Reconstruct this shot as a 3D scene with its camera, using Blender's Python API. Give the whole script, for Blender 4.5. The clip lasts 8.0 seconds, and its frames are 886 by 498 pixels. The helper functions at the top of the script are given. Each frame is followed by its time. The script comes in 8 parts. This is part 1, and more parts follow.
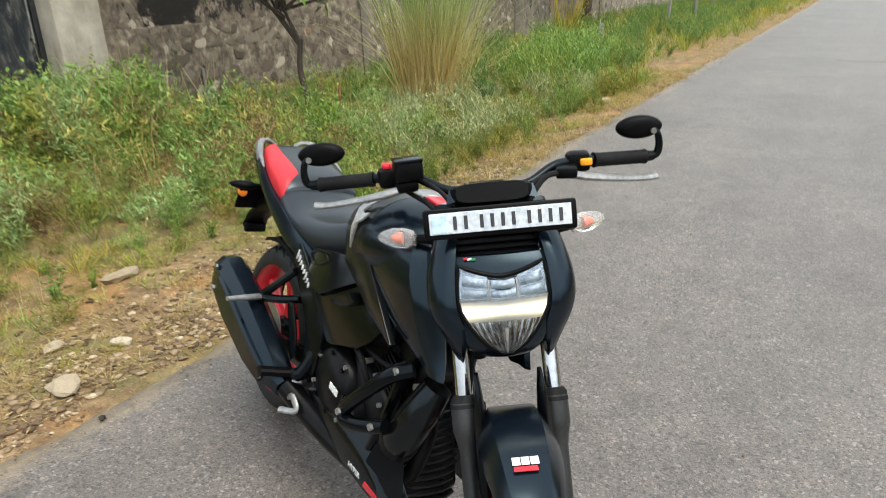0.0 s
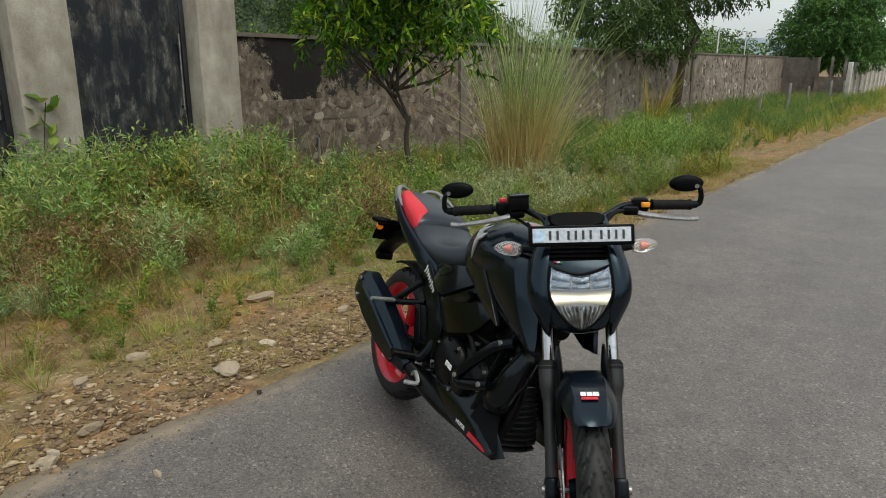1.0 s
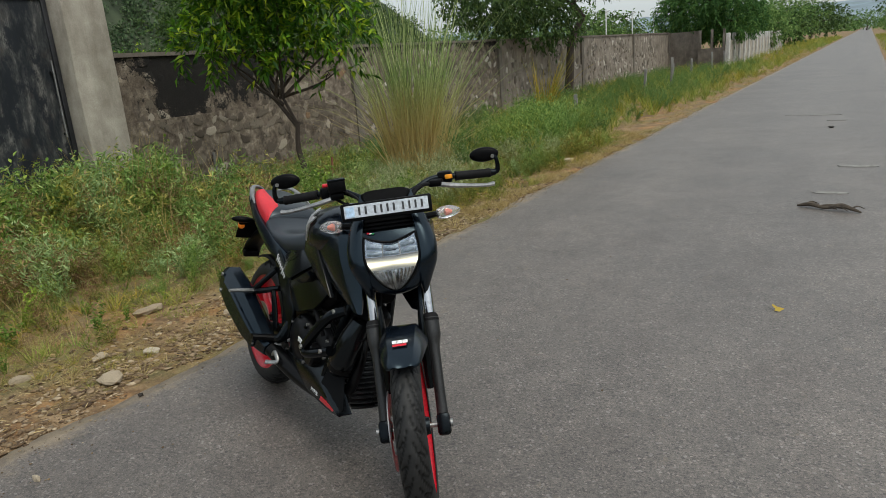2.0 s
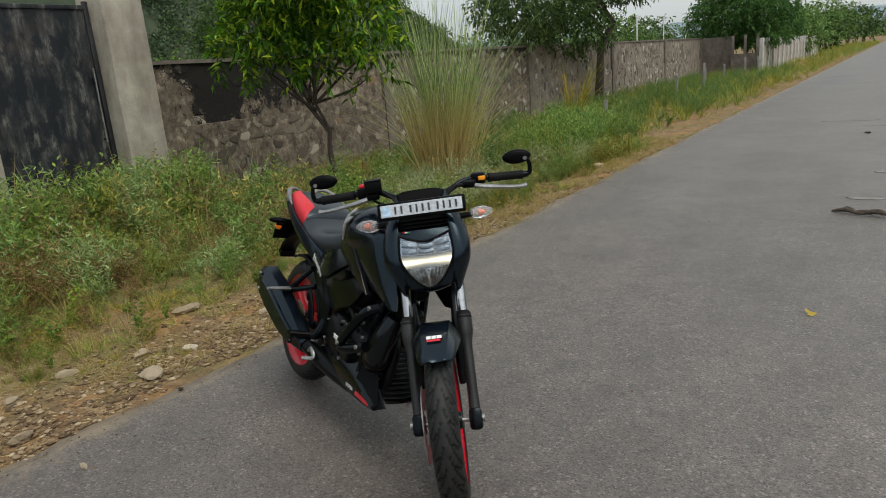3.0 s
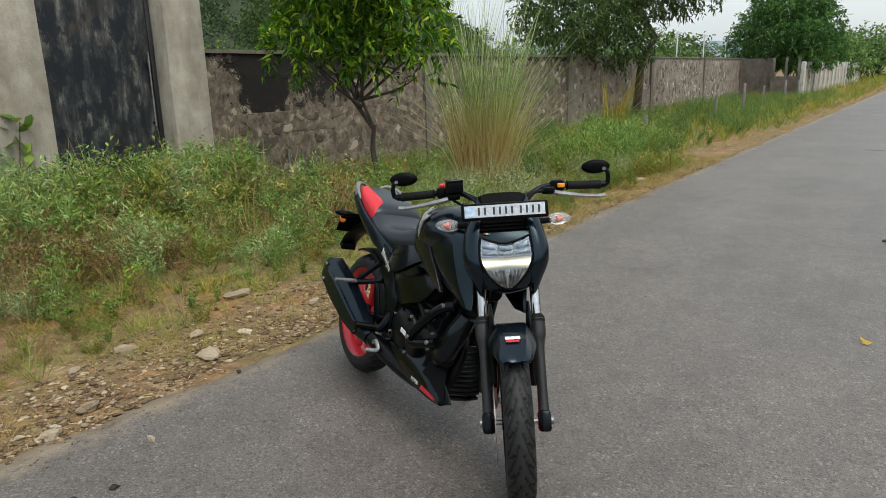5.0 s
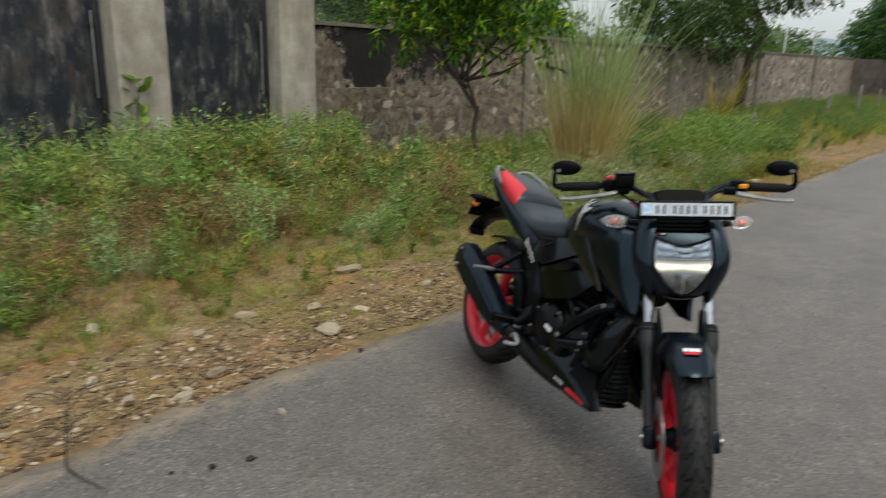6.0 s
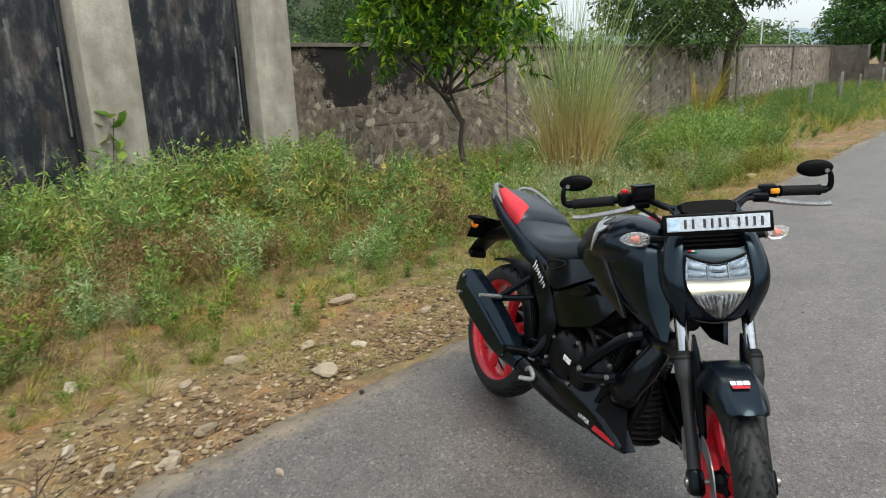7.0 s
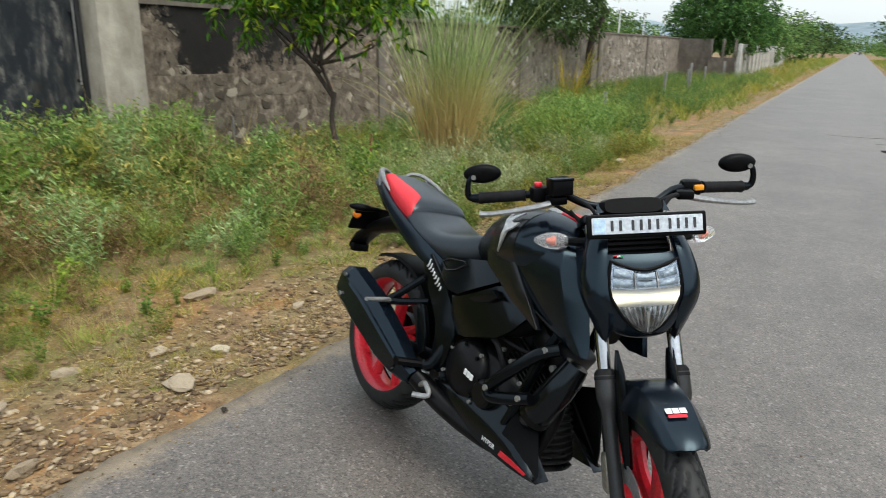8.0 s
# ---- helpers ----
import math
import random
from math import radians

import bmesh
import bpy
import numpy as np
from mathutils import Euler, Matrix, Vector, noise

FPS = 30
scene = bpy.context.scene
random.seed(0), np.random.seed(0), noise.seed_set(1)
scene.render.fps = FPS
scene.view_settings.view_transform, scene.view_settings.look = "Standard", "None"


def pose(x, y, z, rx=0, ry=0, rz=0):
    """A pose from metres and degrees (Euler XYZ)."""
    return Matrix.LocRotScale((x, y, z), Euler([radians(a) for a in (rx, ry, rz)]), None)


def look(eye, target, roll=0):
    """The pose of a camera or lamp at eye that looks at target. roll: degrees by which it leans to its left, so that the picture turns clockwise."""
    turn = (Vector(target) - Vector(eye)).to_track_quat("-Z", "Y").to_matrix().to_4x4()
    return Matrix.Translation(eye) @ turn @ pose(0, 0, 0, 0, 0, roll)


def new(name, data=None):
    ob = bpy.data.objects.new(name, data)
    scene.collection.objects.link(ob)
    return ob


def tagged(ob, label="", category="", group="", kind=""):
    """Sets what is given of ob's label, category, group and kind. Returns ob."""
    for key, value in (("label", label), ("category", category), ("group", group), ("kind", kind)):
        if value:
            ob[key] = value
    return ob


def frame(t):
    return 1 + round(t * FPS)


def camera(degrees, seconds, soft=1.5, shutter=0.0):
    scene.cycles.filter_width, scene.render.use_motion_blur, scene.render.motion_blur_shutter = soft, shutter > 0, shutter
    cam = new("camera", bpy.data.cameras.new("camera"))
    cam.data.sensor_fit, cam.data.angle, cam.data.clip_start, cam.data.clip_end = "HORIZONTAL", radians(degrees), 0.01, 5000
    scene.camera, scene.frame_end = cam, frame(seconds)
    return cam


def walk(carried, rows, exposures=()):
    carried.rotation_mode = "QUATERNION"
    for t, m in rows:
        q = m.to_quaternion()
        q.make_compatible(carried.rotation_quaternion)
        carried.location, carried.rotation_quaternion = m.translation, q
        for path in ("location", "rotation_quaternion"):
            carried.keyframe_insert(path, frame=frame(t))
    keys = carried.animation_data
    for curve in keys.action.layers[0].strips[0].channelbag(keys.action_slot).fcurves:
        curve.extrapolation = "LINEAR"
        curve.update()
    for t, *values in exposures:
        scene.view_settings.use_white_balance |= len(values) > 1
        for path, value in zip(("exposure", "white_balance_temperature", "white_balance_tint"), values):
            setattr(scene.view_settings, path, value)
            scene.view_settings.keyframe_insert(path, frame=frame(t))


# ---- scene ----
cam = camera(65.8, 8.0, soft=0.85, shutter=0.3)
PATH = [
    (0, (0.466, -0.95, 1.472), (-0.501, 0.637, 0.734), -1.7),
    (0.5, (0.657, -1.295, 1.5), (-0.426, 0.29, 0.938), -0.9),
    (0.8, (0.736, -1.507, 1.5), (-0.431, 0.027, 0.966), 0.1),
    (1, (0.786, -1.582, 1.505), (-0.408, -0.064, 0.983), 0.2),
    (1.2, (0.906, -1.59, 1.508), (-0.29, -0.063, 1.021), -0.3),
    (1.5, (1.117, -1.573, 1.503), (0.06, 0.058, 1.029), -2.4),
    (1.7, (1.197, -1.595, 1.494), (0.191, 0.052, 0.968), -4.2),
    (2.8, (1.29, -1.649, 1.476), (0.187, -0.061, 0.966), -6.0),
    (3, (1.272, -1.688, 1.477), (0.18, -0.091, 0.97), -4.9),
    (3.3, (1.197, -1.827, 1.472), (0.072, -0.247, 0.981), -3.8),
    (3.5, (1.11, -1.963, 1.473), (-0.144, -0.485, 0.978), -3.7),
    (3.7, (1.059, -2.076, 1.49), (-0.315, -0.717, 0.975), -2.1),
    (4, (1.065, -2.087, 1.49), (-0.369, -0.798, 0.958), -0.4),
    (4.3, (1.088, -1.998, 1.47), (-0.293, -0.653, 0.939), -1.9),
    (4.5, (1.125, -1.927, 1.495), (-0.16, -0.486, 0.969), -2.9),
    (4.7, (1.162, -1.852, 1.498), (-0.023, -0.321, 0.997), -3.3),
    (5.8, (0.843, -1.894, 1.472), (-0.338, -0.36, 0.971), 3.2),
    (6, (0.779, -1.946, 1.481), (-0.513, -0.519, 0.938), 1.6),
    (6.2, (0.739, -2.001, 1.481), (-0.607, -0.635, 0.912), 0.3),
    (6.5, (0.692, -1.929, 1.479), (-0.646, -0.548, 0.928), -0.6),
    (6.8, (0.63, -1.866, 1.479), (-0.674, -0.443, 0.957), -1.5),
    (7, (0.573, -1.771, 1.48), (-0.707, -0.32, 0.972), -2.2),
    (7.5, (0.475, -1.61, 1.477), (-0.704, -0.075, 0.974), -1.7),
    (8, (0.286, -1.51, 1.453), (-0.671, 0.149, 0.876), 1.0),
]
walk(cam, [(t, look(eye, target, roll)) for t, eye, target, roll in PATH], [(t, stops, kelvin, 5) for t, stops, kelvin in (
    (0, 1.2, 6600), (0.3, 0.33, 6700), (0.5, 0.05, 6750), (1, 0.37, 6650), (1.5, 0.33, 6500), (3, 0.26, 6650), (3.5, 0.18, 6750), (4, 0.55, 6550), (4.5, 0.63, 6500),
    (6, 0.40, 6600), (6.3, 0.68, 6500), (6.5, 0.77, 6450), (7, 0.81, 6400), (7.5, 0.85, 6400), (8, 0.85, 6400))])

# ---- world and light ----
world = bpy.data.worlds.new("overcast_sky")
scene.world = world
world.use_nodes = True
wn, wl = world.node_tree.nodes, world.node_tree.links
SUN_EL, SUN_AZ = radians(64), radians(-20)      # azimuth from +x towards +y of where the sun stands
sky = wn.new("ShaderNodeTexSky")
sky.sky_type = "NISHITA"
sky.sun_disc = False
sky.sun_elevation = SUN_EL
sky.sun_rotation = radians(90) - SUN_AZ
sky.dust_density = 4.0
grey = wn.new("ShaderNodeHueSaturation")
grey.inputs["Saturation"].default_value = 0.6
wl.new(sky.outputs["Color"], grey.inputs["Color"])
# a thin even cloud layer over the whole sky, a little uneven
cloud = wn.new("ShaderNodeTexNoise")
cloud.inputs["Scale"].default_value, cloud.inputs["Detail"].default_value = 1.6, 5.0
wl.new(wn.new("ShaderNodeTexCoord").outputs["Generated"], cloud.inputs["Vector"])
deck = wn.new("ShaderNodeValToRGB")
deck.color_ramp.elements[0].position, deck.color_ramp.elements[0].color = 0.3, (3.65, 4.0, 4.35, 1)
deck.color_ramp.elements[1].position, deck.color_ramp.elements[1].color = 0.7, (5.3, 5.5, 5.65, 1)
wl.new(cloud.outputs["Fac"], deck.inputs["Fac"])
veil = wn.new("ShaderNodeMix")
veil.data_type = "RGBA"
veil.inputs[0].default_value = 0.6
wl.new(grey.outputs["Color"], veil.inputs[6])
wl.new(deck.outputs["Color"], veil.inputs[7])
wl.new(veil.outputs[2], wn["Background"].inputs["Color"])
wn["Background"].inputs["Strength"].default_value = 0.15
sun = new("sun", bpy.data.lights.new("sun", "SUN"))
sun.data.energy, sun.data.angle, sun.data.color = 1.3, radians(36), (1.0, 0.95, 0.87)
sun.matrix_world = look((20 * math.cos(SUN_EL) * math.cos(SUN_AZ), 20 * math.cos(SUN_EL) * math.sin(SUN_AZ), 20 * math.sin(SUN_EL)), (0, 0, 0))


# ---- materials ----
def material(name):
    m = bpy.data.materials.new(name)
    m.use_nodes = True
    return m, m.node_tree.nodes, m.node_tree.links, m.node_tree.nodes["Principled BSDF"]


def noise_node(nodes, links, scale, detail=4.0, rough=0.6, vector=None, stretch=None):
    n = nodes.new("ShaderNodeTexNoise")
    n.inputs["Scale"].default_value, n.inputs["Detail"].default_value, n.inputs["Roughness"].default_value = scale, detail, rough
    if vector is None:
        vector = nodes.new("ShaderNodeTexCoord").outputs["Object"]
    if stretch:
        mp = nodes.new("ShaderNodeMapping")
        mp.inputs["Scale"].default_value = stretch
        links.new(vector, mp.inputs["Vector"])
        vector = mp.outputs["Vector"]
    links.new(vector, n.inputs["Vector"])
    return n.outputs["Fac"]


def ramp(nodes, links, fac, stops):
    r = nodes.new("ShaderNodeValToRGB")
    while len(r.color_ramp.elements) < len(stops):
        r.color_ramp.elements.new(0.5)
    for e, (p, c) in zip(r.color_ramp.elements, stops):
        e.position, e.color = p, (*c, 1)
    links.new(fac, r.inputs["Fac"])
    return r.outputs["Color"]


def mixed(nodes, links, fac, a, b, mode="MIX"):
    m = nodes.new("ShaderNodeMix")
    m.data_type, m.blend_type = "RGBA", mode
    for socket, value in ((m.inputs[0], fac), (m.inputs[6], a), (m.inputs[7], b)):
        if isinstance(value, tuple):
            socket.default_value = (*value, 1)
        elif isinstance(value, float):
            socket.default_value = value
        else:
            links.new(value, socket)
    return m.outputs[2]


def bumped(nodes, links, bsdf, height, strength, distance=0.01):
    b = nodes.new("ShaderNodeBump")
    b.inputs["Strength"].default_value, b.inputs["Distance"].default_value = strength, distance
    links.new(height, b.inputs["Height"])
    links.new(b.outputs["Normal"], bsdf.inputs["Normal"])


def surface(name, dark, light, scale=8.0, fine=80.0, rough=0.7, metal=0.0, bump=0.2, depth=0.004, coat=0.0, stretch=None, spec=0.5, sky_tint=None):
    """A worn two-tone surface: broad patches, fine grain and relief."""
    m, n, l, b = material(name)
    broad = noise_node(n, l, scale, stretch=stretch)
    grain = noise_node(n, l, fine, 3.0)
    col = ramp(n, l, broad, [(0.3, dark), (0.7, light)])
    fleck = ramp(n, l, grain, [(0.3, (0.75, 0.75, 0.75)), (0.7, (1.2, 1.2, 1.2))])
    l.new(mixed(n, l, 1.0, col, fleck, "MULTIPLY"), b.inputs["Base Color"])
    rr = n.new("ShaderNodeMapRange")
    rr.inputs["To Min"].default_value, rr.inputs["To Max"].default_value = max(0.02, rough - 0.1), min(1.0, rough + 0.1)
    l.new(broad, rr.inputs["Value"])
    l.new(rr.outputs["Result"], b.inputs["Roughness"])
    b.inputs["Metallic"].default_value = metal
    b.inputs["Coat Weight"].default_value = coat
    b.inputs["Specular IOR Level"].default_value = spec
    if sky_tint:
        b.inputs["Specular Tint"].default_value = (*sky_tint, 1)
    if bump:
        bumped(n, l, b, grain, bump, depth)
    return m


def foliage(name, stops, patches=None, patch_scale=0.8, gloss=0.65, shine=0.26, plants=None):
    """Leaves: each leaf its own tone, each plant its own, broad patches of other tones, light passing between."""
    m, n, l, b = material(name)
    g = n.new("ShaderNodeNewGeometry")
    col = ramp(n, l, g.outputs["Random Per Island"], stops)
    if plants:
        at = n.new("ShaderNodeAttribute")
        at.attribute_name = "plant"
        col = mixed(n, l, 1.0, col, ramp(n, l, at.outputs["Fac"], plants), "MULTIPLY")
    if patches:
        f = noise_node(n, l, patch_scale, 3.0, 0.65)
        k = len(patches)
        tone = ramp(n, l, f, [(0.33 + 0.36 * i / max(k - 1, 1), c) for i, c in enumerate(patches)])
        col = mixed(n, l, 1.0, col, tone, "MULTIPLY")
    l.new(col, b.inputs["Base Color"])
    b.inputs["Roughness"].default_value = gloss
    b.inputs["Specular IOR Level"].default_value = 0.16
    t = n.new("ShaderNodeBsdfTranslucent")
    l.new(col, t.inputs["Color"])
    x = n.new("ShaderNodeMixShader")
    x.inputs[0].default_value = shine
    l.new(b.outputs[0], x.inputs[1])
    l.new(t.outputs[0], x.inputs[2])
    l.new(x.outputs[0], n["Material Output"].inputs["Surface"])
    return m


# ---- mesh helpers ----
def np_mesh(name, verts, faces, mat, smooth=False, tone=None):
    verts, faces = np.asarray(verts, dtype=np.float32), np.asarray(faces, dtype=np.int32)
    me = bpy.data.meshes.new(name)
    k = faces.shape[1]
    me.vertices.add(len(verts))
    me.vertices.foreach_set("co", verts.ravel())
    me.loops.add(faces.size)
    me.loops.foreach_set("vertex_index", faces.ravel())
    me.polygons.add(len(faces))
    me.polygons.foreach_set("loop_start", np.arange(0, faces.size, k, dtype=np.int32))
    if smooth:
        me.polygons.foreach_set("use_smooth", np.ones(len(faces), dtype=bool))
    me.update(calc_edges=True)
    me.validate()
    if tone is not None:
        me.attributes.new("plant", "FLOAT", "POINT").data.foreach_set("value", np.asarray(tone, dtype=np.float32))
    me.materials.append(mat)
    return me


def np_thing(name, verts, faces, mat, smooth=False, parent=None, tone=None):
    ob = new(name, np_mesh(name, verts, faces, mat, smooth, tone))
    ob.parent = parent
    return ob


def unit(a):
    return a / np.maximum(np.linalg.norm(a, axis=-1, keepdims=True), 1e-9)


def leaf_quads(base, way, length, width, droop=0.0):
    """Folded diamond leaves from points base along way."""
    base, way = np.asarray(base, float), unit(np.asarray(way, float))
    n = len(base)
    length, width = np.broadcast_to(length, n)[:, None], np.broadcast_to(width, n)[:, None]
    side = unit(np.cross(way, np.random.normal(size=(n, 3)) * 0.6 + np.array([0, 0, 1.0])))
    up = np.cross(side, way)
    mid = base + way * length * 0.45
    tip = base + way * length - np.array([0, 0, 1.0]) * droop * length
    v = np.stack([base, mid + side * width / 2 + up * width * 0.15, tip, mid - side * width / 2 + up * width * 0.15], 1).reshape(-1, 3)
    i = np.arange(n)[:, None] * 4
    return v, np.concatenate([i + [0, 1, 2], i + [0, 2, 3]], 0)


def blade_strips(base, way, length, width, bend, simple=False):
    """Grass blades: tapered strips that bend towards a side, in three steps, or in two where they are small."""
    base, way = np.asarray(base, float), unit(np.asarray(way, float))
    n = len(base)
    length, width, bend = (np.broadcast_to(a, n)[:, None] for a in (length, width, bend))
    ang = np.random.uniform(0, 2 * np.pi, n)
    side = np.stack([np.cos(ang), np.sin(ang), np.zeros(n)], 1)
    out = way * np.array([1, 1, 0.0])
    out = unit(out + np.random.normal(size=(n, 3)) * np.array([0.1, 0.1, 0]))
    stations = ((0, 0.5), (0.55, 0.4)) if simple else ((0, 0.5), (0.4, 0.45), (0.75, 0.3))
    rows = []
    for s, w in (*stations, (1.0, 0)):
        q = base + way * length * s + (out - np.array([0, 0, 0.45])) * bend * length * s * s
        rows += [q + side * width * w, q - side * width * w] if w else [q]
    k = len(rows)
    i = np.arange(n)[:, None] * k
    tris = [[0, 1, 3], [0, 3, 2], [2, 3, 4]] if simple else [[0, 1, 3], [0, 3, 2], [2, 3, 5], [2, 5, 4], [4, 5, 6]]
    return np.stack(rows, 1).reshape(-1, 3), np.concatenate([i + t for t in tris], 0)


def joined(pieces):
    vs, fs, k = [], [], 0
    for v, f in pieces:
        vs.append(v)
        fs.append(f + k)
        k += len(v)
    return np.concatenate(vs), np.concatenate(fs)


def scattered(templates, places, scales, tilt=0.12, tones=None):
    """Copies of template meshes at the places, turned and scaled at random, as one mesh; with tones, also each vertex's plant tone."""
    places, scales = np.asarray(places, float), np.asarray(scales, float)
    pick = np.random.randint(0, len(templates), len(places))
    out, shade = [], []
    for k, (v, f) in enumerate(templates):
        idx = np.nonzero(pick == k)[0]
        if not len(idx):
            continue
        if tones is not None:
            shade.append(np.repeat(np.asarray(tones)[idx], len(v)))
        a = np.random.uniform(0, 2 * np.pi, len(idx))
        c, s = np.cos(a)[:, None], np.sin(a)[:, None]
        lean = np.random.normal(size=(len(idx), 2)) * tilt
        x = c * v[None, :, 0] - s * v[None, :, 1]
        y = s * v[None, :, 0] + c * v[None, :, 1]
        z = np.broadcast_to(v[None, :, 2], x.shape)
        x, y = x + lean[:, :1] * z, y + lean[:, 1:] * z
        w = np.stack([x, y, z], 2) * scales[idx][:, None, None] + places[idx][:, None, :]
        out.append((w.reshape(-1, 3), (f[None] + (np.arange(len(idx)) * len(v))[:, None, None]).reshape(-1, f.shape[1])))
    return joined(out) if tones is None else (*joined(out), np.concatenate(shade))


def part(name, bm, mat, parent=None, label="", m=None, sharp=35, smooth=True):
    """Links a bmesh as one mesh object under a thing or a part."""
    if m is not None:
        bm.transform(m)
    bmesh.ops.recalc_face_normals(bm, faces=bm.faces)
    for f in bm.faces:
        f.smooth = smooth
    for e in bm.edges:
        if len(e.link_faces) != 2 or e.calc_face_angle(4.0) > radians(sharp):
            e.smooth = False
    me = bpy.data.meshes.new(name)
    bm.to_mesh(me)
    bm.free()
    me.materials.append(mat)
    ob = new(name, me)
    ob.parent = parent
    if label:
        ob["label"] = label
    return ob


def box(sx, sy, sz, m=None, bevel=0.0, segs=2):
    bm = bmesh.new()
    bmesh.ops.create_cube(bm, size=1, matrix=Matrix.Diagonal((sx, sy, sz, 1)))
    if bevel:
        bmesh.ops.bevel(bm, geom=bm.edges[:], offset=bevel, segments=segs, affect="EDGES", profile=0.5)
    if m is not None:
        bm.transform(m)
    return bm


def merged(*bms):
    """Several bmeshes as one."""
    out = bmesh.new()
    for b in bms:
        me = bpy.data.meshes.new("tmp")
        b.to_mesh(me)
        b.free()
        out.from_mesh(me)
        bpy.data.meshes.remove(me)
    return out


def curve_points(pts, steps=6):
    """A smooth line through points."""
    pts = [Vector(p) for p in pts]
    if len(pts) < 3 or steps < 2:
        return pts
    out = []
    for i in range(len(pts) - 1):
        a, b, c, d = pts[max(i - 1, 0)], pts[i], pts[i + 1], pts[min(i + 2, len(pts) - 1)]
        for k in range(steps):
            t = k / steps
            out.append(0.5 * ((2 * b) + (c - a) * t + (2 * a - 5 * b + 4 * c - d) * t * t + (3 * b - a - 3 * c + d) * t ** 3))
    return out + [pts[-1]]


def tube(pts, radii, sides=10, steps=6, flat=1.0):
    """A round bar along a smooth line; radii: one, or one for each given point."""
    line = curve_points(pts, steps)
    if not isinstance(radii, (list, tuple)):
        radii = [radii] * len(pts)
    bm, rings, prev = bmesh.new(), [], None
    for i, p in enumerate(line):
        t = (line[min(i + 1, len(line) - 1)] - line[max(i - 1, 0)]).normalized()
        if prev is None:
            side = t.cross(Vector((0, 0, 1)))
            side = side.normalized() if side.length > 0.05 else t.cross(Vector((0, 1, 0))).normalized()
        else:
            side = (prev - t * prev.dot(t)).normalized()
        prev, up = side, side.cross(t)
        u = i / max(len(line) - 1, 1) * (len(radii) - 1)
        k = min(int(u), len(radii) - 2) if len(radii) > 1 else 0
        r = radii[k] + (radii[min(k + 1, len(radii) - 1)] - radii[k]) * (u - k)
        rings.append([bm.verts.new(p + (side * math.cos(a) + up * math.sin(a) * flat) * r) for a in (2 * math.pi * j / sides for j in range(sides))])
    for a, b in zip(rings, rings[1:]):
        for j in range(sides):
            bm.faces.new((a[j], a[(j + 1) % sides], b[(j + 1) % sides], b[j]))
    bm.faces.new(rings[0][::-1])
    bm.faces.new(rings[-1])
    return bm


def loft(sections, closed=True, caps=True):
    """A skin over sections, lists of as many points each."""
    bm = bmesh.new()
    rings = [[bm.verts.new(p) for p in s] for s in sections]
    n = len(rings[0])
    for a, b in zip(rings, rings[1:]):
        for j in range(n if closed else n - 1):
            bm.faces.new((a[j], a[(j + 1) % n], b[(j + 1) % n], b[j]))
    if caps and closed:
        bm.faces.new(rings[0][::-1])
        bm.faces.new(rings[-1])
    return bm


def lathe(profile, sides=40, closed=False):
    """A profile of (radius, y) turned about the y axis."""
    rings = [[(r * math.cos(a), y, r * math.sin(a)) for a in (2 * math.pi * j / sides for j in range(sides))] for r, y in profile]
    if closed:
        rings.append(rings[0])
    bm = loft(rings, caps=not closed)
    if closed:
        bmesh.ops.remove_doubles(bm, verts=bm.verts[:], dist=1e-6)
    return bm


def slab(outline, y0, y1, bevel=0.004, bulge=None):
    """A panel from an outline of (x, z) between two y; bulge(x, z) moves it along y."""
    bm = bmesh.new()
    a = [bm.verts.new((x, y0 + (bulge(x, z) if bulge else 0), z)) for x, z in outline]
    b = [bm.verts.new((x, y1 + (bulge(x, z) if bulge else 0), z)) for x, z in outline]
    n = len(outline)
    fa, fb = bm.faces.new(a), bm.faces.new(b[::-1])
    for j in range(n):
        bm.faces.new((a[j], b[j], b[(j + 1) % n], a[(j + 1) % n]))
    if bevel:
        es = [e for e in bm.edges if (e.verts[0] in a) == (e.verts[1] in a)]
        bmesh.ops.bevel(bm, geom=es, offset=bevel, segments=2, affect="EDGES", profile=0.5)
    bmesh.ops.triangulate(bm, faces=[f for f in bm.faces if len(f.verts) > 4])
    return bm


# ---- the ground, road and shoulder ----
WALL_X = -8.2
ROAD_L, ROAD_R = -1.8, 1.9


def road_edge(y):
    return ROAD_L + 0.08 * noise.noise((y * 0.9, 0, 0)) + 0.06 * noise.noise((y * 3.1, 3, 0)) + 0.035 * noise.noise((y * 9, 5, 0)) + 0.02 * noise.noise((y * 21, 8, 0))


def ground_z(x, y):
    """Height of the earth: level with the road, falling to a hollow along the wall."""
    if x > ROAD_L:
        d = max(0.0, x - ROAD_R)
        base = -0.03 - 0.12 * min(1, d / 3)
    else:
        d = ROAD_L - x
        base = -0.012 - 0.05 * min(d, 1.2) - 0.30 * (min(max((d - 1.2) / 3.6, 0), 1)) ** 1.3
        if y > 11:
            base *= 1 - 0.55 * min((y - 11) / 8, 1)
    return base + 0.03 * noise.noise((x * 0.7, y * 0.7, 0)) * min(1, d) + 0.012 * noise.noise((x * 3, y * 3, 2)) * min(1, d * 3)


def grid_mesh(name, xs, ys, height, mat):
    v = np.array([(x, y, height(x, y)) for y in ys for x in xs])
    nx = len(xs)
    j, i = np.meshgrid(np.arange(len(ys) - 1), np.arange(nx - 1), indexing="ij")
    a = (j * nx + i).ravel()
    return np_thing(name, v, np.stack([a, a + 1, a + nx + 1, a + nx], 1), mat, True)


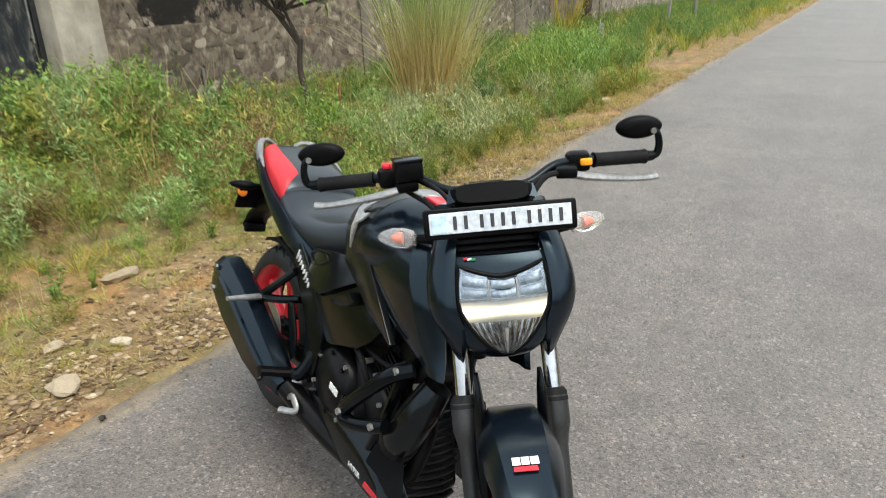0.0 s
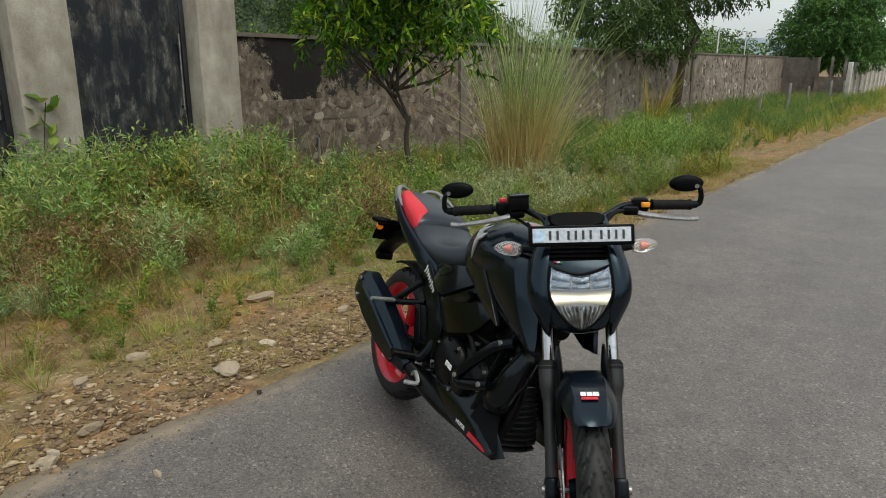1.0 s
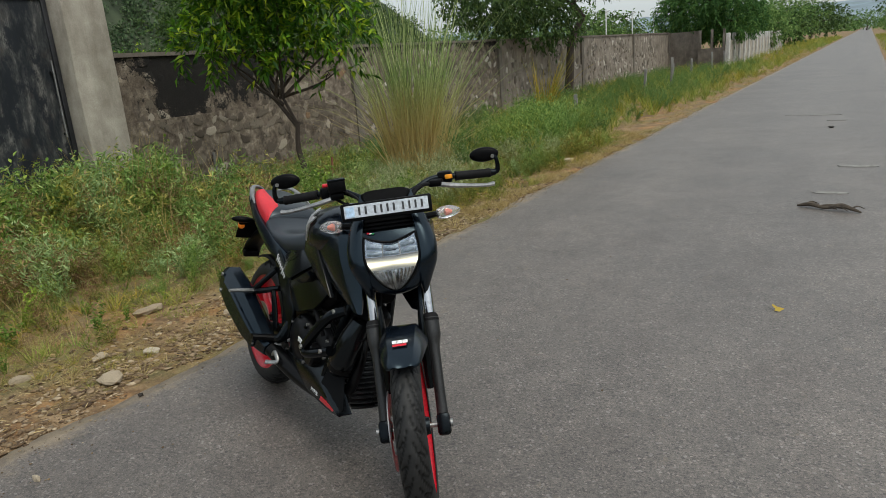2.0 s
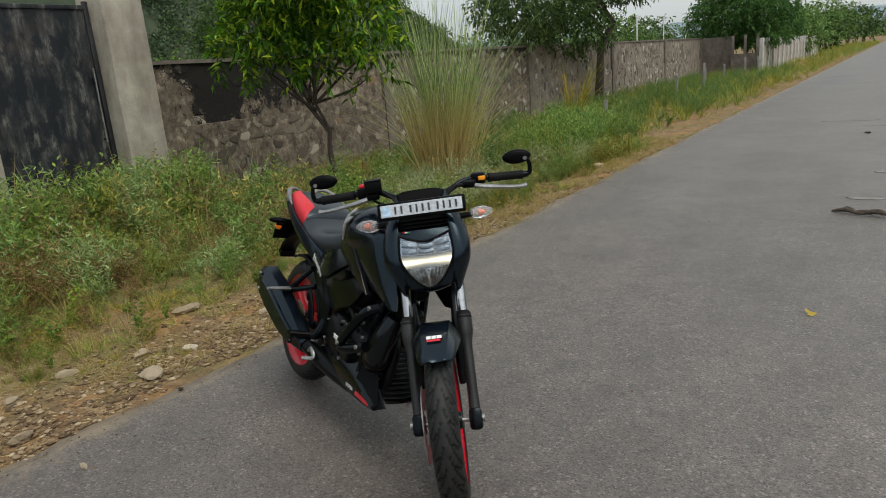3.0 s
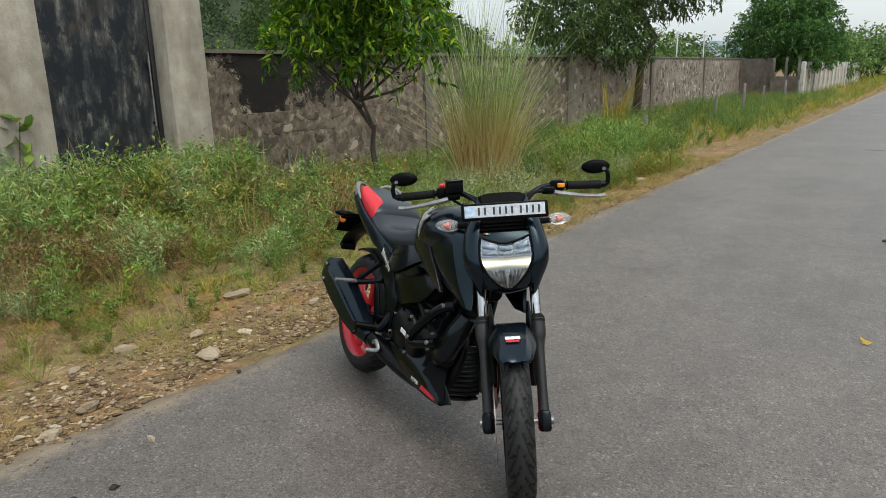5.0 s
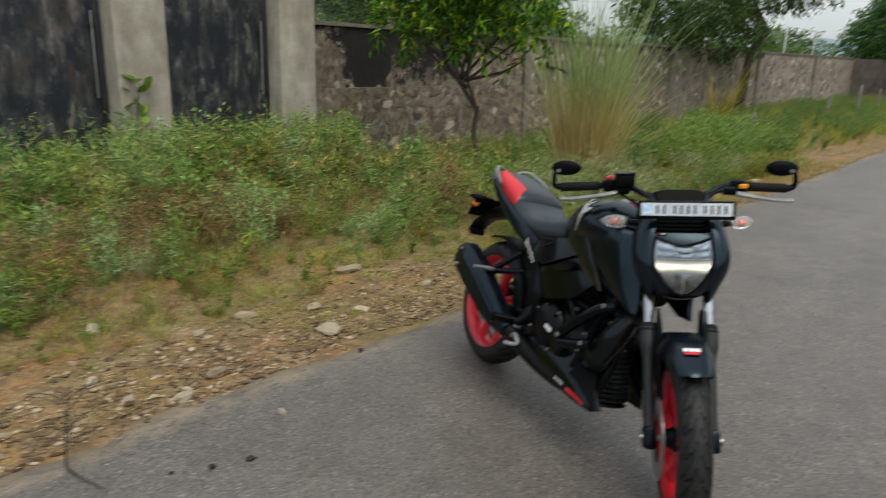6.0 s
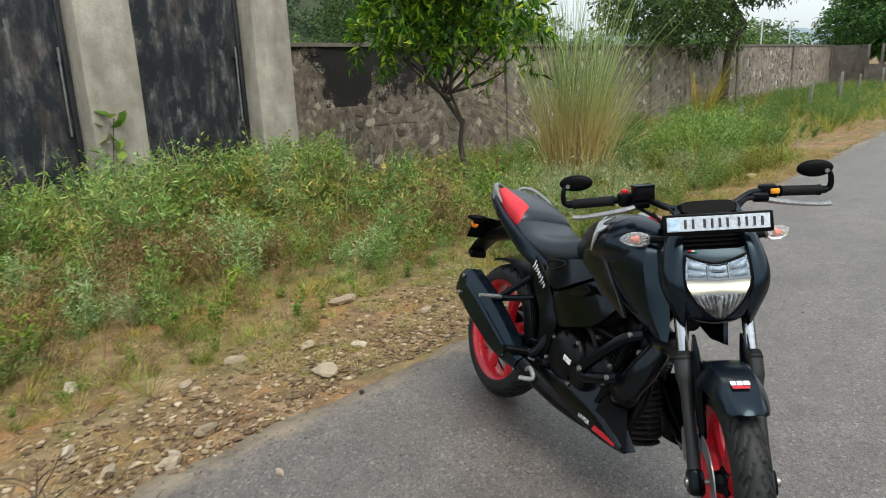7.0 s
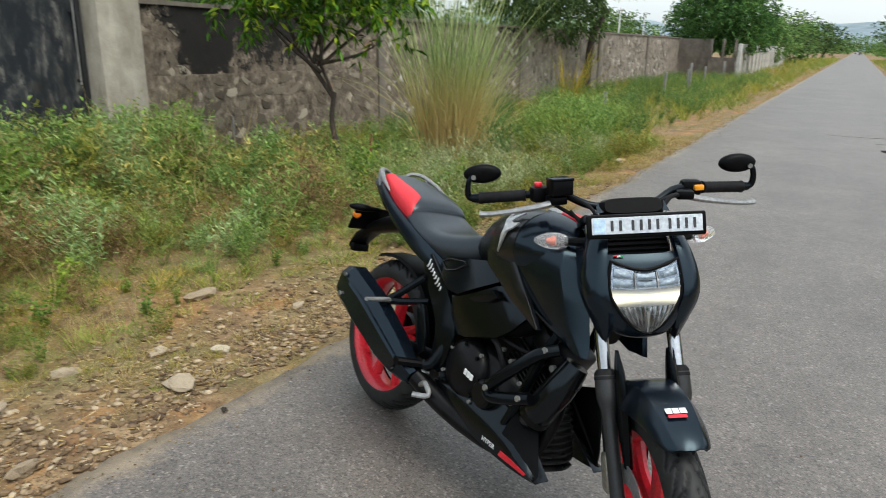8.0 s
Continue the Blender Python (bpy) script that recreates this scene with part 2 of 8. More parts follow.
def earth_material():
    m, n, l, b = material("dry_earth")
    broad = noise_node(n, l, 0.9, 5.0)
    mid = noise_node(n, l, 6.0, 5.0, 0.7)
    fine = noise_node(n, l, 70.0, 4.0, 0.7)
    soil = ramp(n, l, mid, [(0.3, (0.085, 0.048, 0.022)), (0.5, (0.185, 0.115, 0.055)), (0.7, (0.34, 0.235, 0.13))])
    clay = ramp(n, l, mid, [(0.3, (0.17, 0.08, 0.028)), (0.7, (0.38, 0.205, 0.078))])
    soil = mixed(n, l, ramp(n, l, noise_node(n, l, 1.7, 4.0, 0.7), [(0.5, (0, 0, 0)), (0.6, (0.9, 0.9, 0.9))]), soil, clay)
    green = ramp(n, l, fine, [(0.3, (0.06, 0.075, 0.02)), (0.7, (0.19, 0.18, 0.065))])
    col = mixed(n, l, ramp(n, l, broad, [(0.46, (0, 0, 0)), (0.66, (0.8, 0.8, 0.8))]), soil, green)
    grain = ramp(n, l, fine, [(0.3, (0.7, 0.7, 0.7)), (0.7, (1.25, 1.25, 1.25))])
    l.new(mixed(n, l, 1.0, col, grain, "MULTIPLY"), b.inputs["Base Color"])
    b.inputs["Roughness"].default_value = 0.95
    bumped(n, l, b, fine, 0.6, 0.01)
    return m


def asphalt_material():
    m, n, l, b = material("worn_asphalt")
    where = n.new("ShaderNodeTexCoord").outputs["Object"]

    def chips(scale):
        """Each chip of stone its own tone."""
        v = n.new("ShaderNodeTexVoronoi")
        v.inputs["Scale"].default_value = scale
        l.new(where, v.inputs["Vector"])
        q = n.new("ShaderNodeSeparateColor")
        l.new(v.outputs["Color"], q.inputs[0])
        return q.outputs[0], v.outputs["Distance"]

    tone, dome = chips(150.0)
    coarse, _ = chips(105.0)
    grain = noise_node(n, l, 260.0, 3.0, 0.7)
    mid = noise_node(n, l, 7.0, 6.0, 0.72)
    broad = noise_node(n, l, 0.7, 4.0, 0.55)
    col = ramp(n, l, grain, [(0.3, (0.052, 0.046, 0.041)), (0.5, (0.112, 0.097, 0.087)), (0.7, (0.172, 0.151, 0.136))])
    col = mixed(n, l, 1.0, col, ramp(n, l, tone, [(0.0, (0.42, 0.42, 0.41)), (0.25, (0.84, 0.84, 0.84)), (0.72, (1.1, 1.1, 1.1)), (0.93, (1.32, 1.30, 1.28)), (1.0, (2.0, 1.95, 1.9))]), "MULTIPLY")
    col = mixed(n, l, ramp(n, l, coarse, [(0.965, (0, 0, 0)), (0.975, (0.6, 0.6, 0.6))]), col, (0.27, 0.25, 0.235))
    col = mixed(n, l, ramp(n, l, coarse, [(0.03, (0.75, 0.75, 0.75)), (0.04, (0, 0, 0))]), col, (0.034, 0.031, 0.029))
    wear = ramp(n, l, mid, [(0.28, (0.76, 0.75, 0.74)), (0.5, (1.0, 1.0, 1.0)), (0.72, (1.16, 1.15, 1.14))])
    blot = ramp(n, l, noise_node(n, l, 2.3, 5.0, 0.65), [(0.34, (0.86, 0.84, 0.83)), (0.5, (1.0, 1.0, 1.0)), (0.7, (1.09, 1.09, 1.08))])
    col = mixed(n, l, 1.0, col, blot, "MULTIPLY")
    patch = ramp(n, l, broad, [(0.35, (0.88, 0.88, 0.88)), (0.65, (1.16, 1.15, 1.14))])
    track = ramp(n, l, noise_node(n, l, 1.0, 3.0, 0.5, stretch=(1.2, 0.06, 1.0)), [(0.35, (0.91, 0.91, 0.91)), (0.65, (1.08, 1.08, 1.07))])
    col = mixed(n, l, 1.0, mixed(n, l, 1.0, mixed(n, l, 1.0, col, wear, "MULTIPLY"), patch, "MULTIPLY"), track, "MULTIPLY")
    # dust washed over the ragged edge
    sep = n.new("ShaderNodeSeparateXYZ")
    l.new(n.new("ShaderNodeTexCoord").outputs["Object"], sep.inputs[0])
    near = n.new("ShaderNodeMapRange")
    near.inputs["From Min"].default_value, near.inputs["From Max"].default_value = ROAD_L + 0.24, ROAD_L - 0.08
    l.new(sep.outputs[0], near.inputs["Value"])
    both = n.new("ShaderNodeMath")
    both.operation = "MULTIPLY_ADD"
    l.new(near.outputs["Result"], both.inputs[0])
    both.inputs[1].default_value = 0.42
    l.new(noise_node(n, l, 5.0, 6.0, 0.8), both.inputs[2])
    sand = ramp(n, l, both.outputs[0], [(0.6, (0, 0, 0)), (0.82, (0.85, 0.85, 0.85))])
    dust = ramp(n, l, grain, [(0.3, (0.15, 0.11, 0.07)), (0.7, (0.36, 0.29, 0.20))])
    l.new(mixed(n, l, sand, col, dust), b.inputs["Base Color"])
    b.inputs["Roughness"].default_value = 0.5
    b.inputs["Specular IOR Level"].default_value = 0.75
    bumped(n, l, b, dome, 0.45, 0.0025)
    return m


M_EARTH, M_ASPHALT = earth_material(), asphalt_material()
xs = sorted(set([-400, -150, -60, -30, -20, -15, -12, -10.5, -9.5] + [round(-9 + 0.18 * i, 2) for i in range(43)] + [-1.2, -0.6, 0, 0.8, 1.6, 2, 2.5, 3, 4, 6, 10, 20, 60, 150, 400]))
ys = sorted(set([-400, -150, -60, -25, -12, -8] + [round(-6 + 0.25 * i, 2) for i in range(72)] + [12 + i for i in range(60)] + [75, 80, 90, 110, 140, 200, 400, 800]))
tagged(grid_mesh("ground", xs, ys, ground_z, M_EARTH), "dry brown earth and gravel with sparse grass", "ground", kind="structure")
rys = [-60, -30, -15, -8] + [round(-5 + 0.07 * i, 2) for i in range(330)] + [18.2 + 0.6 * i for i in range(90)] + [75, 85, 100, 130, 180, 300, 600]
rv, rf = [], []
cols = [0.0, 0.003, 0.03, 0.2, 0.45, 0.7, 0.95, 0.997, 1.0]
for y in rys:
    a, c = road_edge(y), ROAD_R + 0.1 * noise.noise((y * 0.7, 9, 0)) + 0.04 * noise.noise((y * 4, 9, 0))
    for k, s in enumerate(cols):
        x = a + (c - a) * s
        rv.append((x, y, -0.045 if k in (0, len(cols) - 1) else 0.004 * noise.noise((x * 1.5, y * 1.5, 0)) - (0.008 if k in (1, 7) else 0)))
nc = len(cols)
rf = [(j * nc + i, j * nc + i + 1, (j + 1) * nc + i + 1, (j + 1) * nc + i) for j in range(len(rys) - 1) for i in range(nc - 1)]
tagged(np_thing("road", rv, rf, M_ASPHALT, True), "worn grey asphalt lane with a ragged edge", "road", kind="structure")


# ---- the wall, its pillars and gates ----
def concrete_material(name, dark, light, stain=0.0):
    m, n, l, b = material(name)
    broad = noise_node(n, l, 2.2, 6.0, 0.7)
    streak = noise_node(n, l, 2.0, 4.0, 0.6, stretch=(2.0, 2.0, 0.6))
    fine = noise_node(n, l, 60.0, 4.0, 0.7)
    col = ramp(n, l, broad, [(0.3, dark), (0.7, light)])
    col = mixed(n, l, 1.0, col, ramp(n, l, streak, [(0.35, (0.80, 0.78, 0.75)), (0.55, (1.06, 1.05, 1.04))]), "MULTIPLY")
    col = mixed(n, l, 1.0, col, ramp(n, l, fine, [(0.3, (0.85, 0.85, 0.85)), (0.7, (1.12, 1.12, 1.12))]), "MULTIPLY")
    if stain:
        drip = noise_node(n, l, 1.7, 6.0, 0.75, stretch=(1.3, 1.3, 1.0))
        col = mixed(n, l, ramp(n, l, drip, [(0.5, (0, 0, 0)), (0.64, (0.85 * stain,) * 3)]), col, (0.035, 0.03, 0.026))
    l.new(col, b.inputs["Base Color"])
    b.inputs["Roughness"].default_value = 0.92
    bumped(n, l, b, fine, 0.5, 0.006)
    return m


def mould(n, l, col):
    """Black mould on the wall: a ragged patch over the fallen-out stones and a band under the coping."""
    pos = n.new("ShaderNodeNewGeometry").outputs["Position"]
    sep = n.new("ShaderNodeSeparateXYZ")
    l.new(pos, sep.inputs[0])

    def math_node(op, a, b):
        q = n.new("ShaderNodeMath")
        q.operation = op
        for k, value in enumerate((a, b)):
            if isinstance(value, float):
                q.inputs[k].default_value = value
            else:
                l.new(value, q.inputs[k])
        return q.outputs[0]

    def patch(y, z, wide, high):
        dy = math_node("DIVIDE", math_node("SUBTRACT", sep.outputs[1], y), wide)
        dz = math_node("DIVIDE", math_node("SUBTRACT", sep.outputs[2], z), high)
        r2 = math_node("ADD", math_node("MULTIPLY", dy, dy), math_node("MULTIPLY", dz, dz))
        return math_node("MAXIMUM", math_node("SUBTRACT", 1.0, r2), 0.0)

    above = math_node("GREATER_THAN", sep.outputs[2], 0.935)
    blob = math_node("MULTIPLY", math_node("ADD", math_node("MULTIPLY", patch(5.95, 1.5, 0.62, 0.95), 0.52), math_node("MULTIPLY", patch(7.2, 1.6, 1.9, 0.8), 0.36)), above)
    band = math_node("MAXIMUM", math_node("MULTIPLY", math_node("SUBTRACT", sep.outputs[2], 1.45), 0.55), 0.0)
    rag = noise_node(n, l, 4.2, 8.0, 0.85, vector=pos)
    f = math_node("ADD", math_node("ADD", math_node("MULTIPLY", blob, 0.8), band), math_node("MULTIPLY", rag, 1.6))
    return mixed(n, l, ramp(n, l, f, [(0.93, (0, 0, 0)), (1.01, (0.7, 0.7, 0.7)), (1.09, (0.98, 0.98, 0.98))]), col, (0.007, 0.0055, 0.005))


def mortar_material():
    m, n, l, b = material("stained_mortar")
    broad = noise_node(n, l, 1.1, 6.0, 0.7)
    mid = noise_node(n, l, 7.0, 5.0, 0.7)
    streak = noise_node(n, l, 2.2, 5.0, 0.7, stretch=(2.5, 2.5, 0.6))
    fine = noise_node(n, l, 45.0, 4.0, 0.75)
    col = ramp(n, l, mid, [(0.28, (0.055, 0.041, 0.031)), (0.42, (0.13, 0.104, 0.080)), (0.55, (0.21, 0.174, 0.138)), (0.68, (0.40, 0.345, 0.28))])
    col = mixed(n, l, 1.0, col, ramp(n, l, broad, [(0.3, (0.65, 0.62, 0.6)), (0.65, (1.1, 1.08, 1.05))]), "MULTIPLY")
    black = ramp(n, l, streak, [(0.56, (0, 0, 0)), (0.68, (0.8, 0.8, 0.8))])
    col = mould(n, l, mixed(n, l, black, col, (0.06, 0.05, 0.042)))
    l.new(mixed(n, l, 1.0, col, ramp(n, l, fine, [(0.3, (0.78, 0.78, 0.78)), (0.7, (1.2, 1.2, 1.2))]), "MULTIPLY"), b.inputs["Base Color"])
    b.inputs["Roughness"].default_value = 0.95
    bumped(n, l, b, fine, 0.8, 0.012)
    return m


def stone_material(name, stops, mouldy=False):
    m, n, l, b = material(name)
    info = n.new("ShaderNodeObjectInfo")
    geo = n.new("ShaderNodeNewGeometry")
    add = n.new("ShaderNodeMath")
    add.operation = "ADD"
    l.new(info.outputs["Random"], add.inputs[0])
    l.new(geo.outputs["Random Per Island"], add.inputs[1])
    fr = n.new("ShaderNodeMath")
    fr.operation = "FRACT"
    l.new(add.outputs[0], fr.inputs[0])
    col = ramp(n, l, fr.outputs[0], stops)
    if mouldy:
        col = mould(n, l, col)
    fine = noise_node(n, l, 25.0, 5.0, 0.7)
    l.new(mixed(n, l, 1.0, col, ramp(n, l, fine, [(0.3, (0.72, 0.72, 0.72)), (0.7, (1.2, 1.2, 1.2))]), "MULTIPLY"), b.inputs["Base Color"])
    b.inputs["Roughness"].default_value = 0.9
    bumped(n, l, b, fine, 0.6, 0.01)
    return m


M_CONC = concrete_material("pale_concrete", (0.27, 0.242, 0.203), (0.45, 0.42, 0.363))
M_CONC_DARK = concrete_material("dark_concrete", (0.10, 0.088, 0.075), (0.20, 0.175, 0.15))
M_MORTAR = mortar_material()
M_WALLSTONE = stone_material("wall_stone", [(0.0, (0.075, 0.058, 0.043)), (0.3, (0.13, 0.105, 0.08)), (0.6, (0.175, 0.145, 0.111)), (0.8, (0.225, 0.19, 0.148)), (0.88, (0.36, 0.315, 0.25)), (0.96, (0.42, 0.365, 0.29)), (0.98, (0.26, 0.15, 0.085)), (1.0, (0.22, 0.14, 0.08))], True)
M_PANELWALL = concrete_material("pinkish_plaster", (0.175, 0.15, 0.123), (0.31, 0.27, 0.228), 0.7)


def rough_box(x0, x1, y0, y1, z0, z1, step=0.25, amp=0.012, seed=0.0):
    """A block whose faces are uneven."""
    bm = bmesh.new()
    bmesh.ops.create_cube(bm, size=1, matrix=Matrix.Translation(((x0 + x1) / 2, (y0 + y1) / 2, (z0 + z1) / 2)) @ Matrix.Diagonal((x1 - x0, y1 - y0, z1 - z0, 1)))
    for axis, lo, hi in ((1, y0, y1), (2, z0, z1)):
        k = max(1, int((hi - lo) / step))
        for i in range(1, k):
            no, co = Vector((0, 0, 0)), Vector((0, 0, 0))
            no[axis], co[axis] = 1, lo + (hi - lo) * i / k
            bmesh.ops.bisect_plane(bm, geom=bm.verts[:] + bm.edges[:] + bm.faces[:], plane_co=co, plane_no=no)
    for v in bm.verts:
        q = Vector((v.co.x, v.co.y, v.co.z)) * 2.3 + Vector((seed, seed, seed))
        v.co += Vector((noise.noise(q), 0.4 * noise.noise(q + Vector((7, 0, 0))), 0.8 * noise.noise(q + Vector((0, 9, 0))))) * amp
    return bm


wall = new("wall_compound")
tagged(wall, "rubble stone and mortar compound wall stained black near its top", "wall", kind="structure")
PIERS = [10.5, 17.6, 24.8, 31.9, 38.8]
spans = [4.82] + PIERS
for k in range(len(spans) - 1):
    y0, y1 = spans[k] + (0.0 if k == 0 else 0.09), spans[k + 1] - 0.09
    far = k >= 2
    lower = 0.93 - 0.02 * k
    mat = M_PANELWALL if far else M_MORTAR
    part("wall_lower", rough_box(WALL_X - 0.38, WALL_X, y0, y1, -0.8, lower, 0.3 if k < 2 else 1.0, 0.007, k * 3.1), mat, wall)
    part("wall_upper", rough_box(WALL_X - 0.34, WALL_X - 0.045, y0, y1, lower - 0.01, 1.9, 0.3 if k < 2 else 1.0, 0.007, k * 5.7), mat, wall)
    part("coping", rough_box(WALL_X - 0.37, WALL_X - 0.01, y0 - 0.02, y1 + 0.02, 1.89, 1.95, 0.5, 0.012, k * 2.2), M_CONC_DARK, wall, "dark weathered cement coping")
for y in PIERS:
    part("pier", rough_box(WALL_X - 0.42, WALL_X + 0.03, y - 0.10, y + 0.10, -0.8, 1.93, 0.5, 0.01, y), M_CONC_DARK, wall, "dark concrete pier")


def pillar(name, y0, y1, top):
    bm = box(0.62, y1 - y0, top + 0.8, Matrix.Translation((WALL_X - 0.21, (y0 + y1) / 2, (top - 0.8) / 2)), 0.02, 2)
    for z in (0.3, 0.9, 1.5, 2.1):
        bmesh.ops.bisect_plane(bm, geom=bm.verts[:] + bm.edges[:] + bm.faces[:], plane_co=(0, 0, z), plane_no=(0, 0, 1))
    for v in bm.verts:
        v.co += Vector((noise.noise(v.co * 1.7), noise.noise(v.co * 1.9 + Vector((5, 0, 0))), 0)) * 0.012
    return tagged(part(name, bm, M_CONC), "tall pale concrete gate pillar with rounded corners and rain streaks", "gate pillar", "gate pillars")


pillar("gate_pillar", 1.77, 2.44, 3.3)
pillar("gate_pillar", 4.17, 4.81, 3.3)


def gate_metal():
    m, n, l, b = material("weathered_gate_sheet")
    streak = noise_node(n, l, 3.2, 7.0, 0.72, stretch=(2.0, 2.0, 0.5))
    broad = noise_node(n, l, 1.6, 5.0, 0.7)
    blot = noise_node(n, l, 2.6, 5.0, 0.7, stretch=(1, 1.5, 0.8))
    col = ramp(n, l, streak, [(0.40, (0.005, 0.008, 0.012)), (0.47, (0.022, 0.026, 0.030)), (0.55, (0.055, 0.056, 0.057)), (0.64, (0.17, 0.165, 0.155))])
    rust = ramp(n, l, broad, [(0.5, (0, 0, 0)), (0.72, (0.75, 0.75, 0.75))])
    col = mixed(n, l, rust, col, (0.062, 0.042, 0.033))
    col = mixed(n, l, ramp(n, l, blot, [(0.48, (0, 0, 0)), (0.56, (0.95, 0.95, 0.95))]), col, (0.006, 0.009, 0.015))
    l.new(col, b.inputs["Base Color"])
    b.inputs["Roughness"].default_value = 0.6
    b.inputs["Metallic"].default_value = 0.15
    bumped(n, l, b, streak, 0.3, 0.004)
    return m


M_GATE = gate_metal()
M_GATEFRAME = surface("black_gate_frame", (0.012, 0.013, 0.016), (0.04, 0.04, 0.045), 6, 60, 0.55, 0.3)
M_STEEL = surface("bare_steel_bolt", (0.22, 0.22, 0.22), (0.42, 0.42, 0.42), 9, 90, 0.4, 0.9)


def gate(name, y0, y1, top, label):
    g = new(name)
    tagged(g, label, "gate")
    gx = WALL_X - 0.22
    part("sheet", rough_box(gx - 0.004, gx + 0.004, y0 + 0.03, y1 - 0.03, 0.05, top - 0.03, 0.4, 0.006, y0), M_GATE, g, "streaked blackened sheet metal")
    for y in (y0 + 0.04, y1 - 0.04):
        part("stile", box(0.05, 0.07, top - 0.02, Matrix.Translation((gx + 0.012, y, top / 2 + 0.03)), 0.006), M_GATEFRAME, g)
    for z in (0.09, top - 0.06):
        part("rail", box(0.035, y1 - y0 - 0.06, 0.06, Matrix.Translation((gx + 0.010, (y0 + y1) / 2, z)), 0.006), M_GATE, g)
    part("bolt_rod", tube([(gx + 0.05, y1 - 0.13, 0.85), (gx + 0.05, y1 - 0.12, 1.9)], 0.014, 8), M_STEEL, g, "slim bare steel bolt rod")
    for z in (0.9, 1.75):
        part("rod_bracket", box(0.04, 0.06, 0.04, Matrix.Translation((gx + 0.035, y1 - 0.125, z)), 0.005), M_GATEFRAME, g)
    return g


gate("metal_gate", -1.6, 1.75, 2.75, "large closed sheet metal gate, blackened and streaked with rust")
gate("wicket_gate", 2.46, 4.15, 2.78, "narrow closed sheet metal gate, blackened, between two pillars")
tagged(part("gate_pillar", box(0.62, 0.66, 4.1, Matrix.Translation((WALL_X - 0.21, -1.95, 1.25)), 0.02), M_CONC), "tall pale concrete gate pillar with rounded corners and rain streaks", "gate pillar", "gate pillars")
part("wall_upper", rough_box(WALL_X - 0.36, WALL_X - 0.02, -9, -2.28, -0.8, 1.9, 0.6, 0.02, 8), M_MORTAR, wall)
tagged(part("gate_sill", rough_box(WALL_X - 0.45, WALL_X + 0.25, -1.6, 1.77, -0.7, 0.03, 0.4, 0.02, 4), M_CONC_DARK), "dark cracked concrete sill under the gate", "sill", kind="structure")

# the return of the wall, the low dark wall and the white panel fence beyond
part("return_wall", rough_box(-8.2, -6.6, 38.9, 39.2, -0.6, 1.9, 0.6, 0.02, 2), M_CONC_DARK, wall)
low = new("wall_low")
tagged(low, "low dark plastered wall between the compound wall and the white fence", "wall", kind="structure")
part("wall_body", rough_box(-6.6, -5.0, 38.4, 38.65, -0.5, 0.95, 0.6, 0.02, 2), M_CONC_DARK, low)
for x in (-6.5, -5.9, -5.3):
    part("post", box(0.12, 0.12, 1.2, Matrix.Translation((x, 38.5, 1.3)), 0.01), M_CONC_DARK, low)
M_WHITE = concrete_material("whitewashed_concrete", (0.38, 0.38, 0.365), (0.6, 0.6, 0.58))
fence = new("panel_fence")
tagged(fence, "concrete fence of whitewashed posts and grey panels along the road", "fence")
fm = None
for i in range(17):
    y = 37.5 + i * 2.2
    x, z = -4.95 - 0.025 * i * 2.2, ground_z(-5, y)
    if fm is None:
        o = part("post", box(0.2, 0.26, 2.0, Matrix.Translation((0, 0, 0.75)), 0.03, 1), M_WHITE, fence)
        pn = part("panel", box(0.06, 1.95, 1.55, Matrix.Translation((0, 1.1, 0.6)), 0.01, 1), M_CONC, fence)
        fm, gm = o.data, pn.data
    else:
        o, pn = new("post", fm), new("panel", gm)
        o.parent = pn.parent = fence
    o.matrix_basis = pose(x, y, z, random.uniform(-1, 1), random.uniform(-1.5, 1.5), random.uniform(-6, 6))
    pn.matrix_basis = pose(x - 0.03, y, z, 0, 0, 1.4)

# thin posts beside the road
M_POSTGREY = concrete_material("grey_post_concrete", (0.16, 0.16, 0.155), (0.28, 0.28, 0.27))
for x, y, h in ((-4.35, 13.6, 0.62), (-4.95, 21.6, 0.75), (-4.65, 24.0, 1.0), (-5.45, 27.7, 0.7), (-5.3, 30.5, 0.8), (-5.0, 33.6, 0.95), (-4.9, 36.4, 0.9)):
    o = part("fence_post", box(0.08, 0.08, h + 0.4, Matrix.Translation((0, 0, h / 2 - 0.2)), 0.01), M_POSTGREY)
    o.matrix_basis = pose(x, y, ground_z(x, y) + 0.0, random.uniform(-3, 3), random.uniform(-3, 3), random.uniform(0, 40))
    tagged(o, "slim grey concrete post standing in roadside grass", "fence post", "roadside posts")


# ---- the motorcycle ----
LEAN, STEER = radians(13.5), radians(-35.7)
HEAD = Matrix.Translation((1.445, 0, 0)) @ Matrix.Rotation(STEER, 4, Vector((-math.sin(radians(25)), 0, math.cos(radians(25))))) @ Matrix.Translation((-1.445, 0, 0))
AXLE_F, AXLE_R = (1.355, 0, 0.300), (0, 0, 0.307)

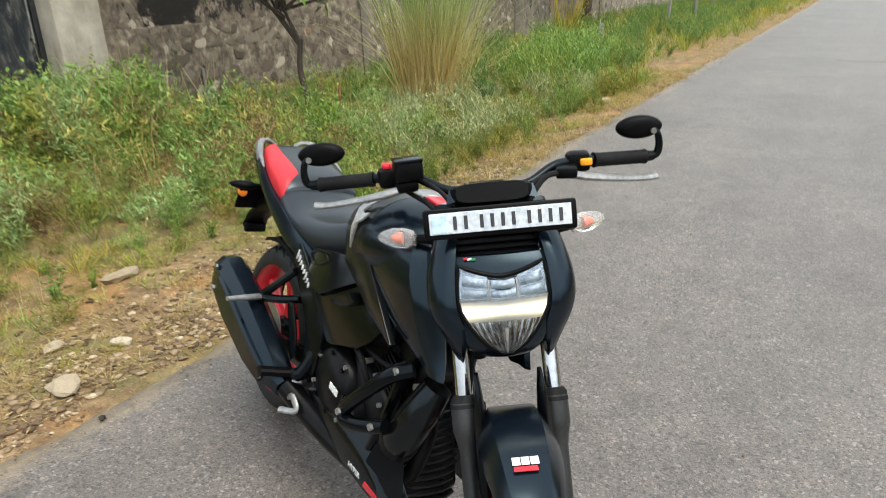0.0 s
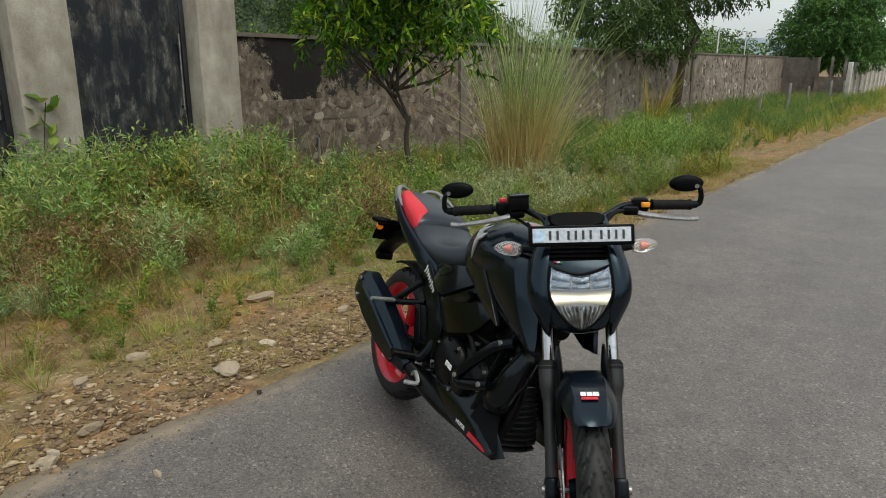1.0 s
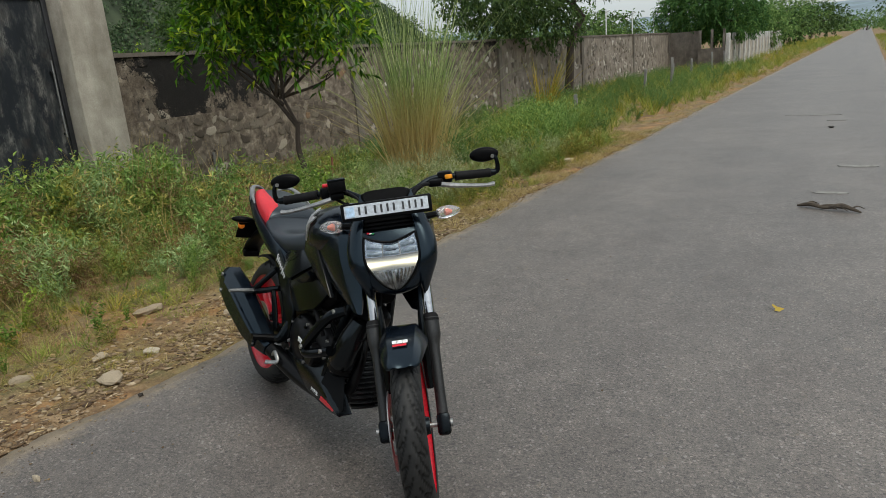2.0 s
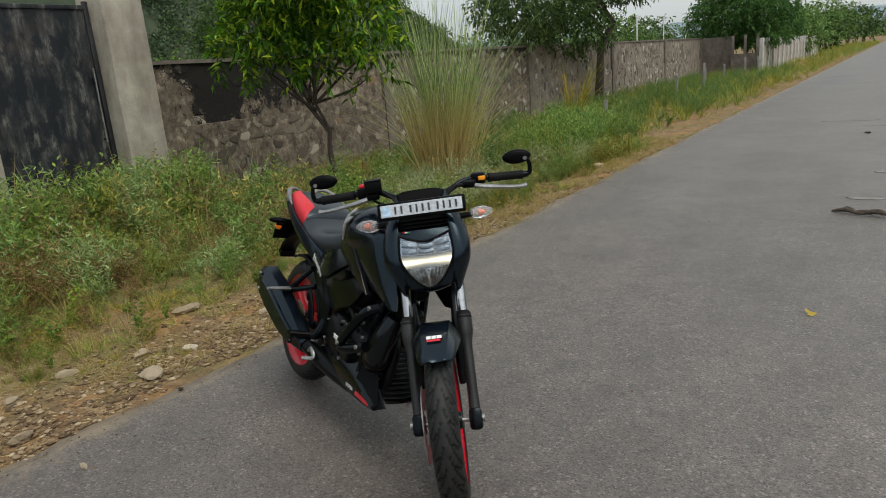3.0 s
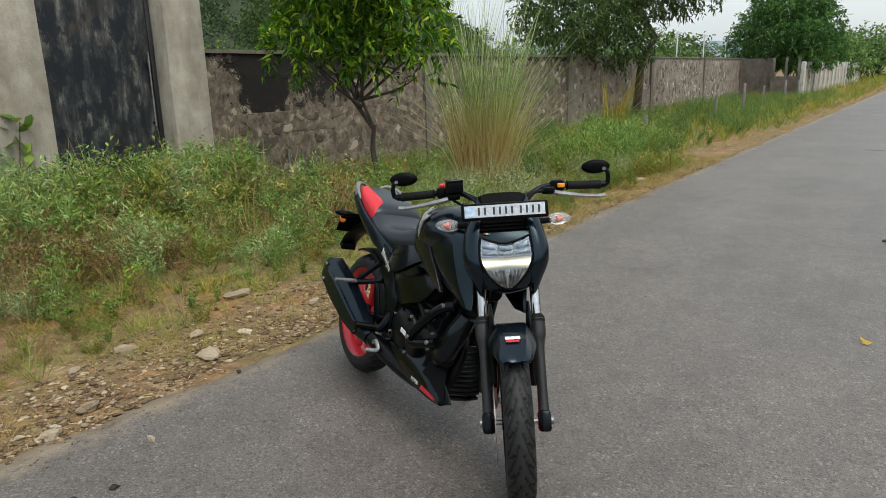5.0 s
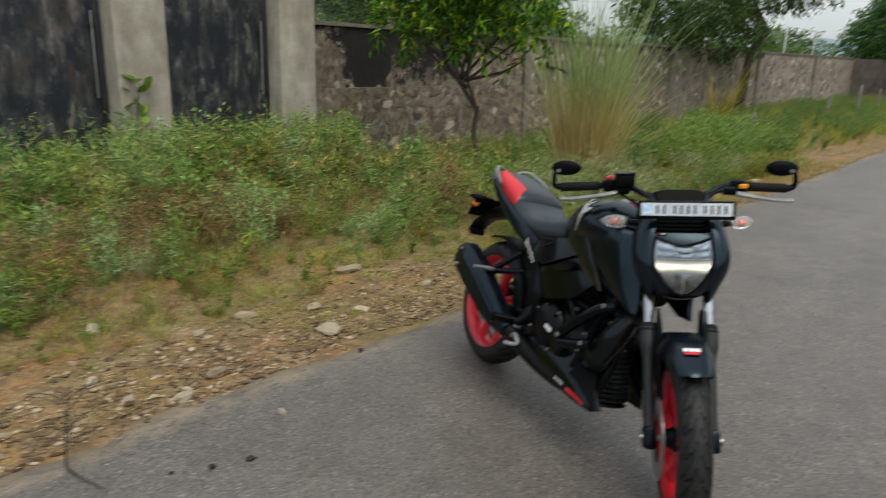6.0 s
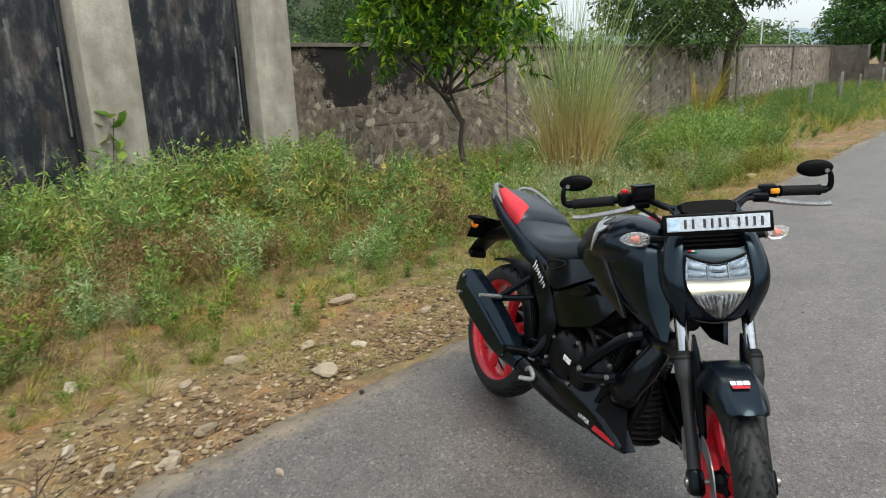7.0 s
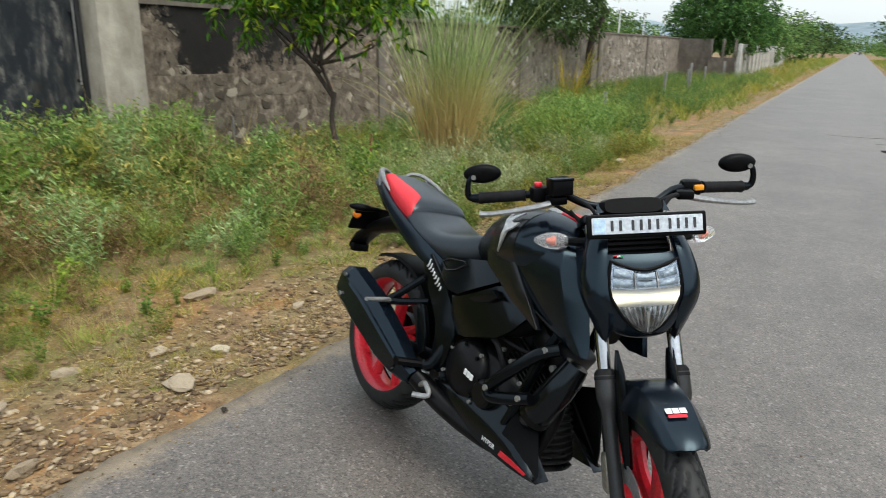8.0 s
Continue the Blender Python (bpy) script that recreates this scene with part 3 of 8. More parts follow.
# the sky's blue is put into the specular colour of these blacks
M_MATT = surface("satin_black_paint", (0.0014, 0.0016, 0.002), (0.0034, 0.004, 0.0052), 3, 160, 0.25, 0.0, 0.03, 0.001, spec=0.2, sky_tint=(0.72, 0.88, 1.0))
M_NAVY = surface("blue_black_paint", (0.0018, 0.003, 0.0052), (0.0042, 0.007, 0.0125), 3, 160, 0.21, 0.0, 0.015, 0.001, spec=0.45, sky_tint=(0.62, 0.84, 1.0))
M_PLASTIC = surface("grained_black_plastic", (0.0016, 0.0017, 0.002), (0.0042, 0.0043, 0.005), 10, 300, 0.42, 0.0, 0.12, 0.001, spec=0.07)
M_ENGINE = surface("black_engine_casting", (0.0016, 0.0017, 0.002), (0.006, 0.006, 0.007), 9, 120, 0.32, 0.0, 0.2, 0.002, spec=0.16)
M_KNEE = surface("satin_charcoal_paint", (0.0045, 0.005, 0.006), (0.009, 0.0098, 0.0115), 3, 200, 0.26, 0.0, 0.03, 0.001, spec=0.45)
M_COVER = surface("smooth_black_cover", (0.0016, 0.0018, 0.0022), (0.004, 0.0044, 0.0052), 4, 160, 0.22, 0.0, 0.03, 0.001, spec=0.34, sky_tint=(0.74, 0.89, 1.0))
M_RUBBER = surface("black_rubber", (0.006, 0.006, 0.007), (0.014, 0.014, 0.015), 6, 90, 0.65, 0.0, 0.15, 0.002, spec=0.12)
M_TYRE, tn, tl, tb = material("tyre_rubber_shaded_grooves")
shade_in = tn.new("ShaderNodeAttribute")
shade_in.attribute_name = "groove_shade"
tread_tone = ramp(tn, tl, noise_node(tn, tl, 22.0, 4.0), [(0.3, (0.010, 0.0105, 0.011)), (0.7, (0.022, 0.0222, 0.0225))])
# shade inside the tread grooves is put into the rubber as near-black colour
tl.new(mixed(tn, tl, shade_in.outputs["Fac"], tread_tone, (0.0015, 0.0015, 0.0016)), tb.inputs["Base Color"])
tb.inputs["Roughness"].default_value, tb.inputs["Specular IOR Level"].default_value = 0.6, 0.3
bumped(tn, tl, tb, noise_node(tn, tl, 90.0, 3.0), 0.2, 0.002)
M_SEAT = surface("grey_black_seat_cover", (0.008, 0.0092, 0.0115), (0.015, 0.017, 0.0205), 5, 260, 0.33, 0.0, 0.2, 0.001, spec=0.62, sky_tint=(0.78, 0.9, 1.0))
M_RED = surface("signal_red_paint", (0.52, 0.006, 0.018), (0.66, 0.010, 0.028), 4, 120, 0.35, 0.0, 0.04, 0.001, coat=0.3)
M_REDSEAT = surface("red_seat_cover", (0.5, 0.012, 0.022), (0.64, 0.022, 0.034), 5, 260, 0.5, 0.0, 0.2, 0.001)
M_FORK = surface("dark_grey_fork_paint", (0.016, 0.017, 0.018), (0.034, 0.035, 0.037), 6, 140, 0.4, 0.2, 0.05, 0.001, spec=0.45)
M_CHROME = surface("chrome_tube", (0.45, 0.46, 0.48), (0.56, 0.57, 0.59), 2, 20, 0.2, 1.0, 0)
M_SILVER = surface("cast_silver", (0.27, 0.27, 0.27), (0.42, 0.42, 0.42), 9, 90, 0.38, 0.75, 0.06, 0.001)
M_EMBLEM = surface("bright_emblem", (0.5, 0.5, 0.5), (0.62, 0.62, 0.62), 9, 120, 0.35, 0.5, bump=0)
M_SILVERPAINT = surface("silver_grey_paint", (0.17, 0.17, 0.17), (0.27, 0.27, 0.27), 9, 120, 0.4, 0.4, 0.05, 0.001)
M_WHITEMARK = surface("white_decal", (0.72, 0.72, 0.72), (0.82, 0.82, 0.82), 9, 90, 0.5, bump=0)
M_PLATE = surface("white_plate_face", (0.46, 0.50, 0.56), (0.55, 0.59, 0.65), 9, 90, 0.45, bump=0)
M_PLATEBLUE = surface("pale_blue_plate_mark", (0.40, 0.56, 0.76), (0.5, 0.64, 0.8), 9, 90, 0.45, bump=0)
M_INK = surface("black_plate_ink", (0.02, 0.02, 0.025), (0.04, 0.04, 0.045), 9, 90, 0.5, bump=0)
M_ORANGE = surface("amber_plastic", (0.75, 0.16, 0.01), (0.9, 0.26, 0.02), 9, 90, 0.35, bump=0)
M_REDORANGE = surface("red_orange_bulb", (0.62, 0.12, 0.06), (0.72, 0.18, 0.10), 9, 90, 0.35, bump=0)
M_YELLOW = surface("amber_yellow_switch", (0.85, 0.30, 0.01), (0.95, 0.40, 0.02), 9, 90, 0.4, bump=0)
M_BRASS = surface("dull_caliper_alloy", (0.25, 0.23, 0.18), (0.38, 0.36, 0.3), 9, 90, 0.45, 0.7)


def clear_material(name, tint, rough=0.03, clear=1.0):
    m, n, l, b = material(name)
    b.inputs["Base Color"].default_value = (*tint, 1)
    b.inputs["Roughness"].default_value = rough
    b.inputs["Transmission Weight"].default_value = clear
    b.inputs["IOR"].default_value = 1.35
    return m


M_CLEAR = clear_material("clear_lamp_cover", (0.95, 0.97, 1.0))
M_SIGNAL = clear_material("clear_signal_lens", (0.92, 0.92, 0.93), 0.08, 0.86)
M_MIRROR = surface("mirror_glass", (0.85, 0.86, 0.88), (0.88, 0.89, 0.9), 2, 20, 0.03, 1.0, 0)
M_REFLECT = surface("lamp_reflector", (0.16, 0.19, 0.23), (0.42, 0.48, 0.55), 34, 90, 0.2, 0.8, 0)

bike = new("motorcycle")
tagged(bike, "matt black naked motorcycle with red wheels leaning on its side stand", "motorcycle")


def both(make, name, mat, parent, label="", m=None, sharp=35):
    """The same part on both sides of the machine; make(s) with s = 1 on its left, -1 on its right."""
    return [part(name, make(s), mat, parent, label, m, sharp) for s in (1, -1)]


def superring(x, w, zb, zt, n=20, e=2.6, sink=0.0):
    """A rounded cross-section at x; e: squareness; sink: a flatter lower half."""
    out, zc, h = [], (zb + zt) / 2, (zt - zb) / 2
    for k in range(n):
        a = 2 * math.pi * k / n
        c, s = math.cos(a), math.sin(a)
        out.append((x, w * math.copysign(abs(c) ** (2 / e), c) * (1 - sink * max(0, -s)), zc + h * math.copysign(abs(s) ** (2 / e), s)))
    return out


def smooth_rows(rows, steps=4):
    """Rows of numbers eased into more rows."""
    out = []
    for i in range(len(rows) - 1):
        a, b, c, d = (np.array(rows[max(min(j, len(rows) - 1), 0)], float) for j in (i - 1, i, i + 1, i + 2))
        for k in range(steps):
            t = k / steps
            out.append(0.5 * (2 * b + (c - a) * t + (2 * a - 5 * b + 4 * c - d) * t * t + (3 * b - a - 3 * c + d) * t ** 3))
    return out + [np.array(rows[-1], float)]


# wheels
def tyre_mesh(radius, width, height, name, parent, m):
    """A tyre turned about y, with cut tread grooves."""
    na, nb = 400, 36
    v, groove_shade = np.zeros((na, nb, 3)), np.zeros((na, nb))
    for j in range(nb):
        b = math.pi * (j / (nb - 1)) * 1.24 - math.pi * 0.12
        yy = -math.cos(b) * width / 2
        rr = radius - height + height * max(-0.35, math.sin(b)) ** (0.8 if math.sin(b) > 0 else 1) if math.sin(b) > 0 else radius - height + height * math.sin(b) * 0.5
        t = abs(yy) / (width / 2)
        for i in range(na):
            a = 2 * math.pi * i / na
            r = rr
            if math.sin(b) > 0.3:
                side = 1 if yy > 0 else 0
                f1 = (i / na * 26 + t * 2.2 + side * 0.5) % 1.0
                f2 = (i / na * 26 + 0.33 + t * 0.9 + side * 0.5) % 1.0
                if (f1 < 0.21 and 0.12 < t < 0.9) or (f2 < 0.15 and 0.4 < t < 0.8) or t < 0.05:
                    r -= 0.0055
                    groove_shade[i, j] = 1.0
            v[i, j] = (r * math.cos(a), yy, r * math.sin(a))
    i, j = np.meshgrid(np.arange(na), np.arange(nb - 1), indexing="ij")
    i2 = (i + 1) % na
    f = np.stack([i * nb + j, i2 * nb + j, i2 * nb + j + 1, i * nb + j + 1], -1).reshape(-1, 4)
    o = np_thing(name, v.reshape(-1, 3), f, M_TYRE, True, parent)
    o.data.attributes.new("groove_shade", "FLOAT", "POINT").data.foreach_set("value", groove_shade.ravel().astype(np.float32))
    o.data.transform(m)
    return o


def wheel(name, radius, width, sidewall, m, disc_side, disc_r, label):
    """An alloy wheel: tyre, rim with five forked spokes, hub and brake disc."""
    w = new(name)
    w.parent = bike
    w["label"] = label
    rim_r = radius - sidewall
    tyre_mesh(radius, width, sidewall + 0.005, "tyre", w, m)
    half = width * 0.43
    part("rim", lathe([(rim_r + 0.006, -half), (rim_r + 0.008, -half + 0.008), (rim_r - 0.006, -half + 0.014), (rim_r - 0.016, -0.012), (rim_r - 0.016, 0.012),
                       (rim_r - 0.006, half - 0.014), (rim_r + 0.008, half - 0.008), (rim_r + 0.006, half), (rim_r - 0.010, half + 0.002), (rim_r - 0.020, half - 0.010), (rim_r - 0.036, 0.022), (rim_r - 0.036, -0.022), (rim_r - 0.022, -half + 0.008), (rim_r - 0.010, -half - 0.002)], 64, True), M_RED, w, "red painted rim", m)
    part("hub", lathe([(0.012, -0.052), (0.028, -0.052), (0.034, -0.03), (0.045, -0.022), (0.045, 0.022), (0.034, 0.03), (0.028, 0.052), (0.012, 0.052)], 28), M_MATT, w, "black hub", m)
    for k in range(5):
        a = 2 * math.pi * k / 5 + 0.3
        bms = []
        for s in (-1, 1):
            p0 = Vector((math.cos(a + s * 0.12) * 0.04, 0, math.sin(a + s * 0.12) * 0.04))
            p1 = Vector((math.cos(a + s * 0.17) * rim_r * 0.55, s * 0.004, math.sin(a + s * 0.17) * rim_r * 0.55))
            p2 = Vector((math.cos(a + s * 0.29) * (rim_r - 0.02), 0, math.sin(a + s * 0.29) * (rim_r - 0.02)))
            bms.append(tube([p0, p1, p2], [0.022, 0.017, 0.021], 8, 5, 1.1))
        part("spoke", merged(*bms), M_RED, w, "", m)
    y = disc_side * 0.075
    part("brake_disc", lathe([(disc_r * 0.62, y - 0.002), (disc_r, y - 0.002), (disc_r, y + 0.002), (disc_r * 0.62, y + 0.002)], 60, True), M_SILVER, w, "steel brake disc", m)
    part("axle", lathe([(0.001, -0.13), (0.014, -0.13), (0.014, -0.122), (0.009, -0.122), (0.009, 0.122), (0.014, 0.122), (0.014, 0.13), (0.001, 0.13)], 12), M_STEEL, w, "", m)
    return w


wheel("front_wheel", 0.297, 0.098, 0.062, HEAD @ Matrix.Translation(AXLE_F), -1, 0.135, "red five-spoke alloy front wheel turned to the right")
wheel("rear_wheel", 0.307, 0.136, 0.060, Matrix.Translation(AXLE_R), -1, 0.10, "red five-spoke alloy rear wheel")

# black guard added to darken the bright gap seen through the rear wheel
hug = []
for k in range(12):
    a = radians(8 + 9.5 * k)
    hug.append([((r0) * math.cos(a), y, 0.307 + r0 * math.sin(a)) for r0, y in ((0.318, -0.075), (0.330, -0.070), (0.336, 0.0), (0.330, 0.070), (0.318, 0.075), (0.326, 0.062), (0.331, 0.0), (0.326, -0.062))])
part("mudguard_fill", loft(hug), M_PLASTIC, bike, "black inner mudguard added to darken the gap over the rear tyre")
part("sprocket", lathe([(0.03, 0.078), (0.112, 0.078), (0.118, 0.081), (0.112, 0.086), (0.03, 0.086)], 44, True), M_ENGINE, bike, "dark rear sprocket", Matrix.Translation(AXLE_R))
part("sprocket_carrier", lathe([(0.001, 0.03), (0.088, 0.03), (0.092, 0.05), (0.085, 0.076), (0.001, 0.076)], 36), M_ENGINE, bike, "", Matrix.Translation(AXLE_R))
# front fork
fork_dir = Vector((-math.sin(radians(25)), 0, math.cos(radians(25))))


def on_fork(s, d, off=0.0):
    """A point d metres up a fork leg from the axle."""
    p = Vector((AXLE_F[0] - 0.008, s * 0.099, AXLE_F[2])) + fork_dir * d
    return p + Vector((math.cos(radians(25)), 0, math.sin(radians(25)))) * off


for s in (1, -1):
    leg = part("fork_leg", tube([on_fork(s, d) for d in (-0.035, 0.02, 0.10, 0.25, 0.30, 0.36)], [0.016, 0.020, 0.0185, 0.020, 0.030, 0.030], 16, 3), M_FORK, bike, "dark grey fork slider", HEAD)
    part("stanchion", tube([on_fork(s, 0.35), on_fork(s, 0.80)], 0.0185, 16, 1), M_CHROME, leg, "polished chrome fork tube", HEAD)
    part("dust_seal", tube([on_fork(s, 0.348), on_fork(s, 0.366), on_fork(s, 0.376)], [0.031, 0.029, 0.022], 16, 1), M_RUBBER, leg, "", HEAD)
    part("axle_clamp", box(0.062, 0.046, 0.075, Matrix.Translation(on_fork(s, -0.005)) @ Matrix.Rotation(radians(-25), 4, "Y"), 0.012), M_MATT, leg, "", HEAD)
    part("axle_nut", tube([Vector(AXLE_F) + Vector((0, s * 0.10, 0)), Vector(AXLE_F) + Vector((0, s * 0.128, 0))], 0.013, 6, 1), M_BRASS, leg, "bare metal axle nut", HEAD)
part("lower_yoke", box(0.07, 0.25, 0.035, Matrix.Translation((1.445 - 0.78 * math.tan(radians(25)) + 0.03, 0, 0.80)) @ Matrix.Rotation(radians(-25), 4, "Y"), 0.012), M_MATT, bike, "", HEAD)
part("upper_yoke", box(0.08, 0.25, 0.028, Matrix.Translation((1.445 - 1.0 * math.tan(radians(25)) + 0.02, 0, 1.005)) @ Matrix.Rotation(radians(-25), 4, "Y"), 0.01), M_MATT, bike, "", HEAD)
caliper = part("brake_caliper", box(0.05, 0.05, 0.11, Matrix.Translation(on_fork(-1, 0.10, -0.075) + Vector((0, 0.012, 0))) @ Matrix.Rotation(radians(-15), 4, "Y"), 0.012), M_BRASS, bike, "dull alloy brake caliper", HEAD)
part("brake_hose", tube([on_fork(-1, 0.14, -0.08), on_fork(-1, 0.28, -0.06), on_fork(-1, 0.46, -0.045) + Vector((0, 0.03, 0)), (1.03, -0.06, 0.90), (0.99, -0.15, 1.04)], 0.005, 8, 5), M_RUBBER, bike, "", HEAD)

# front fender: an arched blade over the tyre with raised side horns
fr = []
for ang, w, drop, r in smooth_rows([(31, 0.040, 0.004, 0.335), (28, 0.056, 0.016, 0.339), (16, 0.072, 0.036, 0.344), (0, 0.082, 0.052, 0.347), (-16, 0.084, 0.060, 0.349), (-34, 0.076, 0.055, 0.346), (-52, 0.06, 0.045, 0.340)], 4):
    a = radians(90 - ang)
    row = []
    for u in (-1.0, -0.97, -0.82, -0.6, -0.3, 0, 0.3, 0.6, 0.82, 0.97, 1.0):
        rr = r - drop * max(0.0, abs(u) - 0.55) / 0.45 * (1.0 if abs(u) < 1 else 1.15) + (0.006 if 0.5 < abs(u) < 0.9 else 0)
        row.append((AXLE_F[0] + rr * math.cos(a), u * w, AXLE_F[2] + rr * math.sin(a)))
    fr.append(row)
inner = [[(x + (AXLE_F[0] - x) * 0.014, y * 0.96, z + (AXLE_F[2] - z) * 0.014) for x, y, z in row] for row in fr]
fender = part("front_fender", loft([row + inn[::-1] for row, inn in zip(fr, inner)]), M_NAVY, bike, "satin blue-black front mudguard", HEAD)


def fender_horn(s):
    rows = []
    for d, off, w, t in ((0.12, 0.03, 0.010, 0.009), (0.22, 0.035, 0.014, 0.026), (0.30, 0.042, 0.013, 0.034), (0.37, 0.042, 0.009, 0.026), (0.42, 0.030, 0.004, 0.008)):
        c = on_fork(s, d, off) + Vector((0, -s * 0.030, 0))
        rows.append([c + Vector((dx * t, s * dy * w, 0)) for dx, dy in ((-1, -1), (-0.3, -1.2), (0.6, -0.8), (1, 0), (0.6, 0.9), (-0.3, 1.2), (-1, 1))])
    return loft(rows)


both(fender_horn, "fender_stay", M_MATT, fender, "", HEAD)


def decal_on_fender(u0, u1, a0, a1, lift=0.003):
    rows = []
    for k in range(6):
        a = radians(90 - (a0 + (a1 - a0) * k / 5))
        rows.append([(AXLE_F[0] + (0.3465 + lift) * math.cos(a), u, AXLE_F[2] + (0.3465 + lift) * math.sin(a)) for u in np.linspace(u0, u1, 4)])
    return loft(rows, closed=False)


for u0, u1 in ((0.008, 0.024), (-0.009, 0.006), (-0.026, -0.011)):
    part("decal", decal_on_fender(u0, u1, 12.2, 15.2), M_WHITEMARK, fender, "small white maker's mark", HEAD)
part("decal", decal_on_fender(-0.025, 0.020, 15.7, 17.5), M_RED, fender, "small red stripe decal", HEAD)


# headlamp and cowl
def u_section(z, w, xf, depth, curve=0.02, n=13):
    """A bow of points round the front from the left flank to the right."""
    out = []
    for k in range(n):
        u = -1 + 2 * k / (n - 1)
        s = abs(u)
        if s > 0.72:
            x, y = xf - curve - 0.02 - depth * (s - 0.72) / 0.28, w * (0.96 + 0.04 * (s - 0.72) / 0.28)
        else:
            x, y = xf - curve * (s / 0.72) ** 2 - 0.02 * max(0, (s - 0.5) / 0.22) ** 2, w * 0.96 * (s / 0.72)
        out.append((x, -math.copysign(y, u), z))
    return out


cowl_rows = smooth_rows([(0.726, 0.040, 1.192, 0.05), (0.740, 0.080, 1.212, 0.08), (0.78, 0.114, 1.222, 0.11), (0.83, 0.142, 1.217, 0.13), (0.88, 0.154, 1.203, 0.14), (0.925, 0.155, 1.183, 0.14), (0.95, 0.149, 1.167, 0.13)], 3)
outer = [u_section(*r) for r in cowl_rows]
inner = [[(x - 0.012, y * 0.93, z) for x, y, z in row] for row in outer]
cowl = part("headlamp_cowl", loft([a + b[::-1] for a, b in zip(outer, inner)]), M_NAVY, bike, "satin black headlamp cowl", HEAD)


def cowl_shell(s):
    """The side of the cowl: rises beside the louvre to the plate, bulges round the lamp and ends in a pointed flank below."""
    rows = []
    for z, y0, y1, x, deep in smooth_rows([(1.028, 0.080, 0.106, 1.110, 0.05), (1.0, 0.083, 0.122, 1.137, 0.08), (0.965, 0.090, 0.138, 1.163, 0.10), (0.93, 0.096, 0.149, 1.182, 0.12), (0.895, 0.099, 0.156, 1.198, 0.14),
                                           (0.86, 0.099, 0.157, 1.210, 0.15), (0.83, 0.092, 0.152, 1.214, 0.14), (0.80, 0.084, 0.141, 1.212, 0.12), (0.77, 0.084, 0.128, 1.203, 0.09), (0.74, 0.088, 0.115, 1.190, 0.06), (0.712, 0.092, 0.101, 1.174, 0.02)], 3):
        w = y1 - y0
        rows.append([(x - deep, s * (y1 - 0.008), z), (x - 0.55 * deep, s * (y1 + 0.001), z), (x - 0.040 * min(1, deep / 0.1), s * y1, z), (x - 0.020 * min(1, deep / 0.1), s * (y1 - 0.12 * w), z), (x - 0.004, s * (y0 + 0.55 * w), z), (x + 0.002, s * (y0 + 0.25 * w), z),
                     (x, s * y0, z), (x - 0.014, s * (y0 - 0.004), z), (x - 0.35 * deep - 0.012, s * (y1 - 0.5 * w - 0.006), z), (x - deep, s * (y1 - 0.02), z)])
    return loft(rows)


both(cowl_shell, "cowl_side", M_NAVY, cowl, "", HEAD, 34)
for k, (z, w) in enumerate(((0.948, 0.088), (0.960, 0.086), (0.972, 0.085), (0.984, 0.084))):
    part("louvre_slat", box(0.04, 2 * w, 0.006, Matrix.Translation((1.122 - 0.008 * k, 0, z)) @ Matrix.Rotation(radians(20), 4, "Y"), 0.002, 1), M_PLASTIC, cowl, "", HEAD)
part("louvre_backing", box(0.012, 0.2, 0.10, Matrix.Translation((1.065, 0, 0.97)), 0.003, 1), M_PLASTIC, cowl, "", HEAD)


def lamp_outline():
    """Half-widths of the lamp opening from its chin to its brow."""
    return [(0.752, 0.010), (0.760, 0.026), (0.774, 0.043), (0.795, 0.061), (0.82, 0.078), (0.845, 0.091), (0.87, 0.096), (0.895, 0.094), (0.918, 0.088)]


def lamp_surface(z, u, lift):
    ws = lamp_outline()
    w = np.interp(z, [a for a, _ in ws], [b for _, b in ws])
    xf = np.interp(z, [r[0] for r in cowl_rows], [r[2] for r in cowl_rows])
    brow = 0.026 * (abs(u) ** 1.6) * max(0.0, (z - 0.865) / 0.053) - 0.006 * max(0.0, (z - 0.865) / 0.053)
    y = u * w
    sx = abs(y) / np.interp(z, [r[0] for r in cowl_rows], [r[1] for r in cowl_rows])
    return (xf - 0.02 * (sx / 0.96) ** 2 - 0.02 * max(0.0, (0.75 * sx - 0.5) / 0.22) ** 2 + lift, y, z + brow)


def lamp_skin(z0, z1, u0, u1, lift, nz=10, nu=15):
    return [[lamp_surface(z0 + (z1 - z0) * i / nz, u0 + (u1 - u0) * k / nu, lift) for k in range(nu + 1)] for i in range(nz + 1)]


M_REFLECT2 = surface("running_light_reflector", (0.12, 0.155, 0.20), (0.26, 0.32, 0.39), 60, 120, 0.35, 0.25, 0)
M_RIB = surface("ribbed_reflector", (0.14, 0.145, 0.15), (0.5, 0.51, 0.52), 55, 90, 0.2, 1.0, 0)
m_, n_, l_, b_ = material("glowing_lamp_band")
b_.inputs["Base Color"].default_value, b_.inputs["Roughness"].default_value, b_.inputs["Metallic"].default_value = (0.26, 0.28, 0.30, 1), 0.3, 0.6
glow_in = n_.new("ShaderNodeAttribute")
glow_in.attribute_name = "glow"
l_.new(ramp(n_, l_, glow_in.outputs["Fac"], [(0.0, (1.0, 0.80, 0.42)), (0.5, (1.0, 0.87, 0.56)), (1.0, (1.0, 0.95, 0.80))]), b_.inputs["Emission Color"])
gain = n_.new("ShaderNodeMath")
gain.operation = "MULTIPLY"
l_.new(glow_in.outputs["Fac"], gain.inputs[0])
gain.inputs[1].default_value = 1.25
l_.new(gain.outputs[0], b_.inputs["Emission Strength"])
M_GLOW = m_
lamp = part("headlamp", loft(lamp_skin(0.752, 0.918, -1, 1, 0.0005, 16), closed=False), M_REFLECT, bike, "headlamp lit with a soft warm white band across its middle", HEAD)
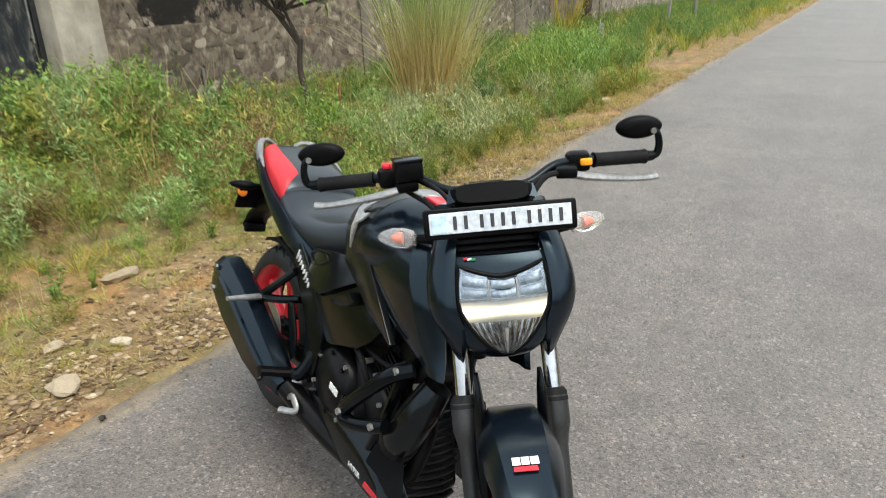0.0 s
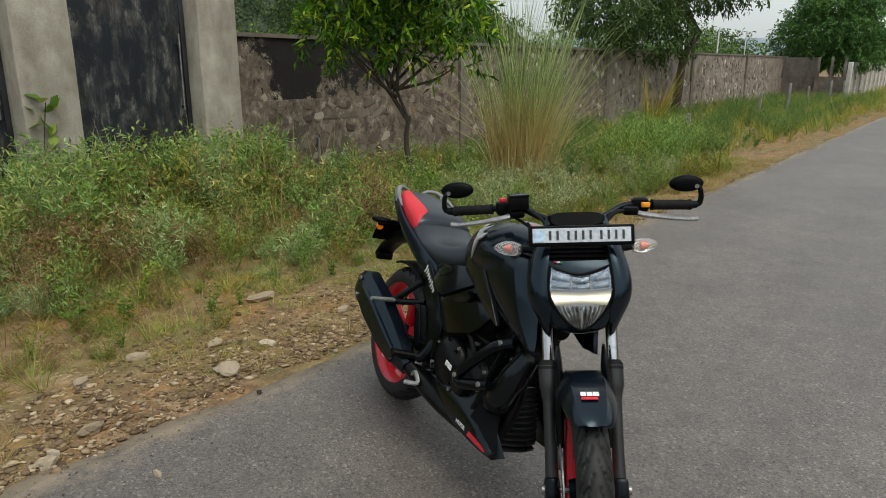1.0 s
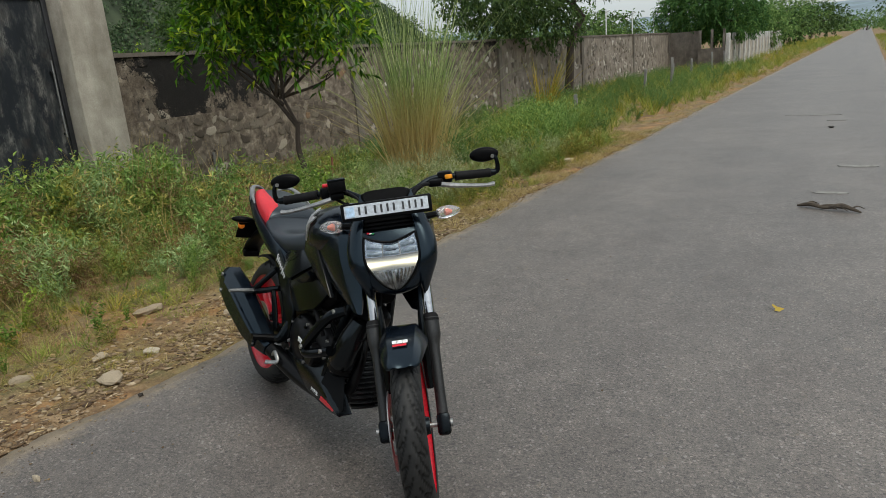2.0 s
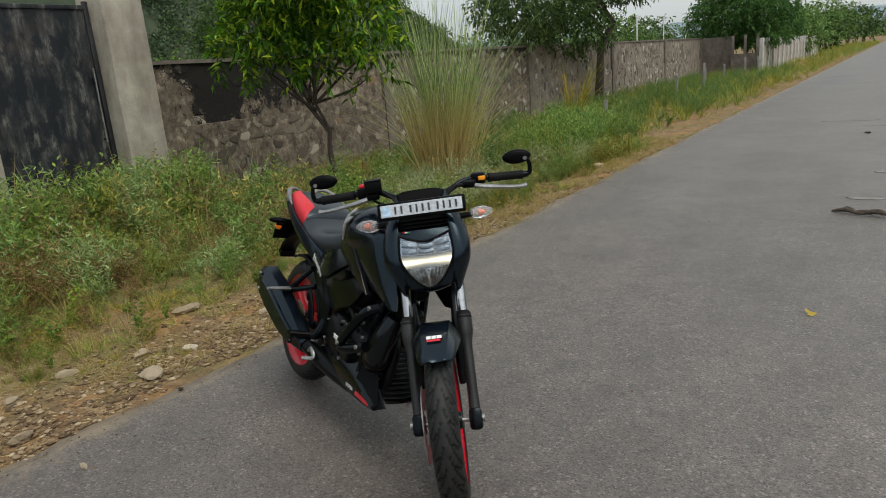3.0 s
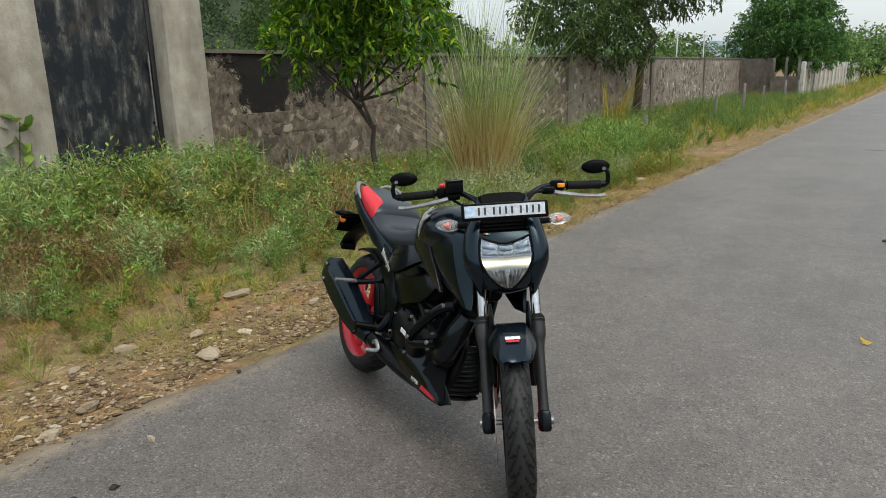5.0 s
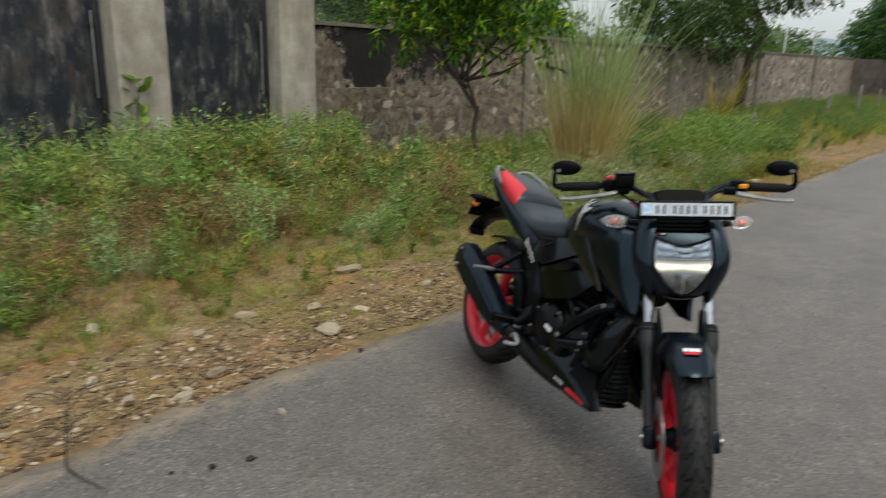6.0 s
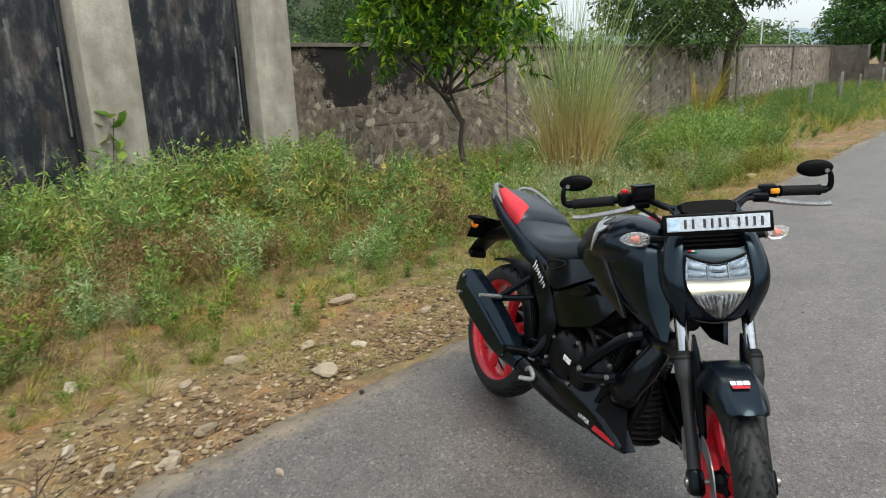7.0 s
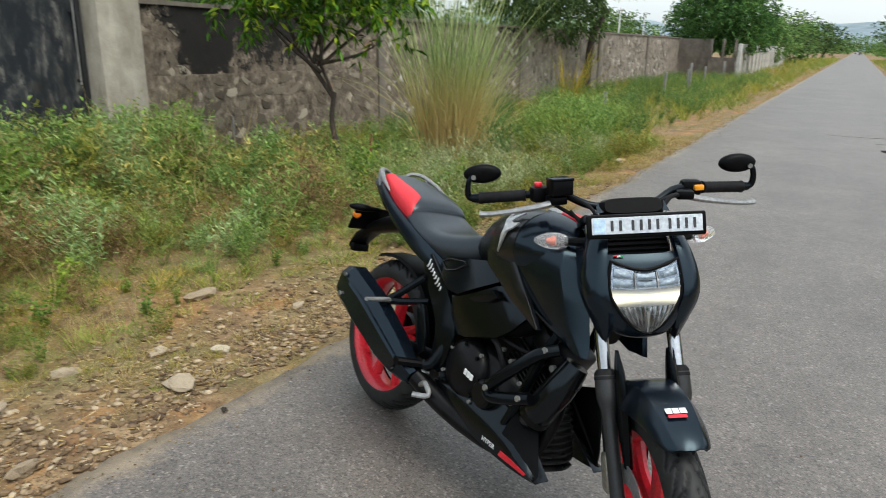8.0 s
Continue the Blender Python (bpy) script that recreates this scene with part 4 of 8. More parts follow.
NZ, NU = 18, 28
skin = lamp_skin(0.820, 0.868, -0.98, 0.98, 0.003, NZ, NU)
lit = part("lit_band", loft(skin, closed=False), M_GLOW, lamp, "glowing warm white light band", HEAD)
glow = []
for i in range(NZ + 1):
    for k in range(NU + 1):
        z, u = 0.820 + 0.048 * i / NZ, -0.98 + 1.96 * k / NU
        centre, wide = 0.846 - 0.002 * u * u, 0.0075 + 0.0035 * abs(u) ** 1.5
        glow.append(math.exp(-(((z - centre) / wide) ** 2)) * (1 - 0.25 * max(0.0, 0.3 - abs(u)) / 0.3) + 0.10 * math.exp(-(((z - centre) / (2.2 * wide)) ** 2)))
lit.data.attributes.new("glow", "FLOAT", "POINT").data.foreach_set("value", np.array(glow, dtype=np.float32))
ribs = [[lamp_surface(0.757 + 0.068 * i / 10, u, 0.0025 + 0.0045 * abs(math.sin(u * 17.5)) * (1 - 0.5 * abs(2 * i / 10 - 1))) for u in np.linspace(-0.93, 0.93, 90)] for i in range(11)]
part("lower_reflector", loft(ribs, closed=False), M_RIB, lamp, "ribbed bright reflector lit from above", HEAD)
part("reflector_divider", loft(lamp_skin(0.757, 0.812, -0.05, 0.05, 0.008, 6, 3), closed=False), M_SILVER, lamp, "", HEAD)
for z0, z1 in ((0.872, 0.887), (0.891, 0.908)):
    for u in (-0.62, 0.0, 0.62):
        rows = [[lamp_surface(z0 + (z1 - z0) * i / 5, u + 0.27 * k / 5, 0.002 + 0.007 * math.cos(k / 5 * 1.45) * math.cos((i / 2.5 - 1) * 1.3)) for k in range(-5, 6)] for i in range(6)]
        part("running_light", loft(rows, closed=False), M_REFLECT2, lamp, "pale blue running light lens", HEAD)
for u in (-0.31, 0.31):
    part("running_light_divider", loft(lamp_skin(0.870, 0.910, u - 0.022, u + 0.022, 0.0075, 4, 2), closed=False), M_SILVERPAINT, lamp, "", HEAD)
part("brow", loft(lamp_skin(0.866, 0.870, -0.97, 0.97, 0.006, 2, 14), closed=False), M_SILVERPAINT, lamp, "", HEAD)
bez = []
for i in range(15):
    z = 0.752 + 0.166 * i / 14
    bez.append(lamp_surface(z, -1, 0.003))
ring = bez + [lamp_surface(0.918, u, 0.003) for u in np.linspace(-1, 1, 13)[1:-1]] + [lamp_surface(0.918 - 0.166 * i / 14, 1, 0.003) for i in range(15)] + [lamp_surface(0.752, u, 0.003) for u in (0.5, 0, -0.5)]
part("bezel", tube(ring + [ring[0]], 0.005, 8, 1), M_PLASTIC, lamp, "", HEAD)
cover = part("lamp_cover", loft([[(x + 0.012 * (1 - (k / 15 * 2 - 1) ** 2), y, z) for k, (x, y, z) in enumerate(row)] for row in lamp_skin(0.752, 0.918, -1, 1, 0.006, 14)], closed=False), M_CLEAR, lamp, "clear lamp cover", HEAD)
cover.visible_shadow = False
for k, (mat, dy) in enumerate(((M_RED, 0.0), (M_WHITEMARK, -0.009), (surface("green_decal", (0.02, 0.25, 0.08), (0.03, 0.3, 0.1), bump=0), -0.018))):
    part("decal", box(0.004, 0.010, 0.005, Matrix.Translation((1.1715, -0.072 - dy * 0.9, 0.949 + 0.18 * dy)) @ Matrix.Rotation(radians(10), 4, "X"), 0.001, 1), mat, cowl, "", HEAD)

# plate with its holder
PL = HEAD @ Matrix.Translation((1.180, 0.004, 1.030)) @ Matrix.Rotation(radians(-14), 4, "Y")
plate = part("number_plate", box(0.012, 0.312, 0.062, None, 0.006), M_PLASTIC, bike, "white number plate in a black frame", PL)
part("plate_face", box(0.003, 0.288, 0.043, Matrix.Translation((0.0075, 0, 0.001)), 0.001, 1), M_PLATE, plate, "", PL)
part("plate_corner", box(0.002, 0.030, 0.036, Matrix.Translation((0.0095, -0.124, 0)), 0.0005, 1), M_PLATEBLUE, plate, "", PL)
for y in (-0.092, -0.070, -0.038, -0.0165, 0.005, 0.0265, 0.058, 0.0795, 0.101, 0.1225):
    part("character_bar", box(0.002, 0.0072, 0.027, Matrix.Translation((0.0098, y, 0.001)), 0.0005, 1), M_INK, plate, "", PL)

# instrument console behind the plate
dash = part("instrument_console", loft([superring(0, 0.092, -0.028, 0.026, 20, 4), superring(0.03, 0.098, -0.026, 0.034, 20, 4), superring(0.05, 0.085, -0.022, 0.030, 20, 4)]), M_PLASTIC, bike, "black instrument console", HEAD @ Matrix.Translation((1.045, 0, 1.046)) @ Matrix.Diagonal((0.9, 0.92, 0.8, 1)) @ Matrix.Rotation(radians(-24), 4, "Y"))
part("visor", loft([[(1.085, y, 1.045 + 0.012 * (1 - (y / 0.1) ** 2)) for y in np.linspace(-0.1, 0.1, 9)], [(1.06, y * 0.92, 1.070 + 0.008 * (1 - (y / 0.1) ** 2)) for y in np.linspace(-0.1, 0.1, 9)], [(1.055, y * 0.92, 1.068 + 0.008 * (1 - (y / 0.1) ** 2)) for y in np.linspace(-0.1, 0.1, 9)], [(1.078, y, 1.043 + 0.012 * (1 - (y / 0.1) ** 2)) for y in np.linspace(-0.1, 0.1, 9)]], closed=False), M_NAVY, dash, "", HEAD)


# turn signals
def signal(s, base, tip, m, lens_mat, label):
    base, tip = Vector(base), Vector(tip)
    ob = part("turn_signal", tube([base, base.lerp(tip, 0.42)], [0.013, 0.010], 10, 2), M_PLASTIC, bike, label, m)
    c, way = base.lerp(tip, 0.70), (tip - base).normalized()
    rows = []
    for t, r in ((-0.5, 0.008), (-0.42, 0.018), (-0.2, 0.024), (0.1, 0.023), (0.32, 0.016), (0.46, 0.008), (0.5, 0.002)):
        p = c + way * t * 0.098
        rows.append([p + Vector((math.cos(a) * r * 0.85, 0, math.sin(a) * r)) for a in (2 * math.pi * k / 12 for k in range(12))])
    lens = part("lens", loft(rows), lens_mat, ob, "", m)
    part("bulb", tube([c - way * 0.014, c - way * 0.004, c + way * 0.012], [0.010, 0.011, 0.005], 12, 1), M_REDORANGE, ob, "orange bulb", m)
    return lens


for s in (1, -1):
    ln = signal(s, (1.075, s * 0.125, 0.966), (1.024, s * 0.252, 0.966), HEAD, M_SIGNAL, "front turn signal with a clear lens and orange bulb")
    ln.visible_shadow = False

# handlebar and controls
bar = part("handlebar", tube([(0.875, 0.41, 1.066), (0.905, 0.27, 1.076), (0.94, 0.17, 1.080), (0.98, 0.09, 1.05), (0.985, 0, 1.045), (0.98, -0.09, 1.05), (0.94, -0.17, 1.080), (0.905, -0.27, 1.076), (0.875, -0.41, 1.066)], 0.0112, 14, 6), M_MATT, bike, "black handlebar turned to the right", HEAD)
part("bar_clamp", box(0.05, 0.09, 0.035, Matrix.Translation((0.985, 0, 1.045)), 0.008), M_MATT, bar, "", HEAD)
for s in (1, -1):
    g0, g1 = Vector((0.907, s * 0.262, 1.0755)), Vector((0.877, s * 0.395, 1.067))
    rows = [g0.lerp(g1, k / 16) for k in range(17)]
    part("grip", tube(rows, [0.0185] + [0.0172 if k % 2 else 0.0162 for k in range(1, 16)] + [0.0185], 14, 1), M_RUBBER, bar, "ribbed black rubber grip", HEAD)
    part("bar_end", tube([g1, g1 + Vector((-0.003, s * 0.022, 0))], [0.015, 0.012], 12, 1), M_MATT, bar, "", HEAD)
    part("switch_housing", box(0.052, 0.058, 0.046, Matrix.Translation((0.920, s * 0.222, 1.079)) @ Matrix.Rotation(radians(-8 * s), 4, "Z"), 0.012), M_PLASTIC, bar, "", HEAD)
    perch = part("lever_perch", box(0.055, 0.05, 0.026, Matrix.Translation((0.968, s * 0.185, 1.068)) @ Matrix.Rotation(radians(-12 * s), 4, "Z"), 0.008), M_PLASTIC, bar, "", HEAD)
    part("lever", tube([(0.978, s * 0.195, 1.062), (0.984, s * 0.235, 1.054), (0.970, s * 0.30, 1.042), (0.950, s * 0.37, 1.032), (0.943, s * 0.402, 1.033)], [0.013, 0.0125, 0.0105, 0.0095, 0.012], 10, 5, 0.75), M_SILVER, bar, "silver hand lever", HEAD)
    mir = part("mirror", loft([[(0.868 + x, s * (0.383 + 0.056 * ry * math.cos(a)), 1.138 + 0.028 * ry * math.sin(a)) for a in (2 * math.pi * k / 28 for k in range(28))]
                               for x, ry in ((-0.007, 0.94), (-0.004, 1.0), (0.003, 1.0), (0.010, 0.9), (0.015, 0.66), (0.017, 0.3))]), M_PLASTIC, bar, "oval bar-end mirror in a black shell", HEAD)
    part("mirror_glass", loft([[(0.868 + x, s * (0.383 + 0.051 * math.cos(a)), 1.138 + 0.025 * math.sin(a)) for a in (2 * math.pi * k / 28 for k in range(28))] for x in (-0.0085, -0.0065)]), M_MIRROR, mir, "", HEAD)
    part("mirror_arm", tube([(0.875, s * 0.402, 1.066), (0.875, s * 0.424, 1.071), (0.880, s * 0.429, 1.093), (0.882, s * 0.424, 1.122), (0.880, s * 0.412, 1.132)], [0.009, 0.010, 0.009, 0.008, 0.008], 10, 5), M_MATT, mir, "", HEAD)
    part("pivot_bolt", tube([(0.887, s * 0.412, 1.130), (0.894, s * 0.412, 1.130)], 0.007, 8, 1), M_STEEL, mir, "", HEAD)
part("reservoir", box(0.052, 0.062, 0.042, Matrix.Translation((0.982, -0.178, 1.105)) @ Matrix.Rotation(radians(12), 4, "Z"), 0.004), M_PLASTIC, bar, "black brake fluid reservoir", HEAD)
part("reservoir_cap", box(0.054, 0.064, 0.008, Matrix.Translation((0.982, -0.178, 1.129)) @ Matrix.Rotation(radians(12), 4, "Z"), 0.002), M_MATT, bar, "", HEAD)
part("kill_switch", box(0.022, 0.022, 0.016, Matrix.Translation((0.920, -0.228, 1.106)), 0.004), M_RED, bar, "red stop switch", HEAD)
part("side_switch", box(0.012, 0.028, 0.016, Matrix.Translation((0.950, 0.235, 1.082)), 0.003), M_YELLOW, bar, "amber yellow switch", HEAD)
part("clutch_cable", tube([(0.975, 0.16, 1.066), (1.02, 0.10, 1.06), (1.03, 0.06, 0.98), (0.98, 0.05, 0.88)], 0.0055, 8, 6), M_RUBBER, bar, "", HEAD)
part("throttle_cable", tube([(0.95, -0.20, 1.06), (0.99, -0.12, 1.01), (1.0, -0.06, 0.96), (0.93, -0.05, 0.93)], 0.0055, 8, 6), M_RUBBER, bar, "", HEAD)
part("wiring_loom", tube([(0.96, 0.19, 1.06), (1.01, 0.13, 1.07), (1.05, 0.08, 1.02), (1.05, 0.05, 0.92)], 0.007, 8, 6), M_RUBBER, bar, "", HEAD)
part("brake_line", tube([(0.975, -0.15, 1.08), (1.03, -0.10, 1.05), (1.06, -0.07, 0.98), (1.05, -0.05, 0.85), (1.08, -0.06, 0.74)], 0.005, 8, 6), M_RUBBER, bar, "", HEAD)

horn = part("horn", lathe([(0.001, -0.012), (0.03, -0.012), (0.036, 0.0), (0.030, 0.012), (0.001, 0.016)], 24), M_PLASTIC, bike, "round black horn", Matrix.Translation((1.055, -0.015, 0.69)) @ Matrix.Rotation(radians(90), 4, "Z"))
part("horn_bracket", tube([(1.05, 0.0, 0.70), (1.03, 0.01, 0.76), (1.03, 0, 0.82)], 0.008, 8, 3), M_MATT, horn)
part("lamp_bracket", box(0.03, 0.16, 0.012, Matrix.Translation((1.11, 0, 0.735)), 0.003, 1), M_MATT, bike, "", HEAD)

# tank
TANK = smooth_rows([(0.44, 0.070, 0.735, 0.800), (0.50, 0.092, 0.725, 0.862), (0.58, 0.138, 0.715, 0.930), (0.68, 0.184, 0.72, 0.966), (0.78, 0.198, 0.74, 0.975), (0.88, 0.182, 0.77, 0.960), (0.96, 0.135, 0.80, 0.922), (1.0, 0.085, 0.83, 0.88)], 4)
tank = part("fuel_tank", loft([superring(x, w, zb, zt, 24, 2.5, 0.25) for x, w, zb, zt in TANK]), M_MATT, bike, "matt black fuel tank", sharp=60)


def tank_point(x, deg, s, off=0.002):
    """A point of the tank's skin at x, deg degrees up from its flank."""
    w, zb, zt = (float(np.interp(x, [r[0] for r in TANK], [r[k] for r in TANK])) for k in (1, 2, 3))
    c, t = math.cos(radians(deg)), math.sin(radians(deg))
    return (x, s * ((w * c ** 0.8) * (1 - 0.25 * max(0.0, -t)) + off * c), (zb + zt) / 2 + (zt - zb) / 2 * math.copysign(abs(t) ** 0.8, t) + off * t)


def tank_skin(s, edge, off):
    """A shell over the tank's flank: edge(u) gives x from and to for u from the lower to the upper rim."""
    rows = []
    for k in range(15):
        u = k / 14
        x0, x1, deg = edge(u)
        rows.append([tank_point(x0 + (x1 - x0) * i / 8, deg, s, off) for i in range(9)] + [tank_point(x0 + (x1 - x0) * i / 8, deg, s, -0.004) for i in range(8, -1, -1)])
    return loft(rows)


both(lambda s: tank_skin(s, lambda u: (0.53 + 0.05 * u, 0.785 - 0.01 * u, -48 + 122 * u), 0.004), "knee_panel", M_KNEE, tank, "satin charcoal knee panel", sharp=30)
both(lambda s: tank_skin(s, lambda u: (0.790 + 0.008 * u, 0.965 - 0.03 * u, -20 + 92 * u), 0.012), "tank_shell", M_NAVY, tank, "glossy blue-black tank shell", sharp=30)
part("filler_cap", lathe([(0.001, 0), (0.047, 0), (0.047, 0.006), (0.040, 0.012), (0.020, 0.014), (0.001, 0.014)], 28), M_SILVER, tank, "silver filler cap", Matrix.Translation((0.752, 0, 0.972)) @ Matrix.Rotation(radians(90), 4, "X"))
part("tank_stripe", box(0.10, 0.075, 0.012, Matrix.Translation((0.845, -0.015, 0.972)) @ Matrix.Rotation(radians(8), 4, "Y"), 0.005), M_RED, tank, "red flash beside the filler cap")
part("tank_stripe", box(0.10, 0.012, 0.006, Matrix.Translation((0.90, -0.055, 0.955)) @ Matrix.Rotation(radians(8), 4, "Y"), 0.003), M_SILVERPAINT, tank)


def shroud(s):
    """The tank shroud: a broad blade with a folded front edge that ends in a point."""
    rows = []
    for z, xa, xb, xc, y, yf in smooth_rows([(0.915, 0.83, 0.935, 0.985, 0.160, 0.110), (0.885, 0.79, 0.955, 1.015, 0.182, 0.122), (0.83, 0.76, 0.965, 1.03, 0.185, 0.128), (0.76, 0.80, 0.99, 1.05, 0.172, 0.128), (0.70, 0.86, 1.015, 1.07, 0.160, 0.128), (0.66, 0.94, 1.045, 1.082, 0.150, 0.128), (0.625, 1.03, 1.075, 1.09, 0.142, 0.132)], 2):
        rows.append([(xa, s * (y - 0.025), z), (xa + 0.004, s * (y - 0.006), z), ((xa + xb) / 2, s * (y + 0.003), z), (xb - 0.004, s * y, z), (xb + 0.004, s * (y - 0.002), z), (xc, s * yf, z), (xc - 0.01, s * (yf - 0.010), z), (xb - 0.004, s * (y - 0.020), z), ((xa + xb) / 2, s * (y - 0.016), z)])
    return loft(rows)


for o in both(shroud, "tank_shroud", M_NAVY, tank, "blue-black tank shroud with a folded edge", sharp=25):
    pass


def fin(s):
    """The dark pointed infill between tank and side cover."""
    o = [(0.60, 0.845), (0.66, 0.885), (0.74, 0.86), (0.84, 0.75), (0.931, 0.652), (0.92, 0.648), (0.80, 0.70), (0.66, 0.775)]
    return slab(o, s * 0.150, s * 0.168, 0.004, lambda x, z: s * (0.012 if x > 0.64 else -0.02))


both(fin, "tank_infill", M_KNEE, tank)
for s in (1, -1):
    # the silver figure on the tank, as a plain branching shape
    bm = bmesh.new()
    ring = [tank_point(x + 0.004, a - 17, s, 0.010) for x, a in ((0.690, 68), (0.704, 58), (0.711, 50), (0.730, 56), (0.752, 64), (0.742, 53), (0.733, 46), (0.750, 43), (0.770, 46), (0.757, 36), (0.739, 32), (0.730, 21), (0.711, 10), (0.717, 26), (0.718, 36), (0.704, 47))]
    face = bm.faces.new([bm.verts.new((x, y + s * 0.001, z + 0.001)) for x, y, z in ring])
    bmesh.ops.triangulate(bm, faces=[face])
    ext = bmesh.ops.extrude_face_region(bm, geom=bm.faces[:])
    for q in ext["geom"]:
        if isinstance(q, bmesh.types.BMVert):
            q.co += Vector((0, s * 0.005, 0.003))
    part("tank_emblem", bm, M_EMBLEM, tank, "small silver tank emblem", smooth=False)

# seat
seat = part("rider_seat", loft([superring(x, w, zb, zt, 24, 3.6, 0.0) for x, w, zb, zt in smooth_rows([(0.515, 0.085, 0.735, 0.842), (0.47, 0.100, 0.705, 0.835), (0.40, 0.122, 0.692, 0.815), (0.31, 0.143, 0.695, 0.803), (0.22, 0.148, 0.712, 0.810), (0.14, 0.142, 0.742, 0.842), (0.10, 0.134, 0.762, 0.864)], 3)]), M_SEAT, bike, "grey black seat, dished for the rider", sharp=50)
pill = part("pillion_seat", loft([superring(x, w, zb, zt, 24, 3.6, 0.0) for x, w, zb, zt in smooth_rows([(0.13, 0.132, 0.765, 0.856), (0.10, 0.135, 0.775, 0.882), (0.02, 0.132, 0.805, 0.908), (-0.08, 0.118, 0.845, 0.928), (-0.17, 0.092, 0.872, 0.942), (-0.20, 0.065, 0.887, 0.936)], 3)]), M_SEAT, bike, "raised grey pillion seat with red flanks", sharp=50)


PILLION = smooth_rows([(0.13, 0.132, 0.765, 0.856), (0.10, 0.135, 0.775, 0.882), (0.02, 0.132, 0.805, 0.908), (-0.08, 0.118, 0.845, 0.928), (-0.17, 0.092, 0.872, 0.942), (-0.20, 0.065, 0.887, 0.936)], 3)


def red_flank(s):
    """A cover panel over the pillion's shoulder, widest in its middle."""
    rows = []
    for k, (x, w, zb, zt) in enumerate(PILLION[:-2]):
        u = k / (len(PILLION) - 3)
        hi = radians(8 + 66 * min(1.0, u / 0.32) ** 0.8 - 8 * max(0.0, u - 0.32)) if s < 0 else radians(-30 + 26 * min(1.0, u / 0.32) ** 0.8)
        zc, h, row, back = (zb + zt) / 2, (zt - zb) / 2, [], []
        for i in range(9):
            a = radians(-55) + (hi + radians(55)) * i / 8
            c, t = math.cos(a) ** (2 / 3.6), math.copysign(abs(math.sin(a)) ** (2 / 3.6), math.sin(a))
            wide = w * c
            row.append((x, s * (wide + 0.004 * c), zc + h * t + 0.004 * max(t, 0)))
            back.append((x, s * (wide - 0.006), zc + h * t - 0.006 * max(t, 0)))
        rows.append(row + back[::-1])
    return loft(rows)


both(red_flank, "red_flank", M_REDSEAT, pill, "red seat cover panel", sharp=60)


def tail_panel(s):
    rows = []
    for x, y, z0, z1 in smooth_rows([(0.40, 0.124, 0.662, 0.700), (0.33, 0.146, 0.668, 0.735), (0.24, 0.155, 0.690, 0.768), (0.12, 0.152, 0.735, 0.808), (0.0, 0.144, 0.785, 0.850), (-0.10, 0.131, 0.830, 0.892), (-0.19, 0.110, 0.875, 0.922)], 3):
        zm = (z0 + z1) / 2
        rows.append([(x, s * (y - 0.014), z0), (x, s * (y + 0.004), z0 + 0.010), (x, s * (y + 0.010), zm), (x, s * (y - 0.002), z1), (x, s * (y - 0.022), z1), (x, s * (y - 0.022), z0)])
    return loft(rows)


both(tail_panel, "tail_panel", M_NAVY, bike, "blue-black tail side panel", sharp=45)
for s in (1, -1):
    g = part("grab_rail", tube([(-0.03, s * 0.146, 0.886), (-0.075, s * 0.139, 0.906), (-0.12, s * 0.130, 0.926), (-0.185, s * 0.102, 0.950), (-0.215, s * 0.065, 0.950), (-0.215, s * 0.035, 0.935)], [0.003, 0.007, 0.010, 0.011, 0.010, 0.008], 10, 6, 0.8), M_SILVERPAINT, bike, "silver grey cast grab rail")
    part("rail_foot", tube([(-0.165, s * 0.115, 0.948), (-0.155, s * 0.117, 0.92), (-0.14, s * 0.120, 0.885)], [0.012, 0.014, 0.008], 10, 4, 0.6), M_SILVERPAINT, g)
part("tail_cowl", loft([superring(x, w, zb, zt, 16, 2.6) for x, w, zb, zt in ((-0.10, 0.095, 0.80, 0.90), (-0.20, 0.08, 0.835, 0.915), (-0.27, 0.05, 0.865, 0.915), (-0.29, 0.02, 0.88, 0.905))]), M_MATT, bike, "", sharp=50)
part("tail_lamp", loft([superring(x, w, zb, zt, 16, 2.6) for x, w, zb, zt in ((-0.24, 0.055, 0.86, 0.895), (-0.305, 0.04, 0.87, 0.9), (-0.315, 0.02, 0.875, 0.892))]), surface("dark_red_lens", (0.12, 0.004, 0.006), (0.2, 0.008, 0.01), 6, 60, 0.15, bump=0), bike, "dark red tail lamp")
holder = part("plate_holder", loft([superring(x, w, zb, zt, 12, 3.5) for x, w, zb, zt in ((-0.08, 0.05, 0.72, 0.80), (-0.20, 0.045, 0.69, 0.76), (-0.30, 0.04, 0.665, 0.72), (-0.40, 0.045, 0.60, 0.65), (-0.43, 0.05, 0.565, 0.60))]), M_PLASTIC, bike, "black rear plate holder", sharp=50)
part("rear_plate_back", box(0.012, 0.20, 0.115, Matrix.Translation((-0.325, -0.02, 0.72)) @ Matrix.Rotation(radians(25), 4, "Y"), 0.006), M_PLASTIC, holder)
part("reflector", tube([(-0.318, -0.105, 0.735), (-0.308, -0.105, 0.739)], [0.018, 0.016], 16, 1), M_ORANGE, holder, "round amber reflector")
part("lower_lug", box(0.03, 0.085, 0.035, Matrix.Translation((-0.40, -0.01, 0.575)), 0.008), M_PLASTIC, holder)
